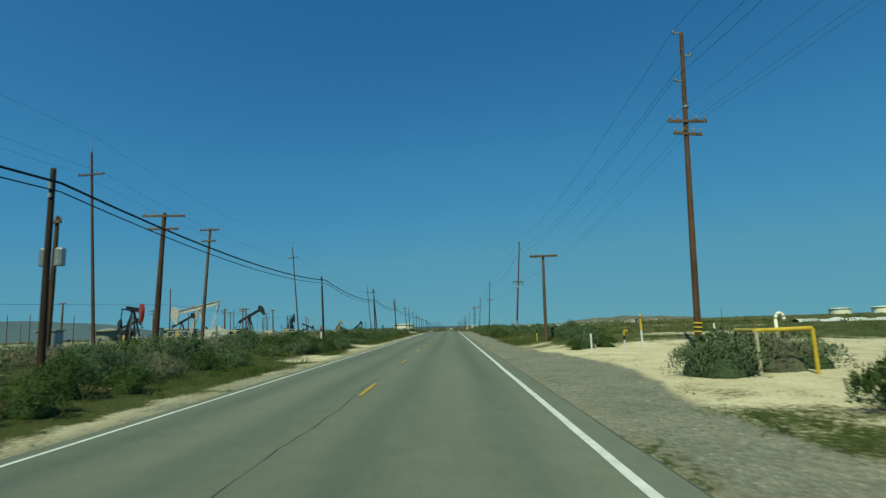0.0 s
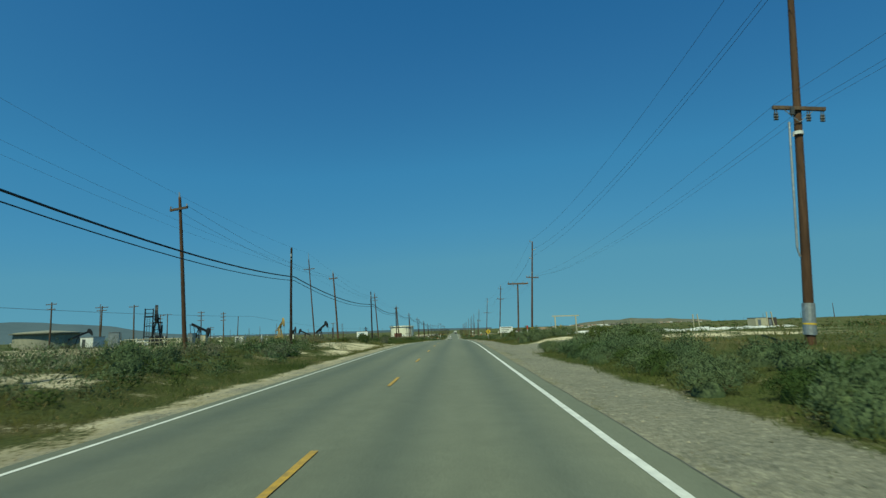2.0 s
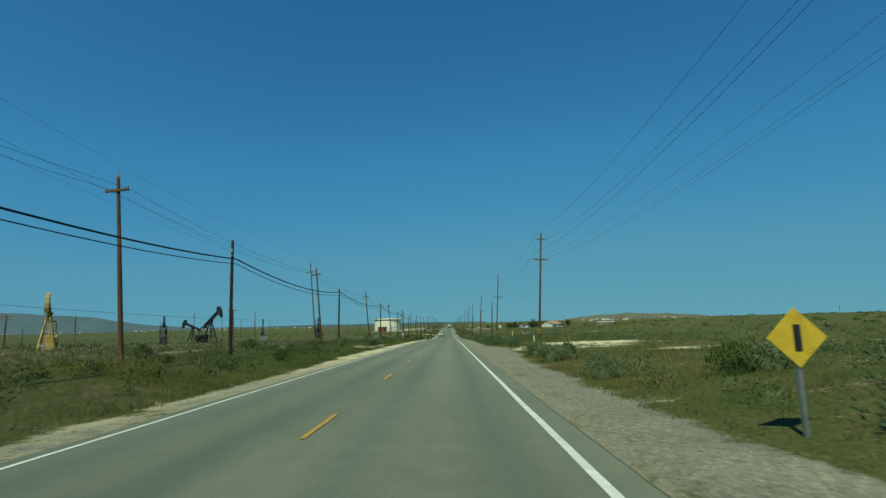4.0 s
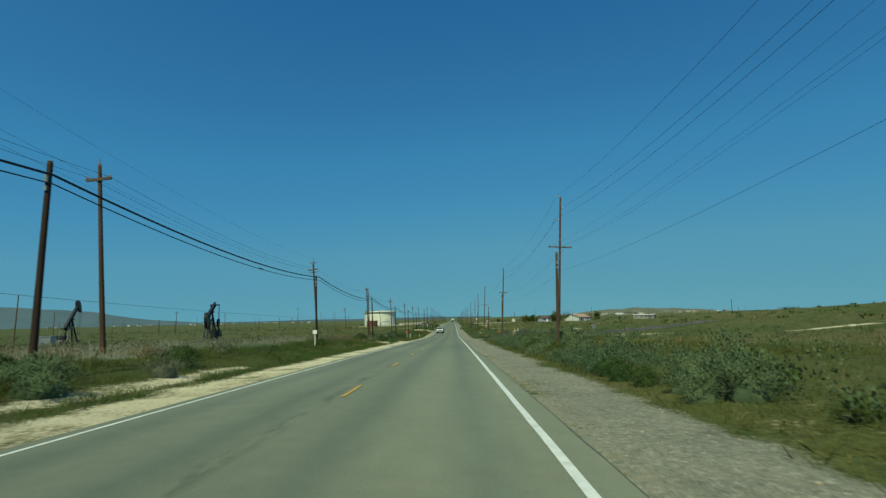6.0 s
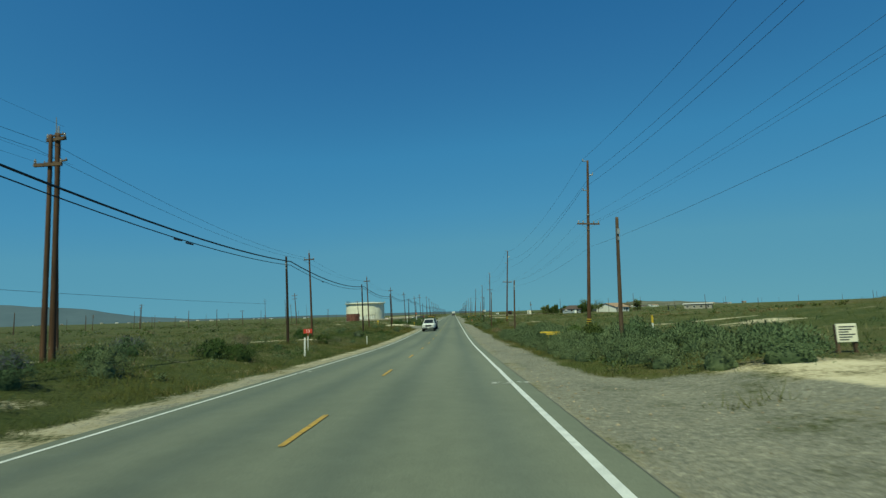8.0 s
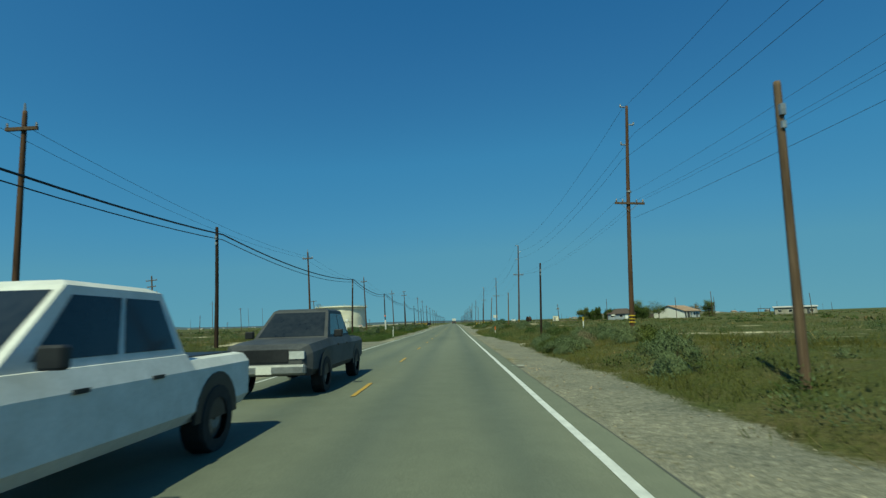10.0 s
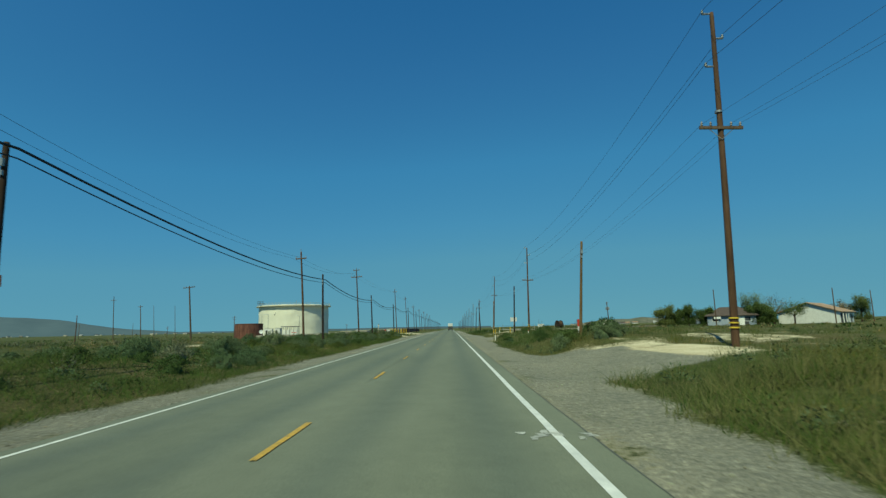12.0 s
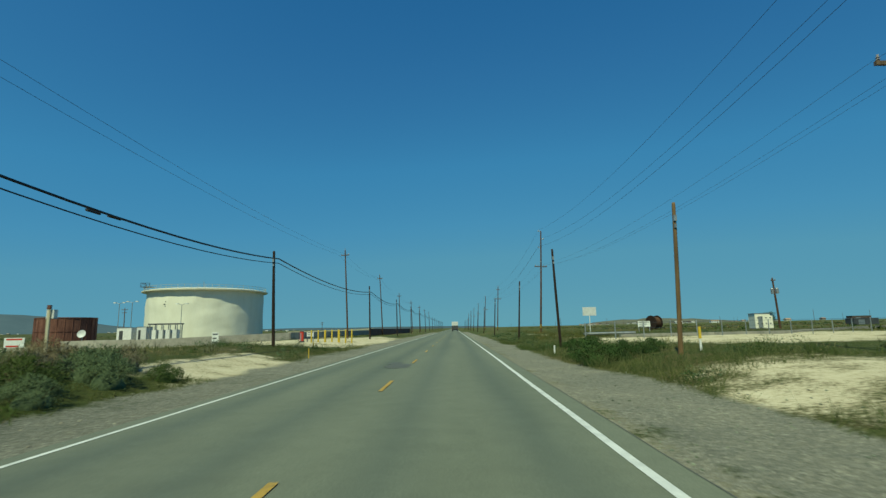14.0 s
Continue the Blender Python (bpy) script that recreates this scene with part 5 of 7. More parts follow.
for x, y, top, arms in ((-67.3, 174, 8.8, ((0.3, 1.3), (0.9, 1.0))), (-60.1, 199, 8.9, ((0.4, 0.8), (1.2, 0.8), (2.3, 0.8))), (-79.6, 244, 6.8, ((0.3, 1.2), (0.9, 1.0))), (-72.1, 199, 6.8, ((0.4, 0.8),)), (-78, 209, 8.1, ()), (-74.3, 206, 8.9, ((0.4, 1.0), (1.2, 0.8))), (-72.5, 206, 9.0, ((0.3, 1.0),)),
                        (-59.2, 234, 5.9, ()), (-66.6, 244, 6.0, ()), (-42.1, 75, 5.1, ()), (-31.5, 60, 6.9, ()), (-36.1, 85, 5.5, ((0.3, 0.6), (0.8, 0.5))), (-36.7, 90, 5.6, ()), (-39.2, 100, 6.2, ((0.2, 0.9), (0.7, 0.7))), (-38.2, 99, 6.0, ((0.2, 0.8),)), (-36.7, 110, 6.1, ((0.2, 0.7),)), (-73.4, 90, 5.9, ()), (-77.5, 90, 5.9, ()), (-73, 100, 5.9, ()), (-52.2, 70, 6.4, ((0.15, 0.5),)), (-32.8, 71, 4.2, ()), (-33.6, 70, 4.0, ()), (-35.5, 72, 4.4, ()),
                        (-46, 455, 10.4, ((0.8, 0.9), (1.8, 0.7))), (-54.3, 470, 9.1, ()), (-94, 530, 6.9, ((0.3, 1.0),)), (-73, 127, 8, ((0.4, 1.1), (1.1, 0.9))), (-60, 122, 8.4, ((0.3, 0.6),)), (-70, 165, 9, ((0.4, 1.0), (1.3, 0.8))), (-62, 176, 9, ((0.4, 1.0),)), (-66, 172, 9, ()), (-55, 200, 8.5, ((0.4, 0.7), (1.2, 0.7), (2.0, 0.7))),
                        (-40, 250, 7.0, ((0.2, 0.8),)), (-38, 256, 6.9, ()), (-41.6, 534, 9.4, ((0.25, 1.0),)), (-123, 636, 16, ((1.5, 1.2),)), (-98, 612, 11, ((0.5, 0.8),)), (-96, 616, 11, ()), (-90, 618, 11, ())):
    armed_pole(x, y, top, M_POLE_GREY, "wooden power pole standing in the oil field", arms, 0, frng.uniform(-1, 1) - (3.8 if x < -40 and 440 < y < 640 else 1.5), 0.16 if arms else 0.09, "distant poles")
for i in range(40):
    x, y = frng.uniform(70, 420), frng.uniform(200, 1300)
    armed_pole(x, y, lay(x, y) + frng.uniform(5, 9), M_POLE_GREY, "distant wooden pole on the rising plain", (), 0, frng.uniform(-1.5, 1.5), 0.14, "distant poles")

# ---- things right of the road ----
t = thing("pipe_barrier", pose(9.35, 12.6, ground_z(9.9, 12.6)), "yellow pipe barrier with paler legs around scrub", "barrier")
for px, py, h in ((0.0, 0.0, 1.08), (1.2, -0.25, 1.1), (0.55, 1.9, 1.06)):
    part("leg", Geo().rod((px, py, -0.2), (px, py, h), 0.045, 0.045, 10), M_YELLOW if px > 1 else M_CREAM_DULL, t)
part("rail", Geo().rod((1.2, -0.25, 1.1), (-0.02, 0.0, 1.08), 0.05, 0.05, 10), M_YELLOW, t)
part("rail", Geo().rod((-0.02, 0.0, 1.08), (0.55, 1.9, 1.06), 0.05, 0.05, 10), M_YELLOW, t)
t = thing("vent_pipe", pose(11.0, 14.4, ground_z(11, 14.4)), "pale yellow vent pipe with a hooked top", "pipe")
part("pipe", Geo().tube([(0, 0, -0.2), (0, 0, 1.25), (0.03, 0, 1.36), (0.1, 0, 1.42), (0.19, 0, 1.4), (0.24, 0, 1.3), (0.24, 0, 1.2)], 0.04, 8), M_CREAM, t, smooth=True)
marker_post(8.74, 25.2, 0.85, "white plastic marker post on sand", None, None, 0.2, 0.08)
t = marker_post(10.1, 24.4, 0.7, "short white post with a yellow hooked pipe", None, M_BLACK, 0.2, 0.08)
part("hook", Geo().tube([(0, 0, 0.7), (0, 0, 0.88), (0.1, 0, 0.95), (0.16, 0, 0.88)], 0.045, 8), M_YELLOW, t)
t = marker_post(12.0, 27.3, 1.3, "white pipeline marker with a banded yellow top", None, M_YELLOW, 0.45, 0.09)
part("extension", Geo().rod((0, 0, 1.3), (0, 0, 1.75), 0.05, 0.05, 8), M_YELLOW, t)
part("band", Geo().spin([(0.056, 0), (0.056, 0.07)], 8, Matrix.Translation((0, 0, 1.5)), True), M_BLACK, t)
marker_post(15.2, 26, 1.1, "white marker post in scrub", None, None, 0.2, 0.08)
marker_post(7.9, 36, 0.8, "yellow and black pipe marker in scrub", M_YELLOW, M_BLACK, 0.15, 0.07)
marker_post(8.8, 65.9, 0.8, "orange plastic marker post in grass", M_ORANGE, None, 0.2, 0.09)
marker_post(8.3, 123.4, 1.35, "white marker post with a red top in scrub", M_WHITE, M_RED, 0.35, 0.09)
marker_post(11.6, 124.5, 1.0, "yellow and white marker post in scrub", M_WHITE, M_YELLOW, 0.4, 0.09)
board(8.6, 146, 1.75, 0.8, 0.75, M_WHITE, "white roadside board on two posts with dark writing", 2, 3, -6, M_CREAM_DULL)
t = thing("warning_sign", pose(6.95, 158.5, ground_z(6.95, 158.5)), "yellow diamond warning sign on a post", "sign")
part("post", Geo().box(0, 0.03, 0.7, 0.06, 0.06, 1.8), M_STEEL, t)
part("plate", Geo().slab([(-0.42, 0), (0, -0.42), (0.42, 0), (0, 0.42)], 0, 0.02, pose(0, 0.0, 1.35, 90, 0, 0)), M_YELLOW, t)
part("symbol_bar", Geo().box(0, -0.03, 1.35, 0.1, 0.01, 0.36), M_BLACK, t)
t = thing("goal_frame", pose(13.0, 134, ground_z(13.0, 134)), "weathered timber goal frame over a small pipe", "frame")
for dx in (0.0, 2.6):
    part("upright", Geo().beam((dx * 0.8, -dx * 0.4, -0.2), (dx * 0.8 - 0.05, -dx * 0.4, 2.2), 0.12, 0.12), M_CREAM_DULL, t)
part("lintel", Geo().beam((-0.3, 0.15, 2.2), (2.4, -1.2, 2.15), 0.1, 0.12), M_CREAM_DULL, t)
part("pipe", Geo().rod((0.35, 0, -0.1), (0.35, 0, 0.9), 0.06, 0.06, 8), M_YELLOW, t)
for x, y in ((33, 144), (42, 143)):
    t = thing("post_frame", pose(x, y, ground_z(x, y)), "pair of leaning timber posts in the field", "frame")
    for dx in (0, 0.8):
        part("upright", Geo().beam((dx, 0, -0.1), (dx * 0.7, 0, 2.1), 0.1, 0.1), M_CREAM_DULL, t)


def white_berm(pts, h, label):
    """A low rounded bank under white sheeting, one winding strip."""
    g, line = Geo(), []
    for (ax, ay), (bx, by) in zip(pts[:-1], pts[1:]):
        k = max(2, int(math.hypot(bx - ax, by - ay) / 0.8))
        line += [(ax + (bx - ax) * i / k, ay + (by - ay) * i / k) for i in range(k)]
    line.append(pts[-1])
    for x, y in line:
        hh = h * (0.85 + 0.5 * noise.noise((x * 0.5, y * 0.5, 2)))
        wob = 0.25 * noise.noise((x * 0.3, y * 0.3, 6))
        for dy, k in ((-0.8, -0.15), (-0.5, 0.75), (0.0, 1.0), (0.5, 0.75), (0.8, -0.15)):
            g.v.append((x, y + dy + wob, ground_z(x, y) + hh * k))
    for i in range(len(line) - 1):
        for j in range(4):
            g.f.append((i * 5 + j, i * 5 + j + 1, i * 5 + j + 6, i * 5 + j + 5))
    return tagged(part("liner_berm", g, M_WHITE), label, "berm")


white_berm([(12.5, 133.5), (14.5, 134.5)], 0.4, "white plastic sheeting over a low bank")
white_berm([(15.5, 136), (18, 135.5), (22, 133.5), (28, 134.5), (36, 139), (48, 147)], 0.38, "long white sheeted bank across the field")
white_berm([(46, 66), (70, 74)], 0.5, "white sheeted bank across the field")
field_box(68.2, 190, 3, 2.4, 2.0, M_CREAM_DULL, "cream shed standing in the field", 12, "shed", "shed")
field_box(71.8, 192, 2.4, 2.2, 1.9, M_ROOF_BROWN, "dark brown shed standing in the field", 8, "shed", "shed")
marker_post(8.6, 213.4, 1.15, "white marker post with a red top in scrub", M_WHITE, M_RED, 0.5, 0.1)
marker_post(10.9, 223.4, 1.0, "white marker post with a yellow top in scrub", M_WHITE, M_YELLOW, 0.35, 0.08)
marker_post(9.0, 193.5, 0.8, "white marker post in grass", None, None, 0.2, 0.07)
t = thing("traffic_cone", pose(7.1, 299.8, ground_z(7.1, 299.8)), "orange traffic cone with a pale band on gravel", "traffic cone")
part("base", Geo().box(0, 0, 0.02, 0.36, 0.36, 0.04), M_ORANGE, t, bevel=0.01)
part("cone", Geo().spin([(0.14, 0.04), (0.035, 0.68), (0.02, 0.7)], 14), M_ORANGE, t, smooth=True)
part("band", Geo().spin([(0.102, 0.3), (0.074, 0.46)], 14), M_WHITE, t, smooth=True)
t = marker_post(8.75, 298.2, 1.15, "brown stake with an orange plate among brush", M_POLE_GREY, None, 0.2, 0.06)
part("plate", Geo().box(0, -0.03, 0.95, 0.18, 0.02, 0.24), M_ORANGE, t)
board(12.9, 314.4, 0.56, 0.5, 0.3, M_CREAM, "cream notice board with printed lines and a red mark", 2, 6, 0, M_POLE_GREY)
marker_post(13.3, 313.0, 1.15, "dark post with a pale reflector among brush", M_DARKGREY, M_WHITE, 0.5, 0.1)
marker_post(15.2, 334, 1.35, "white marker post with a yellow top", M_WHITE, M_YELLOW, 0.5, 0.1)
t = thing("pipe_gate", pose(8.6, 333, ground_z(8.6, 333) + 0.05), "low yellow pipe rails in scrub", "barrier")
part("rail", Geo().rod((-0.6, 0, 0.55), (1.4, 0, 0.5), 0.05, 0.05, 8), M_YELLOW, t)
part("rail", Geo().rod((-0.9, 0.5, 0.65), (0.6, 0.5, 0.62), 0.05, 0.05, 8), M_YELLOW, t)
for dx in (-0.5, 0.5, 1.3):
    part("post", Geo().rod((dx, 0, -0.4), (dx, 0, 0.52), 0.05, 0.05, 8), M_YELLOW, t)
board(24, 305, 0.6, 0.6, 0.7, M_STEEL, "small grey plate on a post in the field", 1, 0)
for x, y in ((18, 302), (22, 301), (27, 300)):
    marker_post(x, y, 1.2, "weathered timber fence stake in the field", M_POLE_GREY, None, 0.2, 0.12)
marker_post(6.9, 436.0, 0.9, "white plastic marker with an orange face", M_WHITE, M_ORANGE, 0.4, 0.1)
marker_post(14.6, 441, 0.8, "short yellow marker post in grass", M_YELLOW, None, 0.3, 0.08)
marker_post(15.2, 427, 1.25, "white marker post with a yellow top", M_WHITE, M_YELLOW, 0.4, 0.1)
marker_post(9.5, 478.1, 1.08, "white marker post with a tall red top beside a pole", M_WHITE, M_RED, 0.4, 0.1)
marker_post(9.1, 494.6, 0.46, "short white marker post with a red top", M_WHITE, M_RED, 0.07, 0.06)
marker_post(7.0, 505, 0.55, "short white marker post", None, None, 0.1, 0.08)
site = ((10.7, 522.4), (8.65, 523.2), (8.55, 525.3), (12.05, 527.7))
for x, y in site:
    t = thing("bollard", pose(x, y, ground_z(x, y)), "yellow steel bollard around a pipe stub on sand", "bollard", "yellow bollards")
    part("pipe", Geo().rod((0, 0, -0.2), (0, 0, 0.8), 0.055, 0.055, 10).spin([(0.055, 0), (0.04, 0.04), (0.01, 0.06)], 10, Matrix.Translation((0, 0, 0.8))), M_YELLOW, t)
t = thing("pipe_railing", Matrix.Identity(4), "low pale pipe railing between bollards", "railing")
for (ax, ay), (bx, by) in zip(site, site[1:] + site[:1]):
    part("pipe", Geo().rod((ax, ay, ground_z(ax, ay) + 0.25), (bx, by, ground_z(bx, by) + 0.25), 0.05, 0.05, 8), M_CREAM_DULL, t)
t = marker_post(9.15, 522.6, 0.7, "white marker post with a yellow cap", M_WHITE, M_YELLOW, 0.15, 0.08)
for x, y in ((7.0, 549), (9.2, 545)):
    marker_post(x, y, 0.45, "short white marker post in grass", None, None, 0.1, 0.08)
marker_post(11.0, 541, 0.9, "white marker post with a yellow top", M_WHITE, M_YELLOW, 0.45, 0.08)
board(19.3, 588, 1.75, 1.1, 2.35, M_WHITE, "blank white sign board on a tall post", 1, 0, 0, M_WHITE)
board(27, 590, 1.6, 0.75, 0.7, M_WHITE, "white sign board with faint writing beside the yard", 2, 3, -5)
wall_run("yard_wall", [(16, 566), (24, 566), (33, 570), (46, 580), (60, 590)], 0.25, 0.5, M_CONCRETE, "low pale concrete kerb wall at the yard's edge")
t = thing("wire_fence", Matrix.Identity(4), "thin steel post fence along the yard", "fence")
for i in range(14):
    x, y = 11 + 2.4 * i, 558 + 0.9 * i
    part("post", Geo().rod((x, y, ground_z(x, y) - 0.1), (x, y, ground_z(x, y) + 1.25), 0.04, 0.04, 6), M_STEEL, t)
for z in (0.4, 0.8, 1.2):
    part("wire", Geo().rod((11, 558, ground_z(11, 558) + z), (42.2, 569.7, ground_z(42.2, 569.7) + z), 0.012, 0.012, 4), M_WIRE_FAR, t)
sp_at = pose(36.5, 611, ground_z(36.5, 611) + 1.25, 0, 0, 25)
t = thing("cable_spool", sp_at, "large wooden cable spool wound with brown cable", "cable spool")
part("flange", Geo().spin([(0.05, -0.75), (1.25, -0.75), (1.25, -0.65), (0.05, -0.65)], 24, pose(0, 0, 0, 0, 90, 0)), M_POLE_DARK, t)
part("flange", Geo().spin([(0.05, 0.65), (1.25, 0.65), (1.25, 0.75), (0.05, 0.75)], 24, pose(0, 0, 0, 0, 90, 0)), M_POLE_DARK, t)
part("winding", Geo().spin([(0.95, -0.65), (0.98, -0.3), (0.95, 0), (0.98, 0.3), (0.95, 0.65)], 24, pose(0, 0, 0, 0, 90, 0)), M_POLE_BROWN, t)
t = field_box(46.0, 596, 2.4, 2.0, 2.2, M_CREAM, "cream steel container with small vents on the plain", -6, "container", "container")
for i in range(2):
    for j in range(4):
        part("vent", Geo().box(-0.84 + 0.56 * j, -1.02, 0.8 + i * 0.8, 0.2, 0.04, 0.13), M_DARKGREY, t)
armed_pole(46.8, 593, 7.4, M_POLE_BROWN, "leaning brown pole carrying a transformer can", ((0.35, 0.3),), 0.2, -2.5, 0.16, "field poles", True)
field_box(95, 640, 6, 2.4, 1.4, M_DARKGREY, "dark flat trailer bed on the plain", 5, "trailer", "trailer")
field_box(110, 660, 5, 2.2, 2.2, M_ROOF_BROWN, "brown container on the plain", 0, "container", "container")
t = thing("pipe_stack", pose(16.5, 571, ground_z(16.5, 571)), "low stack of grey pipes beside the yard", "pipe stack")
for i in range(6):
    part("pipe", Geo().rod((-2.2, -0.6 + 0.24 * i, 0.16), (2.4, -0.6 + 0.24 * i, 0.2), 0.11, 0.11, 8), M_STEEL, t)


# ---- farm ----
def house(x, y, w, d, h, ridge, wall, roof, label, turn=0.0, hip=0.0):
    t = thing("house", pose(x, y, ground_z(x, y) - 0.1, 0, 0, turn), label, "house", "farm buildings")
    g = Geo().slab([(-w / 2, -d / 2), (w / 2, -d / 2), (w / 2, d / 2), (-w / 2, d / 2)], 0, h)
    if not hip:
        g.slab([(-d / 2, h), (d / 2, h), (0, ridge)], -w / 2, w / 2, Matrix(((0, 0, 1, 0), (1, 0, 0, 0), (0, 1, 0, 0), (0, 0, 0, 1))))
    part("wall", g, wall, t)
    k = (ridge - h) / (d / 2)
    o = 0.5
    for s in (-1, 1):
        n = Geo()
        n.v += [(-w / 2 - o, s * (d / 2 + o), h - k * o + 0.03), (w / 2 + o, s * (d / 2 + o), h - k * o + 0.03), (w / 2 + o - hip, 0, ridge + 0.03), (-w / 2 - o + hip, 0, ridge + 0.03),
                (-w / 2 - o, s * (d / 2 + o), h - k * o + 0.17), (w / 2 + o, s * (d / 2 + o), h - k * o + 0.17), (w / 2 + o - hip, 0, ridge + 0.17), (-w / 2 - o + hip, 0, ridge + 0.17)]
        n.f += [(0, 1, 2, 3), (7, 6, 5, 4), (0, 4, 5, 1), (1, 5, 6, 2), (2, 6, 7, 3), (3, 7, 4, 0)]
        part("roof", n, roof, t)
        if hip:
            e = s * (w / 2 + o)
            a, b, c = (e, -d / 2 - o, h - k * o + 0.03), (e, d / 2 + o, h - k * o + 0.03), (e - s * hip, 0, ridge + 0.03)
            n = Geo()
            n.v += [a, b, c] + [(px, py, pz + 0.14) for px, py, pz in (a, b, c)]
            n.f += [(0, 1, 2), (5, 4, 3), (0, 3, 4, 1), (1, 4, 5, 2), (2, 5, 3, 0)]
            part("roof", n, roof, t)
    for i in range(max(2, int(w / 3))):
        cx = -w / 2 + (i + 0.5) * w / max(2, int(w / 3))
        win = part("window", Geo().box(cx, -d / 2 - 0.01, 1.45, 1.1, 0.05, 0.9), M_DARKGLASS, t)
        part("window_frame", Geo().box(cx, -d / 2 - 0.03, 1.93, 1.24, 0.05, 0.08).box(cx, -d / 2 - 0.03, 0.97, 1.24, 0.06, 0.08).box(cx - 0.58, -d / 2 - 0.03, 1.45, 0.08, 0.05, 1.0).box(cx + 0.58, -d / 2 - 0.03, 1.45, 0.08, 0.05, 1.0), M_WHITE, win)
    part("door", Geo().box(w * 0.3, -d / 2 - 0.015, 1.0, 0.95, 0.06, 2.0), M_DARKGREY, t)
    # a dark panel on the end wall paints a porch's shaded inside
    part("porch_opening", Geo().box(w / 2 + 0.01, d * 0.1, 1.1, 0.06, d * 0.5, 2.0), M_DARKGREY, t)
    return t


barn = house(84.4, 564.4, 12.5, 11.2, 2.5, 4.5, M_WHITE, M_ROOF_RUSTY, "white farm building with a shallow rust-stained roof", 42)
# a dark slab on the wall stands in for the carport's shaded inside
part("carport_opening", Geo().box(-3.6, -5.68, 1.1, 4.6, 0.12, 2.1), M_DARKGREY, barn)
for px in (-5.2, -2.6, -0.4):
    part("carport_post", Geo().box(px, -5.95, 1.1, 0.14, 0.14, 2.2), M_WHITE, barn)
# the shade on this house's walls is put into their blue-grey colour
home = house(63.0, 560.4, 9.0, 7.0, 2.3, 3.9, M_SHADED_WALL, M_ROOF_BROWN, "low house with shaded blue-grey walls and a dark brown hipped roof", -25, 3.2)
part("air_conditioner", Geo().box(-2.6, -3.72, 1.75, 1.3, 0.4, 0.45), M_WHITE, home, "white window air conditioner")
part("storm_door", Geo().box(1.9, -3.56, 1.05, 1.0, 0.1, 2.0), M_WHITE, home)
house(130, 568, 13.0, 6.0, 2.7, 3.1, M_CONCRETE, M_ROOF, "long pale flat-roofed building on the plain", -30)
t = thing("carport", pose(111, 555.5, ground_z(111, 555.5), 0, 0, -30), "small dark carport with a flat roof on posts", "carport", "farm buildings")
for px in (-1.7, 1.7):
    for py in (-1.5, 1.5):
        part("post", Geo().box(px, py, 1.1, 0.14, 0.14, 2.3), M_DARKGREY, t)
part("roof", Geo().box(0, 0, 2.35, 4.0, 3.6, 0.2), M_DARKSTEEL, t)
part("side_panel", Geo().box(-1.74, 0, 1.1, 0.06, 2.8, 2.1), M_DARKGREY, t)
for x, y, h in ((54.4, 549.7, 7.2), (78.0, 550, 7.0), (100.2, 568, 7.4)):
    bare_pole(x, y, lay(x, y) + h, M_POLE_GREY, "slim wooden service pole beside the farm", 0.5, 0, 0.11, 0, "field poles")
for i in range(40):
    y = frng.uniform(1300, 2700)
    x = y * frng.uniform(0.17, 0.46)
    house(x, y, frng.uniform(5, 12), frng.uniform(5, 8), frng.uniform(2.0, 3.2), 4.0, frng.choice([M_ROOF, M_CREAM_DULL, M_CONCRETE, M_WHITE]), frng.choice([M_ROOF, M_ROOF_RUSTY, M_ROOF_BROWN]), "far pale building on the distant plain", frng.uniform(-20, 20))
for i in range(60):
    y = frng.uniform(1800, 3600)
    x = -y * frng.uniform(0.25, 0.9)
    house(x, y, frng.uniform(5, 11), frng.uniform(5, 8), frng.uniform(2.2, 3), 3.8, frng.choice([M_ROOF_BROWN, M_CREAM_DULL, M_WHITE]), frng.choice([M_ROOF, M_CONCRETE, M_ROOF_BROWN]), "far pale building on the plain", frng.uniform(-20, 20))


# ---- vehicles ----
def wheel(t, x, y, r, w):
    tyre = part("tyre", Geo().spin([(r * 0.6, -w / 2), (r * 0.95, -w / 2), (r, -w * 0.35), (r, w * 0.35), (r * 0.95, w / 2), (r * 0.6, w / 2)], 18, Matrix.Translation((x, y, r)) @ pose(0, 0, 0, 0, 90, 0)), M_RUBBER, t)
    part("rim", Geo().spin([(0.03, -w * 0.3), (r * 0.3, -w * 0.36), (r * 0.6, -w * 0.22), (r * 0.62, w * 0.22), (r * 0.3, w * 0.36), (0.03, w * 0.3)], 14, Matrix.Translation((x, y, r)) @ pose(0, 0, 0, 0, 90, 0)), M_DARKSTEEL, tyre)


def inset(c, u0, u1, v0, v1, lift):
    """A panel set on the face with corners c, between shares u and v of it, standing proud by lift."""
    c = [Vector(p) for p in c]
    n = (c[1] - c[0]).cross(c[3] - c[0]).normalized()

    def at(u, v):
        return c[0].lerp(c[1], u).lerp(c[3].lerp(c[2], u), v)
    q = [at(u0, v0), at(u1, v0), at(u1, v1), at(u0, v1)]
    g = Geo()
    g.v = [tuple(p - n * 0.01) for p in q] + [tuple(p + n * lift) for p in q]
    g.f = [(4, 5, 6, 7), (0, 1, 5, 4), (1, 2, 6, 5), (2, 3, 7, 6), (3, 0, 4, 7)]
    return g


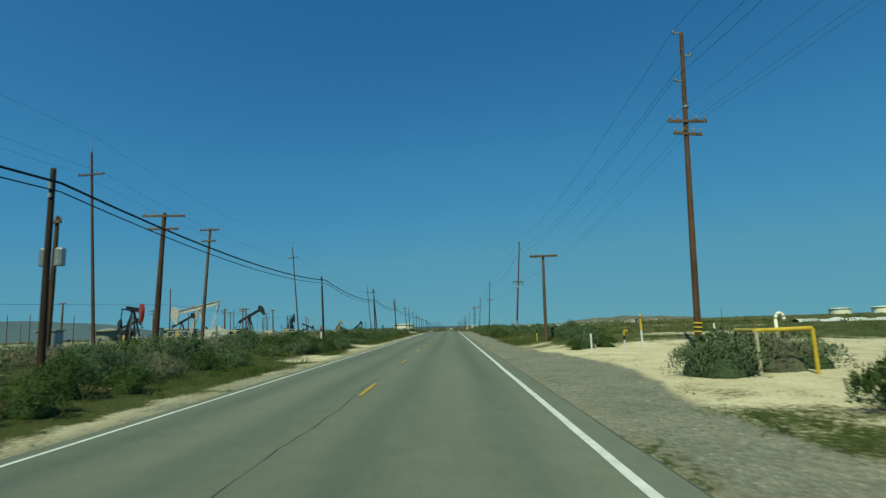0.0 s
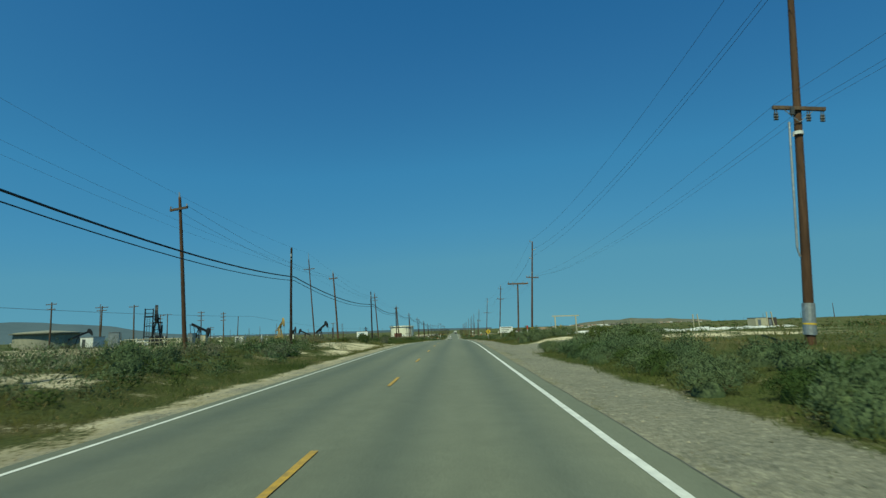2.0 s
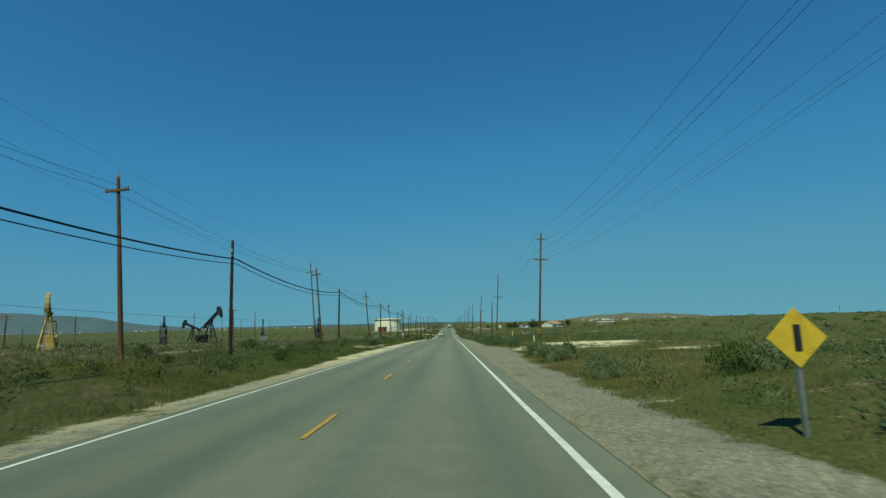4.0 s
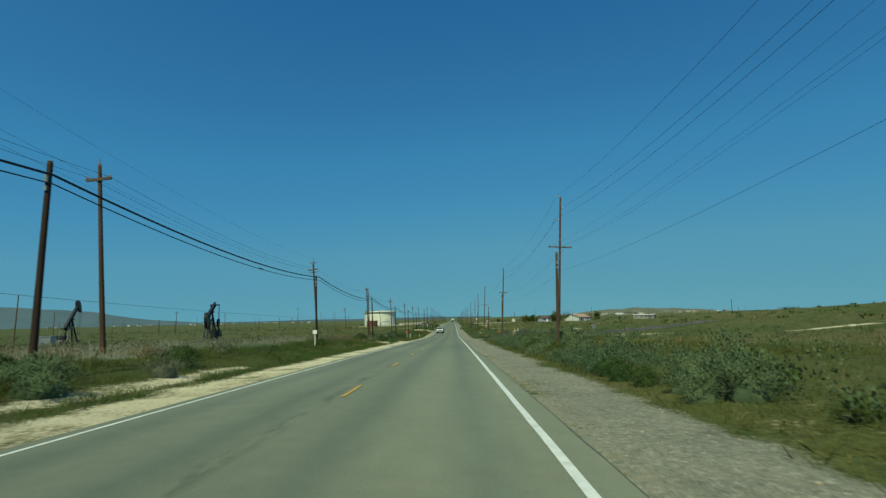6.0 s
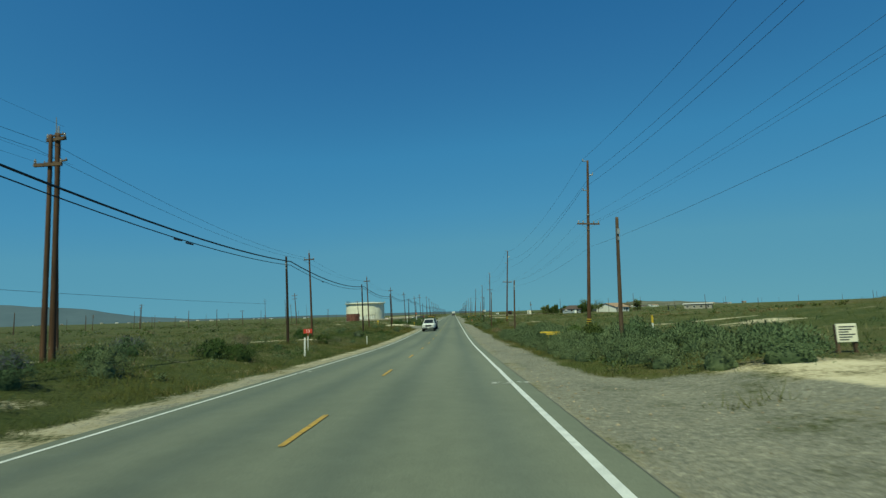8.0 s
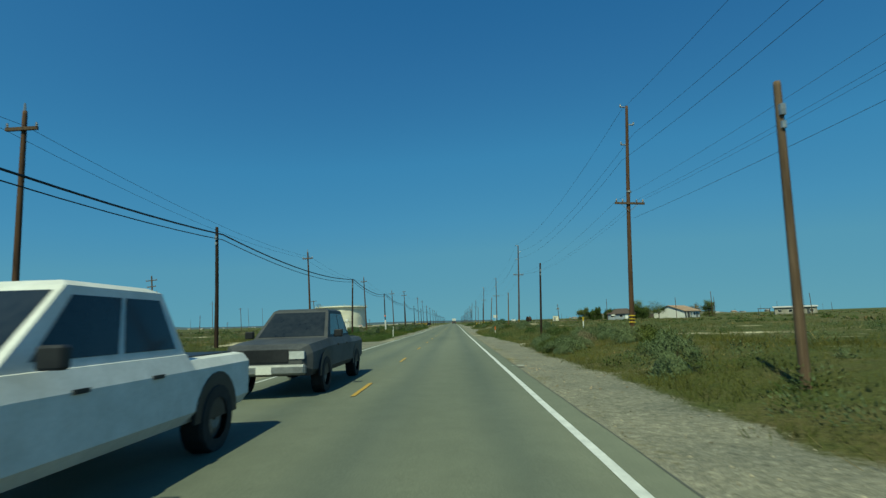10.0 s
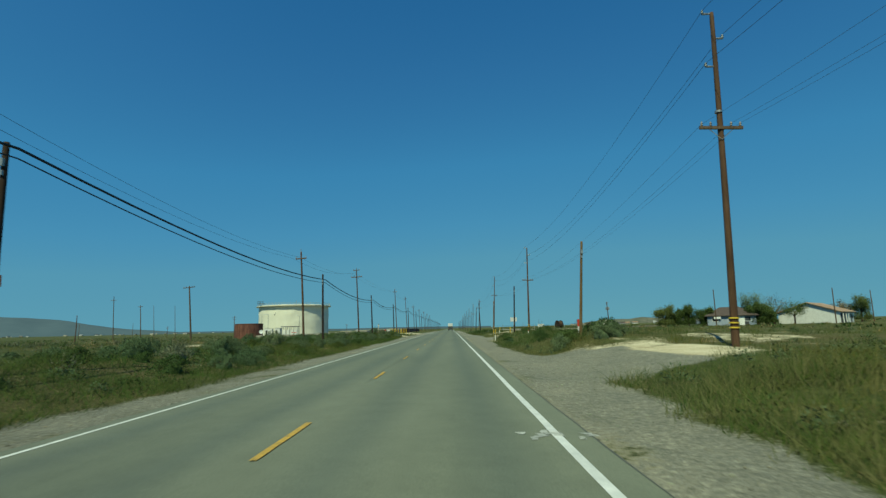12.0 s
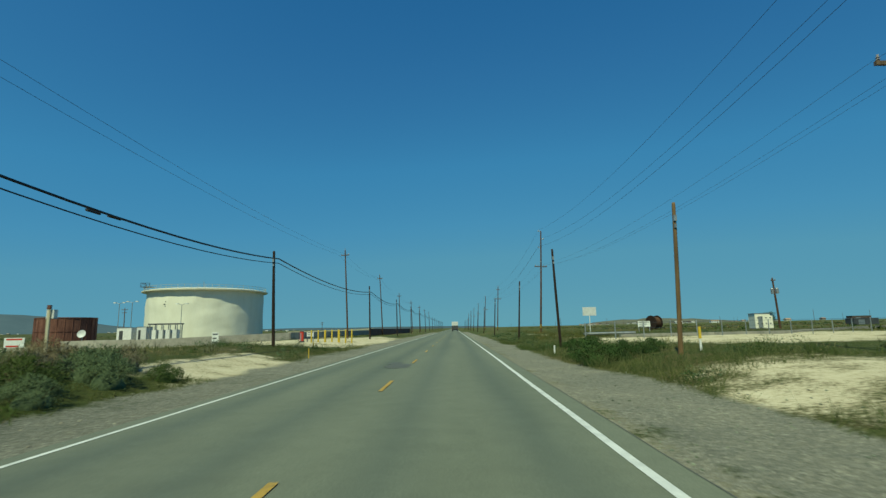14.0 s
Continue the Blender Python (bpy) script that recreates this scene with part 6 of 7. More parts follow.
def pickup(x, y, paint, label, turn=0.0):
    t = thing("pickup_truck", pose(x, y, road_z(x, y), math.degrees(climb(y)), 0, turn), label, "car", "traffic")
    g = Geo()
    # half sections along the length: y, half width low and high, sill, shoulder and top heights
    ring = [(-2.72, 0.72, 0.70, 0.52, 0.80, 0.98), (-2.55, 0.90, 0.86, 0.44, 0.90, 1.08), (-1.9, 0.95, 0.92, 0.42, 0.95, 1.13), (-1.15, 0.96, 0.92, 0.42, 0.98, 1.17), (1.1, 0.96, 0.92, 0.42, 0.98, 1.17), (1.15, 0.96, 0.92, 0.42, 0.98, 1.10), (2.6, 0.95, 0.91, 0.44, 0.98, 1.10), (2.68, 0.90, 0.88, 0.5, 0.96, 1.06)]
    for yy, w0, w1, z0, z1, z2 in ring:
        g.v += [(-w0 * 0.9, yy, z0), (-w0, yy, z0 + 0.12), (-w0, yy, z1), (-w1 + 0.04, yy, z2 - 0.02), (-w1 + 0.16, yy, z2), (w1 - 0.16, yy, z2), (w1 - 0.04, yy, z2 - 0.02), (w0, yy, z1), (w0, yy, z0 + 0.12), (w0 * 0.9, yy, z0)]
    for j in range(len(ring) - 1):
        for i in range(10):
            k = (i + 1) % 10
            g.f.append((j * 10 + i, (j + 1) * 10 + i, (j + 1) * 10 + k, j * 10 + k))
    g.f += [tuple(range(10)), tuple(reversed(range(70, 80)))]
    part("body", g, paint, t)
    lo = [(-0.86, -1.22, 1.14), (0.86, -1.22, 1.14), (0.86, 1.12, 1.14), (-0.86, 1.12, 1.14)]
    hi = [(-0.68, -0.42, 1.80), (0.68, -0.42, 1.80), (0.68, 0.92, 1.80), (-0.68, 0.92, 1.80)]
    g = Geo()
    g.v = lo + hi + [(-0.58, -0.32, 1.85), (0.58, -0.32, 1.85), (0.58, 0.82, 1.85), (-0.58, 0.82, 1.85)]
    g.f = [(0, 1, 5, 4), (1, 2, 6, 5), (2, 3, 7, 6), (3, 0, 4, 7), (4, 5, 9, 8), (5, 6, 10, 9), (6, 7, 11, 10), (7, 4, 8, 11), (8, 9, 10, 11)]
    part("cabin", g, paint, t)
    part("windscreen", inset([lo[0], lo[1], hi[1], hi[0]], 0.05, 0.95, 0.08, 0.93, 0.006), M_DARKGLASS, t)
    part("rear_window", inset([lo[2], lo[3], hi[3], hi[2]], 0.08, 0.92, 0.15, 0.88, 0.006), M_DARKGLASS, t)
    for a, b in ((1, 2), (3, 0)):
        for u0, u1 in ((0.10, 0.52), (0.56, 0.93)):
            part("side_window", inset([lo[a], lo[b], hi[b], hi[a]], u0 if a == 1 else 1 - u1, u1 if a == 1 else 1 - u0, 0.12, 0.88, 0.006), M_DARKGLASS, t)
    part("load_bed", Geo().box(0, 1.85, 1.105, 1.5, 1.3, 0.02), M_BLACK, t)
    for s in (-1, 1):
        part("headlight", Geo().box(s * 0.62, -2.70, 0.86, 0.3, 0.08, 0.15), M_GLOSS_PALE, t, "clear headlight")
        part("tail_light", Geo().box(s * 0.80, 2.67, 0.84, 0.14, 0.05, 0.3), M_RED, t)
        part("mirror", Geo().box(s * 1.05, -0.95, 1.25, 0.2, 0.1, 0.17), M_BLACK, t, bevel=0.02)
        for yy in (-0.55, 0.45):
            part("door_handle", Geo().box(s * 0.965, yy, 0.98, 0.03, 0.16, 0.035), M_BLACK, t)
        for yy in (-1.72, 1.68):
            arch = [(0.52 * math.cos(k * math.pi / 12), 0.52 * math.sin(k * math.pi / 12)) for k in range(13)]
            m = Matrix(((0, 0, 1, s * 0.945), (1, 0, 0, yy), (0, 1, 0, 0.40), (0, 0, 0, 1)))
            part("wheel_arch", Geo().slab(arch, -0.02, 0.022, m), M_BLACK, t)
            wheel(t, s * 0.85, yy, 0.39, 0.26)
    part("grille", Geo().box(0, -2.72, 0.85, 0.9, 0.05, 0.24), M_BLACK, t)
    part("bumper", Geo().box(0, -2.74, 0.58, 1.62, 0.16, 0.2), M_STEEL, t, bevel=0.04)
    part("number_plate", Geo().box(0, -2.83, 0.58, 0.31, 0.02, 0.15), M_WHITE, t)
    return t


pickup(-1.75, 379, M_WHITE, "white pickup truck on the oncoming lane")
pickup(-1.75, 387.5, M_DARKGREY, "dark grey pickup truck on the oncoming lane")
t = thing("lorry", pose(1.8, 722, road_z(1.8, 722)), "white box lorry with a dark tail far down the road", "lorry", "traffic")
part("box_body", Geo().box(0, 0, 2.95, 2.45, 7, 1.5), M_WHITE, t, bevel=0.05)
part("lower_body", Geo().box(0, 0, 1.45, 2.4, 6.9, 1.5), M_DARKGREY, t, "dark lower tail", bevel=0.05)
part("cab", Geo().box(0, 4.6, 1.6, 2.3, 2.0, 2.2), M_BLUE, t, bevel=0.1)
part("rear_bumper", Geo().box(0, -3.5, 0.65, 2.3, 0.12, 0.3), M_BLACK, t)
for s in (-1, 1):
    for yy in (-2.4, 3.9):
        wheel(t, s * 1.0, yy, 0.5, 0.3)
    part("tail_light", Geo().box(s * 1.0, -3.53, 1.0, 0.2, 0.06, 0.14), M_RED, t)


# ---- far mountains ----
def ridge(name, az0, az1, dist, heights, mat, label):
    g = Geo()
    n = 60
    for i in range(n + 1):
        k = i / n
        a = radians(az0 + (az1 - az0) * k)
        f = k * (len(heights) - 1)
        j = min(int(f), len(heights) - 2)
        e = f - j
        h = heights[j] * (1 - e) + heights[j + 1] * e
        h += 0.05 * h * noise.noise((k * 30, dist, 0)) + 0.08 * h * noise.noise((k * 9, 2, dist))
        for q, (dd, hh) in enumerate(((0, 0.0), (250, 0.45), (480, 0.8), (800, 1.0), (1100, 0.7))):
            wob = 1 + 0.22 * noise.noise((k * 24, q * 1.7, dist)) * (1 if 0 < q < 3 else 0)
            g.v.append((math.sin(a) * (dist + dd), math.cos(a) * (dist + dd), h * hh * wob - 20 * (q == 0)))
    for i in range(n):
        for q in range(4):
            g.f.append((i * 5 + q, i * 5 + q + 1, (i + 1) * 5 + q + 1, (i + 1) * 5 + q))
    o = part(name, g, mat, None, "", True)
    return tagged(o, label, "mountain", kind="structure")


# the haze of distance is put into this blue-grey hillside colour
M_HAZY_HILL = worn("haze_tinted_hillside", (0.084, 0.124, 0.152), (0.104, 0.148, 0.176), 0.002, 1.0, 0, 0.0, (1, 1, 1), 0.0)
ridge("backdrop", -62, -20, 3300, [120, 146, 158, 150, 138, 128, 100, 40, 12, 4], M_HAZY_HILL, "blue-grey distant mountains behind the plain")
ridge("backdrop", -30, 4, 3700, [14, 18, 14, 18, 14, 16, 12, 8], M_HAZY_HILL, "low blue-grey distant hills along the horizon")
M_PALE_HILL = worn("bare_pale_hillside", (0.085, 0.10, 0.075), (0.20, 0.19, 0.15), 0.012, 1.0, 0, 0.0, (1, 1, 1), 0.0)
ridge("backdrop", 12.5, 26, 4000, [4, 22, 30, 40, 36, 50, 42, 34, 36, 24, 20, 8], M_PALE_HILL, "low pale bare hill on the horizon")
# ---- plants ----
vrng = np.random.default_rng(7)


def mesh_of(name, verts, faces, mat, normals=None):
    """A mesh from arrays of vertices and equal-sized faces; normals give soft shading over many leaves."""
    me = bpy.data.meshes.new(name)
    n, k = faces.shape
    me.vertices.add(len(verts))
    me.vertices.foreach_set("co", np.ascontiguousarray(verts, dtype=np.float32).ravel())
    me.loops.add(n * k)
    me.loops.foreach_set("vertex_index", np.ascontiguousarray(faces, dtype=np.int32).ravel())
    me.polygons.add(n)
    me.polygons.foreach_set("loop_start", np.arange(0, n * k, k, dtype=np.int32))
    me.polygons.foreach_set("loop_total", np.full(n, k, dtype=np.int32))
    me.materials.append(mat)
    me.update(calc_edges=True)
    if normals is not None:
        me.polygons.foreach_set("use_smooth", np.ones(n, dtype=bool))
        me.normals_split_custom_set_from_vertices(normals.tolist())
    return me


def unit(v):
    return v / (np.linalg.norm(v, axis=1, keepdims=True) + 1e-9)


def ball_soup(seg, rings):
    """The loose triangles of a unit ball's upper part."""
    at = [[(math.cos(2 * math.pi * i / seg) * math.cos(b), math.sin(2 * math.pi * i / seg) * math.cos(b), math.sin(b)) for i in range(seg)]
          for b in [-0.6 + (math.pi / 2 + 0.6) * j / rings for j in range(rings + 1)]]
    tris = []
    for j in range(rings):
        for i in range(seg):
            k = (i + 1) % seg
            tris.append((at[j][i], at[j][k], at[j + 1][k]))
            if j < rings - 1:
                tris.append((at[j][i], at[j + 1][k], at[j + 1][i]))
    return np.array(tris).reshape(-1, 3)


def balls(centres, radii, seg, rings):
    """Loose uneven balls, as triangle corners and their normals."""
    b = ball_soup(seg, rings)
    n, k = len(centres), len(b)
    lump = 1 + 0.16 * np.sin(b @ vrng.normal(size=(3, n)) * 2.6 + vrng.uniform(0, 6, n)).T
    v = centres[:, None, :] + b[None] * radii[:, None, :] * lump[:, :, None]
    return v.reshape(-1, 3), np.broadcast_to(b[None], (n, k, 3)).reshape(-1, 3)


def leaves(centres, ways, length, width, face=None):
    """One pointed leaf of three corners at each centre, along each way, its upper side towards face."""
    n = len(centres)
    side = np.cross(ways, vrng.normal(size=(n, 3)) if face is None else face)
    side /= np.linalg.norm(side, axis=1, keepdims=True) + 1e-9
    ln = (length * vrng.uniform(0.6, 1.3, n))[:, None]
    wd = (width * vrng.uniform(0.6, 1.3, n))[:, None]
    v = np.stack([centres + side * wd * 1.3, centres + ways * ln, centres - side * wd * 1.3], 1)
    return v.reshape(-1, 3), np.arange(3 * n).reshape(n, 3)


def bush_shape(r, h, count, lobes, length, width):
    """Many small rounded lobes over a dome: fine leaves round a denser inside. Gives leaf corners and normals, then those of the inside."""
    i = np.arange(lobes)
    q = np.sqrt((i + 0.5) / lobes)
    a = i * 2.4 + vrng.uniform(-0.5, 0.5, lobes)
    lr = r * vrng.uniform(0.20, 0.34, lobes)
    top = h * (1.0 - 0.5 * q ** 2) * vrng.uniform(0.78, 1.06, lobes)
    c = np.stack([r * 0.8 * q * np.cos(a), r * 0.8 * q * np.sin(a), np.maximum(top - lr * 0.9, lr * 0.35)], 1)
    k = np.repeat(i, count // lobes)
    u = vrng.normal(size=(len(k), 3))
    u[:, 2] = np.where(u[:, 2] < -0.4, -u[:, 2], u[:, 2])
    u = unit(u)
    at = c[k] + u * (lr[k] * vrng.uniform(0.5, 1.15, len(k)))[:, None] * np.array([1, 1, 1.25])
    at[:, 2] = np.maximum(at[:, 2], 0.02)
    out = unit(c[k] * np.array([1, 1, 0.6]))
    ln = unit(u * 0.8 + out * 0.25 + vrng.normal(size=u.shape) * 0.28 + np.array([0, 0, 0.12]))
    lv, lf = leaves(at, unit(u + vrng.normal(size=u.shape) * 0.45 + np.array([0, 0, 0.9])), length, width, ln)
    ln = np.repeat(ln, 3, 0)
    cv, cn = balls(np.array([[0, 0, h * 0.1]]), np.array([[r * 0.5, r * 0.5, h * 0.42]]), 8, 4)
    return lv, ln, cv, cn


def stems(r, h, n, seed):
    q = random.Random(seed)
    g = Geo()
    for i in range(n):
        a = q.uniform(0, 2 * math.pi)
        d = q.uniform(0.2, 0.7) * r
        g.rod((0.05 * math.cos(a), 0.05 * math.sin(a), -0.05), (d * math.cos(a), d * math.sin(a), h * q.uniform(0.45, 0.8)), 0.018, 0.006, 4, False)
    return g


def bush_kind(label, mat, r, h, count, lobes, length, width, seed):
    t = thing("bush", Matrix.Identity(4), label, "bush", "roadside bushes")
    lv, ln, cv, cn = bush_shape(r, h, count, lobes, length, width)
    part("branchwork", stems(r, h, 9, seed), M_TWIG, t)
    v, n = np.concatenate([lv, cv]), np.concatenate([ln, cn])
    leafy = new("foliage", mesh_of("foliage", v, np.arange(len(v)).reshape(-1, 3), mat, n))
    leafy.parent = t
    SOUP.append((lv, ln, cv, cn))
    return t


SOUP = []
BUSHES = [
    bush_kind("grey-green sagebrush with soft dense foliage on the verge", M_SAGE, 0.9, 1.0, 3900, 22, 0.070, 0.0095, 1),
    bush_kind("grey-green sagebrush with soft dense foliage on the verge", M_SAGE, 0.8, 0.85, 3400, 18, 0.070, 0.0095, 2),
    bush_kind("grey-green sagebrush with soft dense foliage on the verge", M_SAGE, 1.1, 0.95, 4500, 26, 0.070, 0.0095, 3),
    bush_kind("dark green leafy bush growing in the verge grass", M_SAGE_DARK, 0.85, 0.85, 3500, 18, 0.066, 0.0105, 4),
    bush_kind("dark green leafy bush growing in the verge grass", M_SAGE_DARK, 0.6, 0.6, 1900, 12, 0.066, 0.0105, 5),
    bush_kind("grey dry brush with thin bare twigs", M_GREY_BRUSH, 0.8, 0.8, 2200, 16, 0.10, 0.005, 6),
]
violet = bush_kind("green bush sprinkled with small violet flowers", M_SAGE, 0.9, 0.85, 3400, 18, 0.070, 0.0095, 8)
BUSHES.append(violet)
fv, fn = bush_shape(0.9, 0.95, 1500, 20, 0.040, 0.011)[:2]
keep = np.repeat(fv.reshape(-1, 3, 3)[:, 0, 2] > 0.5, 3)
fq = fv[keep]
blossom = new("blossom", mesh_of("blossom", fq, np.arange(len(fq)).reshape(-1, 3), M_FLOWER, fn[keep]))
blossom.parent = violet


def open_soil(x, y, limit=0.45):
    j = 0.42 * noise.noise((x * 0.5, y * 0.5, 11.0))
    return sandy(x, y) + j > limit or gravelly(x, y) + j * 0.7 > 0.55


brng = random.Random(21)
spots = []
crowd = []


def plant(x, y, size, kind):
    if 11 < x < 14.5 and 304 < y < 314.6:
        return
    spots.append((x, y))
    if x > 7.4 and (397 < y < 411 or 485 < y < 512):
        size *= 0.72
    m = pose(x, y, ground_z(x, y) - 0.04, 0, 0, brng.uniform(0, 360)) @ Matrix.Diagonal((size * brng.uniform(0.85, 1.2), size * brng.uniform(0.85, 1.2), size * brng.uniform(0.8, 1.15), 1))
    if abs(x) > 8.5 and kind != 6:
        crowd.append((kind, m))
    else:
        copy_thing(BUSHES[kind], m)


# named bushes: beside the barrier, in the drives' mouths and along the shoulder
for x, y, s, k in ((8.4, 13.4, 1.0, 0), (9.3, 13.6, 1.3, 5), (10.3, 13.3, 1.35, 5), (11.2, 13.5, 0.95, 0), (8.7, 12.9, 1.1, 0), (10.0, 13.9, 1.1, 0), (8.4, 26.9, 0.7, 3), (9.2, 27.7, 0.9, 0), (8.8, 28.4, 0.6, 3), (10.3, 28.2, 0.9, 3), (8.7, 7.6, 1.0, 3), (9.2, 8.4, 0.9, 3), (9.6, 7.2, 1.0, 0),
                   (-6.3, 10.0, 0.95, 3), (-6.9, 8.4, 1.0, 0), (-7.1, 11.8, 1.0, 3), (-7.9, 14.0, 1.0, 0), (-6.5, 13.2, 0.8, 3), (-8.2, 17.5, 1.05, 0), (-7.4, 19.0, 0.9, 3), (-9, 21, 1.1, 0),
                   (9.6, 104.8, 0.95, 3), (10.8, 103.6, 1.0, 2), (11.6, 105.8, 1.0, 2), (10.6, 106.4, 0.85, 3), (12.4, 104.4, 1.0, 0), (10.3, 100.6, 0.9, 3),
                   (7.6, 120.5, 1.0, 0), (8.6, 120, 1.05, 2), (9.8, 121, 1.0, 0), (10.8, 120.4, 0.9, 2),
                   (10.6, 457, 0.9, 1), (11.8, 459, 1.0, 0), (8.0, 476.2, 0.8, 0), (8.5, 477.1, 1.0, 3), (9.1, 477.5, 0.85, 3), (10.3, 476.5, 0.95, 0), (11.2, 477.2, 1.0, 0), (11.0, 480, 1.1, 3), (12.0, 481, 1.2, 3), (8.4, 484, 0.75, 3), (10.6, 483.5, 0.6, 5),
                   (7.7, 502, 1.0, 3), (8.2, 503.4, 1.0, 3), (-8.6, 529.5, 1.0, 0), (-9.2, 531, 1.1, 5), (-7.4, 532, 0.9, 3), (-7.0, 534, 0.8, 0), (-7.8, 534.6, 1.0, 0), (-8.8, 533.5, 1.05, 5), (-9.6, 535.4, 1.1, 5), (-8.4, 536.8, 1.0, 5), (-6.7, 536, 0.7, 3), (-10.6, 533.6, 1.1, 0), (6.9, 402.6, 0.9, 0), (7.9, 402.2, 0.8, 2), (9.2, 404, 1.1, 0), (8.3, 400.6, 0.8, 3), (10.2, 402.6, 1.1, 2), (6.9, 399.6, 0.8, 3), (6.8, 397.8, 0.9, 0), (7.9, 398.6, 1.0, 0), (9.4, 296.3, 1.0, 6), (10.7, 297.2, 1.05, 5), (12.1, 296.6, 1.1, 6), (13.5, 297.4, 1.05, 0), (14.9, 296.8, 1.1, 5), (16.3, 297.6, 1.1, 0), (11.4, 295.2, 1.0, 6), (14.2, 295.0, 1.0, 6), (8.9, 313.4, 0.95, 0), (10.2, 312.8, 1.0, 2), (11.6, 313.6, 1.0, 3), (13.2, 312.4, 1.1, 0), (14.4, 314.2, 1.0, 0), (9.8, 314.9, 1.0, 1), (11.2, 315.6, 1.05, 2), (12.3, 316.8, 1.0, 0), (8.2, 315.2, 0.85, 0), (10.6, 317.6, 1.0, 0)):
    plant(x, y, s, k)
for y0, y1, near, wide, step in ((29.4, 39.4, -6.1, -1.2, 0.85), (30.0, 40.0, -7.8, -2.5, 1.3), (46.4, 60, -6.3, -1.6, 1.1), (47, 80, -8.4, -4, 1.7), (466, 532, -6.6, -1.6, 2.0), (466, 532, -8.6, -3, 1.5), (466, 530, -11, -6, 1.6), (199, 216, 7.6, 1.0, 1.1), (34, 50, 8.6, 3.5, 1.3), (50, 82, 8.8, 4.2, 0.95)):
    y = y0
    while y < y1:
        plant(near + wide * brng.random(), y, brng.uniform(0.45, 0.75) if y > 190 or (y > 44 and near > 0) else brng.uniform(0.35, 0.6) if y > 44 else brng.uniform(0.65, 1.1), brng.choice((0, 3, 2, 1, 3) if near < 0 else (0, 1, 2, 0, 4)))
        y += step * brng.uniform(0.6, 1.4)
y = 82.0
while y < 106:
    plant(6.75 + brng.random() * 1.0, y, brng.uniform(0.65, 0.9), brng.choice((0, 2, 1, 0, 3)))
    plant(8.3 + brng.random() * 1.2, y + 0.4, brng.uniform(0.6, 0.8), brng.choice((0, 2, 1)))
    y += brng.uniform(0.9, 1.5)
y = 236.0
while y < 299:
    plant(6.8 + brng.random() * 0.6, y, brng.uniform(0.6, 0.85), brng.choice((6, 0) if y > 284 else (0, 2, 1, 3, 0)))
    plant(8.0 + brng.random() * 1.0, y + 0.5, brng.uniform(0.5, 0.75), brng.choice((6, 0) if y > 284 else (0, 2, 1)))
    y += brng.uniform(0.9, 1.7)
y = 317.0
while y < 352:
    plant(6.9 + brng.random() * 0.8 + 0.9 * soft_step(322, 316, y), y, brng.uniform(0.65, 0.95), brng.choice((0, 1, 2)))
    plant(8.3 + brng.random() * 0.9, y + 0.7, brng.uniform(0.8, 1.0), brng.choice((0, 1, 2)))
    plant(9.6 + brng.random() * 1.8, y + 0.5, brng.uniform(0.8, 1.1), brng.choice((0, 2, 3)))
    y += brng.uniform(1.2, 2.2)
for y0, y1, n, kinds in ((-4, 6, 6, (3, 0)), (46, 82, 12, (0, 1, 2, 0, 3)), (126, 190, 12, (0, 1, 3, 1)), (198, 236, 14, (0, 1, 2, 4)), (236, 299, 8, (0, 2, 3)), (352, 402, 12, (0, 1, 2, 3, 5)), (409, 448, 12, (3, 4, 1, 0)), (484, 508, 8, (3, 4)), (536, 552, 8, (3, 4))):
    for i in range(n):
        y = brng.uniform(y0, y1)
        flower = 284 < y < 300
        x = 6.9 + brng.random() ** 1.6 * 4.5
        if not open_soil(x, y, 0.6):
            plant(x, y, brng.uniform(0.7, 1.25), 6 if flower and brng.random() < 0.6 else brng.choice(kinds))
for y0, y1, n, kinds in ((-2, 24, 16, (0, 5, 5, 3)), (24, 108, 34, (0, 5, 3, 5, 0)), (122, 200, 12, (4, 3, 5)), (200, 290, 20, (3, 5, 4, 0)), (290, 330, 14, (6, 5, 3, 0)), (330, 400, 14, (3, 5, 1)), (420, 532, 20, (1, 5, 4, 0))):
    for i in range(n):
        y = brng.uniform(y0, y1)
        x = -6.9 - brng.random() ** 1.3 * 7
        if not open_soil(x, y, 0.6):
            plant(x, y, brng.uniform(0.6, 1.15), brng.choice(kinds))
for x, y, k, kind in ((-10.2, 110.5, 0.65, 0), (-11.3, 112.0, 0.7, 0), (-12.6, 113.2, 0.6, 5), (-9.6, 109.0, 0.5, 3), (-14.6, 117.0, 0.6, 3), (-11.0, 116.0, 0.55, 3), (-9.9, 104.4, 0.5, 3), (-8.3, 103.4, 0.5, 3), (-7.4, 105.0, 0.45, 4), (-10.8, 121.0, 0.5, 5), (-12.8, 120.0, 0.6, 0), (-9.6, 128.0, 0.5, 3),
                      (6.4, 398.6, 0.7, 3), (6.4, 400.3, 0.7, 0), (6.7, 401.9, 0.65, 3), (7.2, 403.2, 0.6, 4),
                      (7.2, 438.6, 0.6, 3), (7.9, 440.2, 0.7, 3), (8.6, 442.4, 0.6, 4), (7.0, 443.5, 0.55, 3), (8.2, 446.0, 0.65, 0), (9.4, 444.5, 0.7, 3)):
    plant(x, y, k, kind)
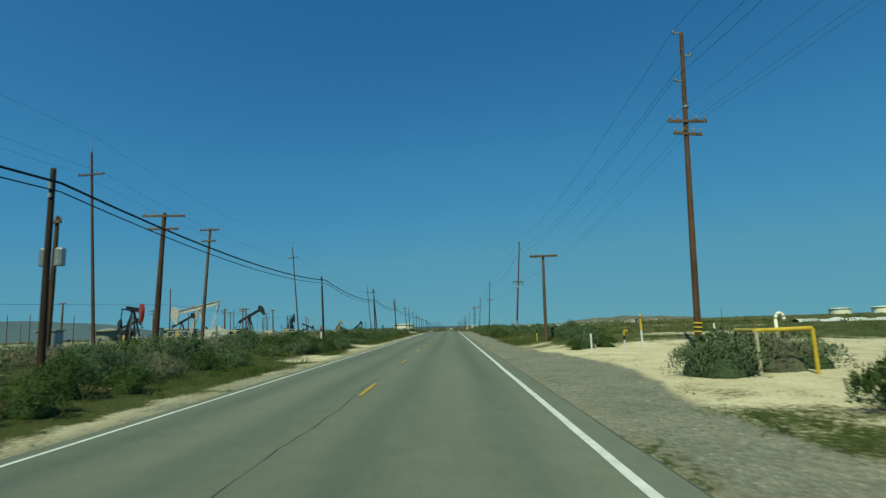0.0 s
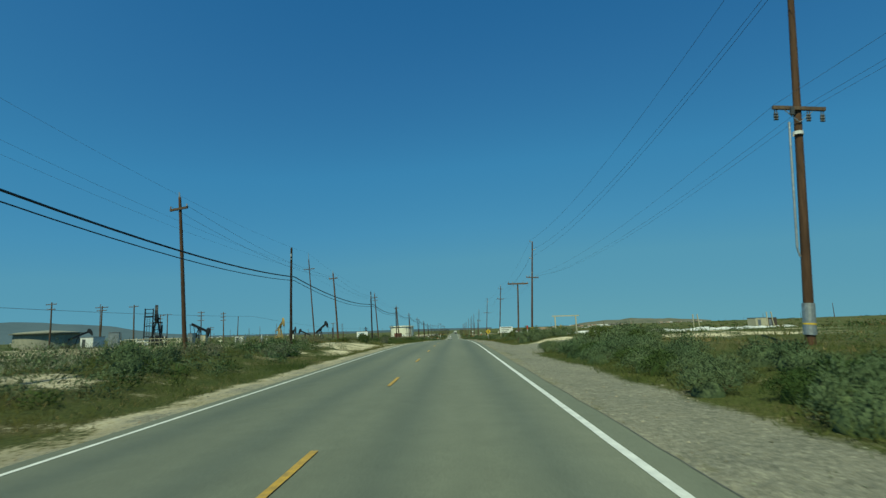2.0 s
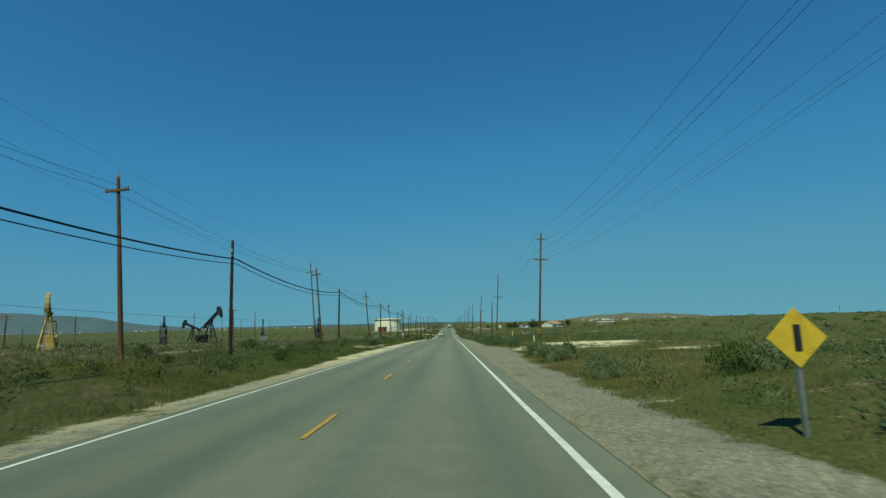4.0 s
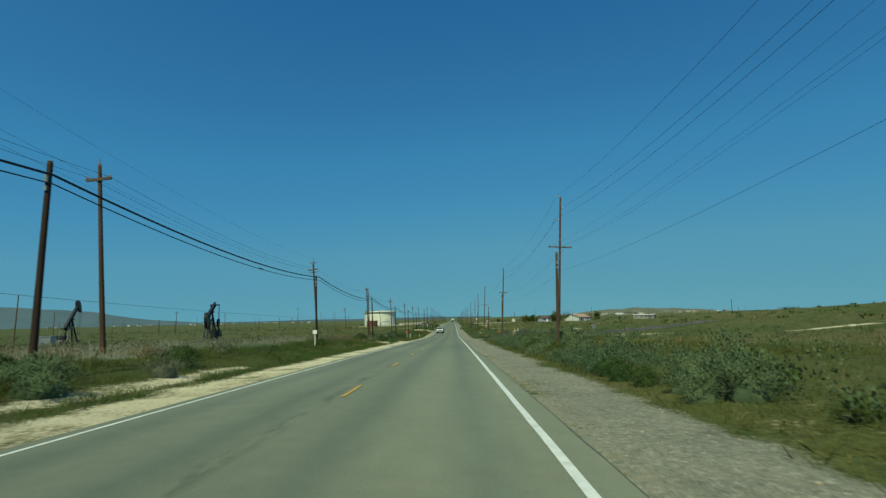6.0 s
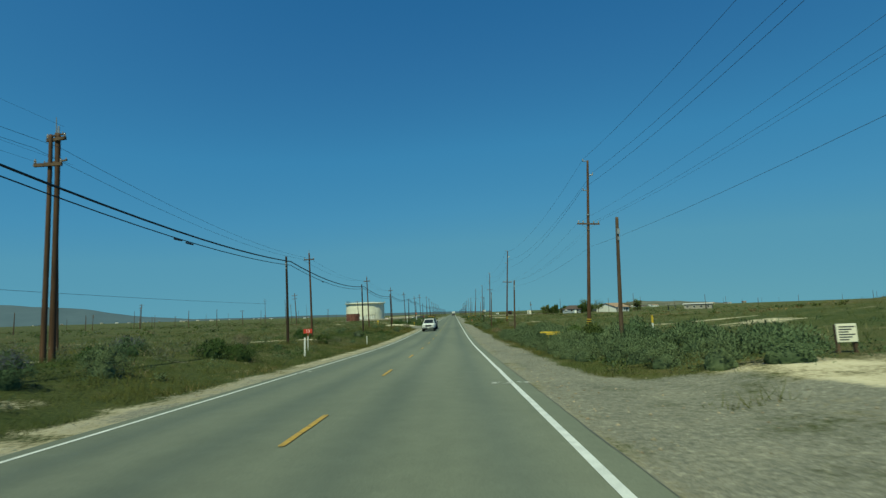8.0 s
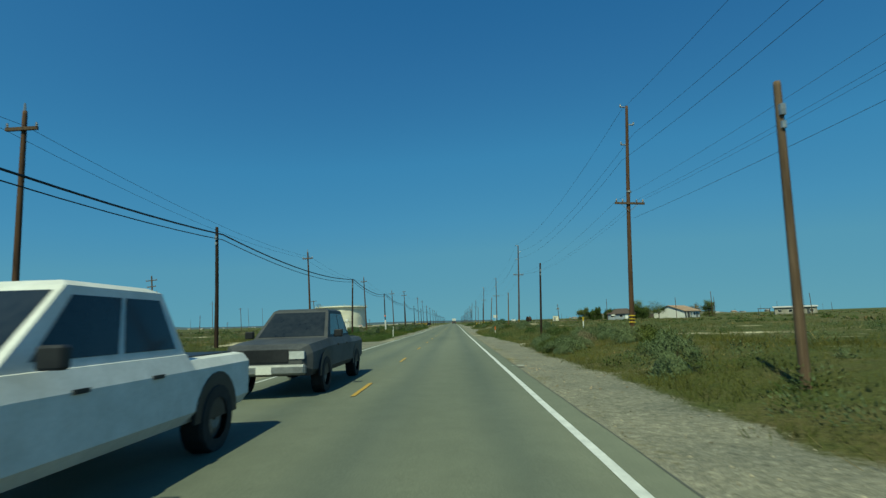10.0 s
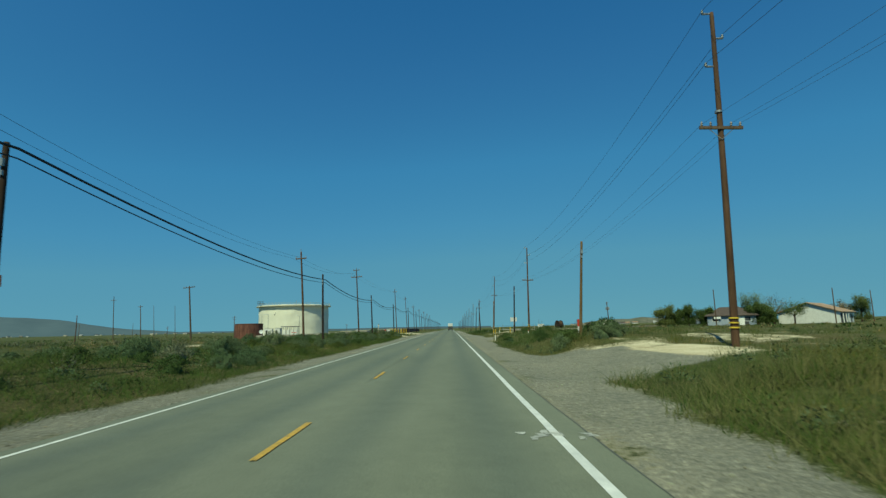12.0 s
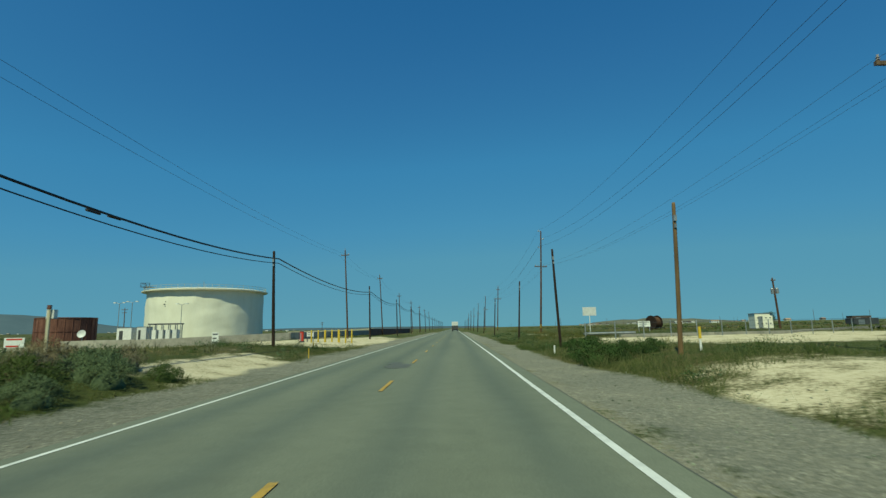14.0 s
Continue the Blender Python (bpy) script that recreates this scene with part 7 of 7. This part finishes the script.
for kinds, label in (((0, 1, 2), "grey-green sagebrush crowding behind the verge"), ((3, 4), "dark green leafy bushes behind the verge"), ((5,), "grey dry brush behind the verge")):
    heap, tilt = [], []
    for kind, m in crowd:
        if kind in kinds:
            lv, ln, cv, cn = SOUP[kind]
            tri = lv.reshape(-1, 3, 3)[::2]
            tri = tri + (tri - tri.mean(1, keepdims=True)) * 0.4
            turn = np.array(m.to_3x3()).T
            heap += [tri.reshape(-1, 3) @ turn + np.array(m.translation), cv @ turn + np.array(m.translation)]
            tilt += [unit(ln.reshape(-1, 3, 3)[::2].reshape(-1, 3) @ turn), unit(cn @ turn)]
    if heap:
        heap = np.concatenate(heap)
        tagged(new("bushes", mesh_of("bushes", heap, np.arange(len(heap)).reshape(-1, 3), (M_SAGE, M_SAGE_DARK, M_GREY_BRUSH)[(0, 3, 5).index(kinds[0])], np.concatenate(tilt))), label, "bushes", kind="stuff")
for b in BUSHES:
    for o in (*b.children_recursive, b):
        bpy.data.objects.remove(o)


def scatter(n, xs, ys, power, keep_if):
    """Places on the verge: distance from the near edge grows by the power."""
    out = []
    for u, w, c in vrng.random((n, 3)):
        x = xs[0] + (xs[1] - xs[0]) * u ** power
        y = ys[0] + (ys[1] - ys[0]) * w
        if not open_soil(x, y) and keep_if(x, y, c):
            out.append((x, y, ground_z(x, y)))
    return np.array(out)


def tufts(places, blades, h, w, spread, lean):
    """Upright tapering blades in tufts about each place."""
    n = len(places) * blades
    base = np.repeat(places, blades, 0)
    clump = np.array([0.55 + 1.5 * max(0.0, noise.noise((x * 0.33, y * 0.33, 2.0)) + 0.25) for x, y, z in places])
    tall = np.repeat(vrng.uniform(0.3, 1.0, len(places)) ** 1.4 * 1.45 * clump, blades)
    base = base + np.concatenate([vrng.normal(size=(n, 2)) * spread, np.full((n, 1), -0.03)], 1)
    a = vrng.uniform(0, 2 * np.pi, n)
    out = np.stack([np.cos(a), np.sin(a)], 1) * (vrng.uniform(0.1, 1.0, n) ** 1.3 * lean * 2.2)[:, None]
    hh = h * tall * vrng.uniform(0.6, 1.2, n)
    b = vrng.uniform(-1.2, 1.2, n)
    side = np.stack([np.cos(b), np.sin(b), np.zeros(n)], 1) * (w * vrng.uniform(0.6, 1.3, n))[:, None]
    tip = base + np.concatenate([out * hh[:, None], hh[:, None]], 1)
    v = np.stack([base - side * 1.2, base + side * 1.2, tip], 1)
    up = unit(np.concatenate([out * 0.5, np.full((n, 1), 0.75)], 1) + vrng.normal(size=(n, 3)) * 0.3 + np.array([0, -0.3, 0]))
    return v.reshape(-1, 3), np.arange(3 * n).reshape(n, 3), np.repeat(up, 3, 0)


def patchy(x, y, s, k):
    return noise.noise((x * s, y * s, k))


def green(x, y, c):
    return c < 0.62 + 0.9 * patchy(x, y, 0.12, 3.0)


def dry(x, y, c):
    return c < 0.30 - 0.9 * patchy(x, y, 0.12, 3.0)


def stuff(name, v, f, n, mat, label):
    tagged(new(name, mesh_of(name, v, f, mat, n)), label, "plants" if name != "loose_stones" else "stones", kind="stuff")


SIDES = ((5.3, 15.0), (-5.0, -14.0))
for xs in SIDES:
    stuff("grass", *tufts(scatter(90000, xs, (-8, 580), 1.3, green), 7, 0.22, 0.0085, 0.15, 0.8), M_GRASS, "green verge grass growing in uneven tufts")
    stuff("grass", *tufts(scatter(26000, xs, (-8, 580), 1.2, dry), 6, 0.17, 0.0055, 0.13, 0.8), M_DRY, "tan dry grass mixed into the verge")
for xs in ((13.0, 60.0), (-12.0, -60.0)):
    stuff("grass", *tufts(scatter(24000, xs, (-5, 640), 1.6, green), 6, 0.28, 0.020, 0.2, 0.7), M_GRASS, "green field grass growing in uneven tufts")
    stuff("grass", *tufts(scatter(9000, xs, (-5, 640), 1.5, dry), 6, 0.24, 0.018, 0.2, 0.8), M_DRY, "brown dry grass across the field")


for xs, ys, n in (((-5.2, -11.0), (18, 80), 3600), ((-5.2, -11.5), (215, 305), 8000), ((-5.4, -12.0), (420, 531), 13000), ((5.3, 13.0), (409, 466), 8500), ((6.5, 12.0), (484, 512), 2500)):
    stuff("grass", *tufts(scatter(n, xs, ys, 1.2, lambda x, y, c: c < 0.6 + 0.9 * patchy(x, y, 0.2, 9.0)), 9, 0.25, 0.0085, 0.16, 0.75), M_LUSH, "lush bright green grass along the verge")


for xs, ys, n in (((-11.0, -22.0), (243, 276), 4200), ((-11.5, -23.0), (20, 95), 3200)):
    stuff("grass", *tufts(scatter(n, xs, ys, 1.0, lambda x, y, c: c < 0.75 + 0.9 * patchy(x, y, 0.15, 12.0)), 13, 0.36, 0.012, 0.24, 0.6), M_PALE_WEED, "tall pale grey weeds in a band behind the verge")
for xs, ys, n in (((5.4, 11.5), (404, 466), 6000), ((6.4, 12.0), (474, 545), 3200)):
    stuff("grass", *tufts(scatter(n, xs, ys, 1.1, lambda x, y, c: c < 0.65 + 0.9 * patchy(x, y, 0.25, 14.0)), 11, 0.40, 0.0075, 0.17, 0.6), M_SEED_GRASS, "tall green grass with pale seed heads on the verge")
stuff("grass", *tufts(scatter(2600, (-7.4, -10.5), (232, 300), 1.0, lambda x, y, c: c < 0.7 + 0.9 * patchy(x, y, 0.2, 13.0)), 9, 0.32, 0.009, 0.18, 0.7), M_GRASS, "dull green grass behind the sandy strip")


def scrub(n, xs, ys, power, count, length, width, r, h):
    """Low shrubs as loose heaps of leaves."""
    places = scatter(n, xs, ys, power, lambda x, y, c: c < 0.55 + 0.8 * patchy(x, y, 0.07, 8.0))
    m = len(places) * count
    u = vrng.normal(size=(m, 3))
    u[:, 2] = np.abs(u[:, 2])
    u /= np.linalg.norm(u, axis=1, keepdims=True)
    size = np.repeat(vrng.uniform(0.5, 1.3, len(places)), count)[:, None]
    c = np.repeat(places, count, 0) + u * size * np.array([r, r, h]) * vrng.uniform(0.4, 1, (m, 1))
    w = u + vrng.normal(size=(m, 3)) * 0.5 + np.array([0, 0, 0.5])
    ln = unit(u + vrng.normal(size=u.shape) * 0.3 + np.array([0, 0, 0.15]))
    lv, lf = leaves(c, unit(w), length, width, ln)
    ln = np.repeat(ln, 3, 0)
    return lv, lf, ln


stuff("scrub", *scrub(1700, (6.9, 40.0), (-5, 600), 1.9, 120, 0.075, 0.014, 0.55, 0.5), M_SAGE, "grey-green low scrub over the field")
stuff("scrub", *scrub(1700, (-6.6, -42.0), (-5, 600), 1.7, 120, 0.075, 0.014, 0.5, 0.45), M_SAGE, "grey-green low scrub over the field")
stuff("scrub", *scrub(800, (6.8, 40.0), (-5, 600), 1.9, 110, 0.07, 0.014, 0.5, 0.5), M_SAGE_DARK, "dark green low scrub over the field")
stuff("scrub", *scrub(1200, (-6.3, -42.0), (-5, 600), 1.7, 110, 0.07, 0.014, 0.45, 0.45), M_SAGE_DARK, "dark green low scrub over the field")
stuff("scrub", *scrub(700, (-7.5, -26.0), (-5, 115), 1.5, 190, 0.10, 0.018, 0.85, 0.8), M_SAGE, "grey-green rounded scrub crowding the verge")
stuff("scrub", *scrub(1900, (-10.5, -30.0), (-5, 330), 1.7, 110, 0.15, 0.009, 0.8, 0.75), M_GREY_BRUSH, "grey dry brush crowding the verge")
stuff("scrub", *scrub(350, (-6.8, -22.0), (-5, 210), 1.6, 170, 0.10, 0.018, 0.7, 0.6), M_SAGE_DARK, "dark green rounded scrub on the verge")
stuff("scrub", *scrub(350, (8.0, 22.0), (40, 300), 1.8, 170, 0.10, 0.018, 0.8, 0.75), M_SAGE, "grey-green rounded scrub crowding the verge")
stuff("scrub", *scrub(620, (-10.5, -22.0), (246, 300), 1.0, 170, 0.15, 0.011, 0.8, 0.6), M_GREY_BRUSH, "pale grey dry weeds in a band behind the verge")
stuff("scrub", *scrub(380, (-10.5, -20.0), (2, 62), 1.0, 170, 0.15, 0.011, 0.8, 0.6), M_GREY_BRUSH, "pale grey dry weeds in a band behind the verge")
stuff("scrub", *scrub(1700, (-8.0, -60.0), (-5, 600), 1.3, 60, 0.16, 0.010, 0.6, 0.6), M_GREY_BRUSH, "grey dry brush over the field")
stuff("scrub", *scrub(3200, (40.0, 260.0), (0, 900), 1.3, 18, 0.34, 0.07, 0.8, 0.3), M_SAGE_DARK, "far dark scrub on the rising plain")
stuff("scrub", *scrub(3200, (-40.0, -300.0), (0, 900), 1.3, 18, 0.34, 0.07, 0.9, 0.6), M_SAGE_DARK, "far dark scrub on the oil field")
stuff("scrub", *scrub(2600, (40.0, 260.0), (0, 900), 1.3, 16, 0.34, 0.05, 0.8, 0.28), M_DRY, "far brown brush on the rising plain")
stuff("scrub", *scrub(2200, (-40.0, -300.0), (0, 900), 1.3, 16, 0.34, 0.05, 0.8, 0.5), M_GREY_BRUSH, "far grey brush on the oil field")


flower_at = scatter(1500, (15, 42), (292, 309), 1.0, lambda x, y, c: c < 0.75 + 0.6 * patchy(x, y, 0.15, 5.0) and y > 290 + 0.28 * x)
stuff("flowers", *tufts(flower_at, 8, 0.24, 0.024, 0.16, 0.6), M_FLOWER, "violet wild flowers in a band across the field")


# ---- trees by the farm ----
def tree(x, y, h, r, mat, label, dense=1.0, seed=0):
    q = random.Random(seed)
    t = thing("tree", pose(x, y, ground_z(x, y)), label, "tree", "farm trees")
    g = Geo().rod((0, 0, -0.2), (0.1, 0.05, h * 0.35), 0.2 * h / 6, 0.13 * h / 6, 8)
    tips = []
    for i in range(9):
        a = i * 2.4 + q.uniform(-0.4, 0.4)
        z0 = h * q.uniform(0.25, 0.4)
        e = (r * q.uniform(0.45, 0.85) * math.cos(a), r * q.uniform(0.45, 0.85) * math.sin(a), h * q.uniform(0.4, 0.92))
        mid = (e[0] * 0.5, e[1] * 0.5, (z0 + e[2]) / 2 + 0.15)
        g.rod((0.08, 0.04, z0), mid, 0.08 * h / 6, 0.05 * h / 6, 6, False).rod(mid, e, 0.05 * h / 6, 0.015, 5, False)
        tips += [Vector(e), Vector(mid).lerp(Vector(e), 0.5)]
    part("trunk", g, M_TWIG, t)
    if dense > 1.2:
        tips += [Vector((r * 0.6 * math.cos(a), r * 0.6 * math.sin(a), h * 0.22)) for a in (0.3, 1.4, 2.6, 3.7, 4.8, 5.7)]
    cs = []
    for p in tips:
        n = int(230 * dense)
        cs.append(np.array(p) + vrng.normal(size=(n, 3)) * np.array([r * 0.17, r * 0.17, h * 0.085]))
    c = np.concatenate(cs)
    c[:, 2] = np.maximum(c[:, 2], h * 0.12)
    w = unit(vrng.normal(size=c.shape))
    ln = unit((c - np.array([0, 0, h * 0.45])) / np.array([r, r, h * 0.5]) + vrng.normal(size=c.shape) * 0.45 + np.array([0, 0, 0.25]))
    v, f = leaves(c, w, 0.22, 0.055, ln)
    crown = new("crown", mesh_of("crown", v, f, mat, np.repeat(ln, 3, 0)))
    crown.parent = t


for i, (x, y, h, r, mat, dense) in enumerate(((49.1, 561, 4.5, 2.2, M_OLIVE, 1.8), (52.4, 562, 4.2, 1.4, M_TREE, 1.7), (54.8, 562, 4.5, 1.4, M_TREE, 1.8), (57.9, 560.5, 4.0, 1.6, M_TREE, 1.8),
                                              (71.5, 564.5, 7.0, 3.7, M_OLIVE, 1.7), (66.6, 556.5, 4.4, 2.2, M_TREE, 2.4), (69.6, 558.0, 3.8, 2.0, M_TREE, 2.4), (75.0, 557.5, 5.8, 2.8, M_OLIVE, 0.5), (78.5, 570, 6.6, 3.2, M_GREY_BRUSH, 0.4),
                                              (93.5, 569, 5.2, 2.4, M_GREY_BRUSH, 0.6), (99.0, 570, 6.0, 2.6, M_OLIVE, 1.6), (62, 570, 4.2, 2.4, M_TREE, 1.0), (110, 700, 4.5, 3, M_TREE, 1.0))):
    tree(x, y, h, r, mat, "bare-branched grey tree by the farm" if mat is M_GREY_BRUSH else "twiggy olive-green tree beside the farm buildings" if mat is M_OLIVE else "leafy dark green tree beside the farm house", dense, i)

# ---- loose stones and road wear ----
sv, sf = [], []
srng = np.random.default_rng(3)
oct_v = np.array([(1, 0, 0), (-1, 0, 0), (0, 1, 0), (0, -1, 0), (0, 0, 0.7), (0, 0, -0.5)])
oct_f = np.array([(0, 2, 4), (2, 1, 4), (1, 3, 4), (3, 0, 4), (2, 0, 5), (1, 2, 5), (3, 1, 5), (0, 3, 5)])
pts = []
for u, w, c in srng.random((34000, 3)):
    right = c < 0.72
    x = 4.15 + 4.4 * u ** 1.2 if right else -3.9 - 1.9 * u
    y = -4 + 584 * w
    if gravelly(x, y) > 0.3 or sandy(x, y) > 0.6:
        pts.append((x, y, ground_z(x, y)))
pts = np.array(pts)
n = len(pts)
size = 0.009 + 0.03 * srng.random(n) ** 3
shape = oct_v[None] * size[:, None, None] * srng.uniform(0.6, 1.4, (n, 6, 3))
sv = (pts[:, None, :] + shape).reshape(-1, 3)
sf = (oct_f[None] + 6 * np.arange(n)[:, None, None]).reshape(-1, 3)
M_STONE = leaf("shoulder_stone", (0.13, 0.125, 0.11), (0.36, 0.345, 0.30), 0.0)
stuff("loose_stones", sv, sf, None, M_STONE, "loose grey gravel stones on the shoulder")


def ribbon(pts, w, lift, mat, label, name="road_crack"):
    g = Geo()
    for x, y, k in pts:
        g.v += [(x - w * k, y, road_z(x, y) + lift), (x + w * k, y, road_z(x, y) + lift)]
    g.f += [(2 * i, 2 * i + 1, 2 * i + 3, 2 * i + 2) for i in range(len(pts) - 1)]
    tagged(part(name, g, mat), label, "road mark", kind="structure")


crng = random.Random(9)
for y0, y1 in ((-5, 15), (330, 350), (462, 492)):
    pts, y = [], y0
    while y < y1:
        pts.append((-0.12 + 0.05 * math.sin(y * 0.9) + crng.uniform(-0.03, 0.03), y, crng.uniform(0.4, 1.3)))
        y += 0.35
    ribbon(pts, 0.006, 0.004, M_PATCH, "dark tarred seam along the road's centre")
for x, y, r in ((2.2, 196.4, 0.09), (2.85, 195.3, 0.06), (1.5, 34, 0.12), (0.4, 473, 0.1), (0.2, 416, 0.13), (2.6, 400.5, 0.12), (-0.4, 540, 0.5), (-0.7, 541.5, 0.3), (1.4, 61, 0.1)):
    ribbon([(x + 0.03 * math.sin(k), y + r * 2.2 * (k - 4) / 4, math.sqrt(max(0.02, 1 - ((k - 4) / 4) ** 2)) * crng.uniform(0.8, 1.1)) for k in range(9)], r, 0.0045, M_PATCH, "dark oil stain on the asphalt", "oil_stain")
for y0, spread in ((436.2, 0.9), (437.8, 0.8), (313.0, 0.7), (455.5, 0.8), (391.5, 0.4)):
    for i in range(9):
        x = 3.0 + 1.05 * crng.random() if y0 != 391.5 else 3.9 + 0.3 * crng.random()
        y = y0 + crng.uniform(-0.25, 0.25) * spread
        ln = crng.uniform(0.1, 0.32)
        ribbon([(x + 0.04 * crng.uniform(-1, 1), y + ln * k / 3, crng.uniform(0.5, 1.2)) for k in range(4)], crng.uniform(0.03, 0.09), 0.0075, M_CHALK, "faded white sprayed survey mark on the asphalt", "survey_mark")
for y0 in (437.5, 318.0):
    for i in range(6):
        x = -3.0 - 0.6 * crng.random()
        y = y0 + crng.uniform(-0.4, 0.4)
        ribbon([(x, y + 0.1 * k, crng.uniform(0.5, 1.2)) for k in range(4)], 0.06, 0.0075, M_CHALK, "faded white sprayed survey mark on the asphalt", "survey_mark")
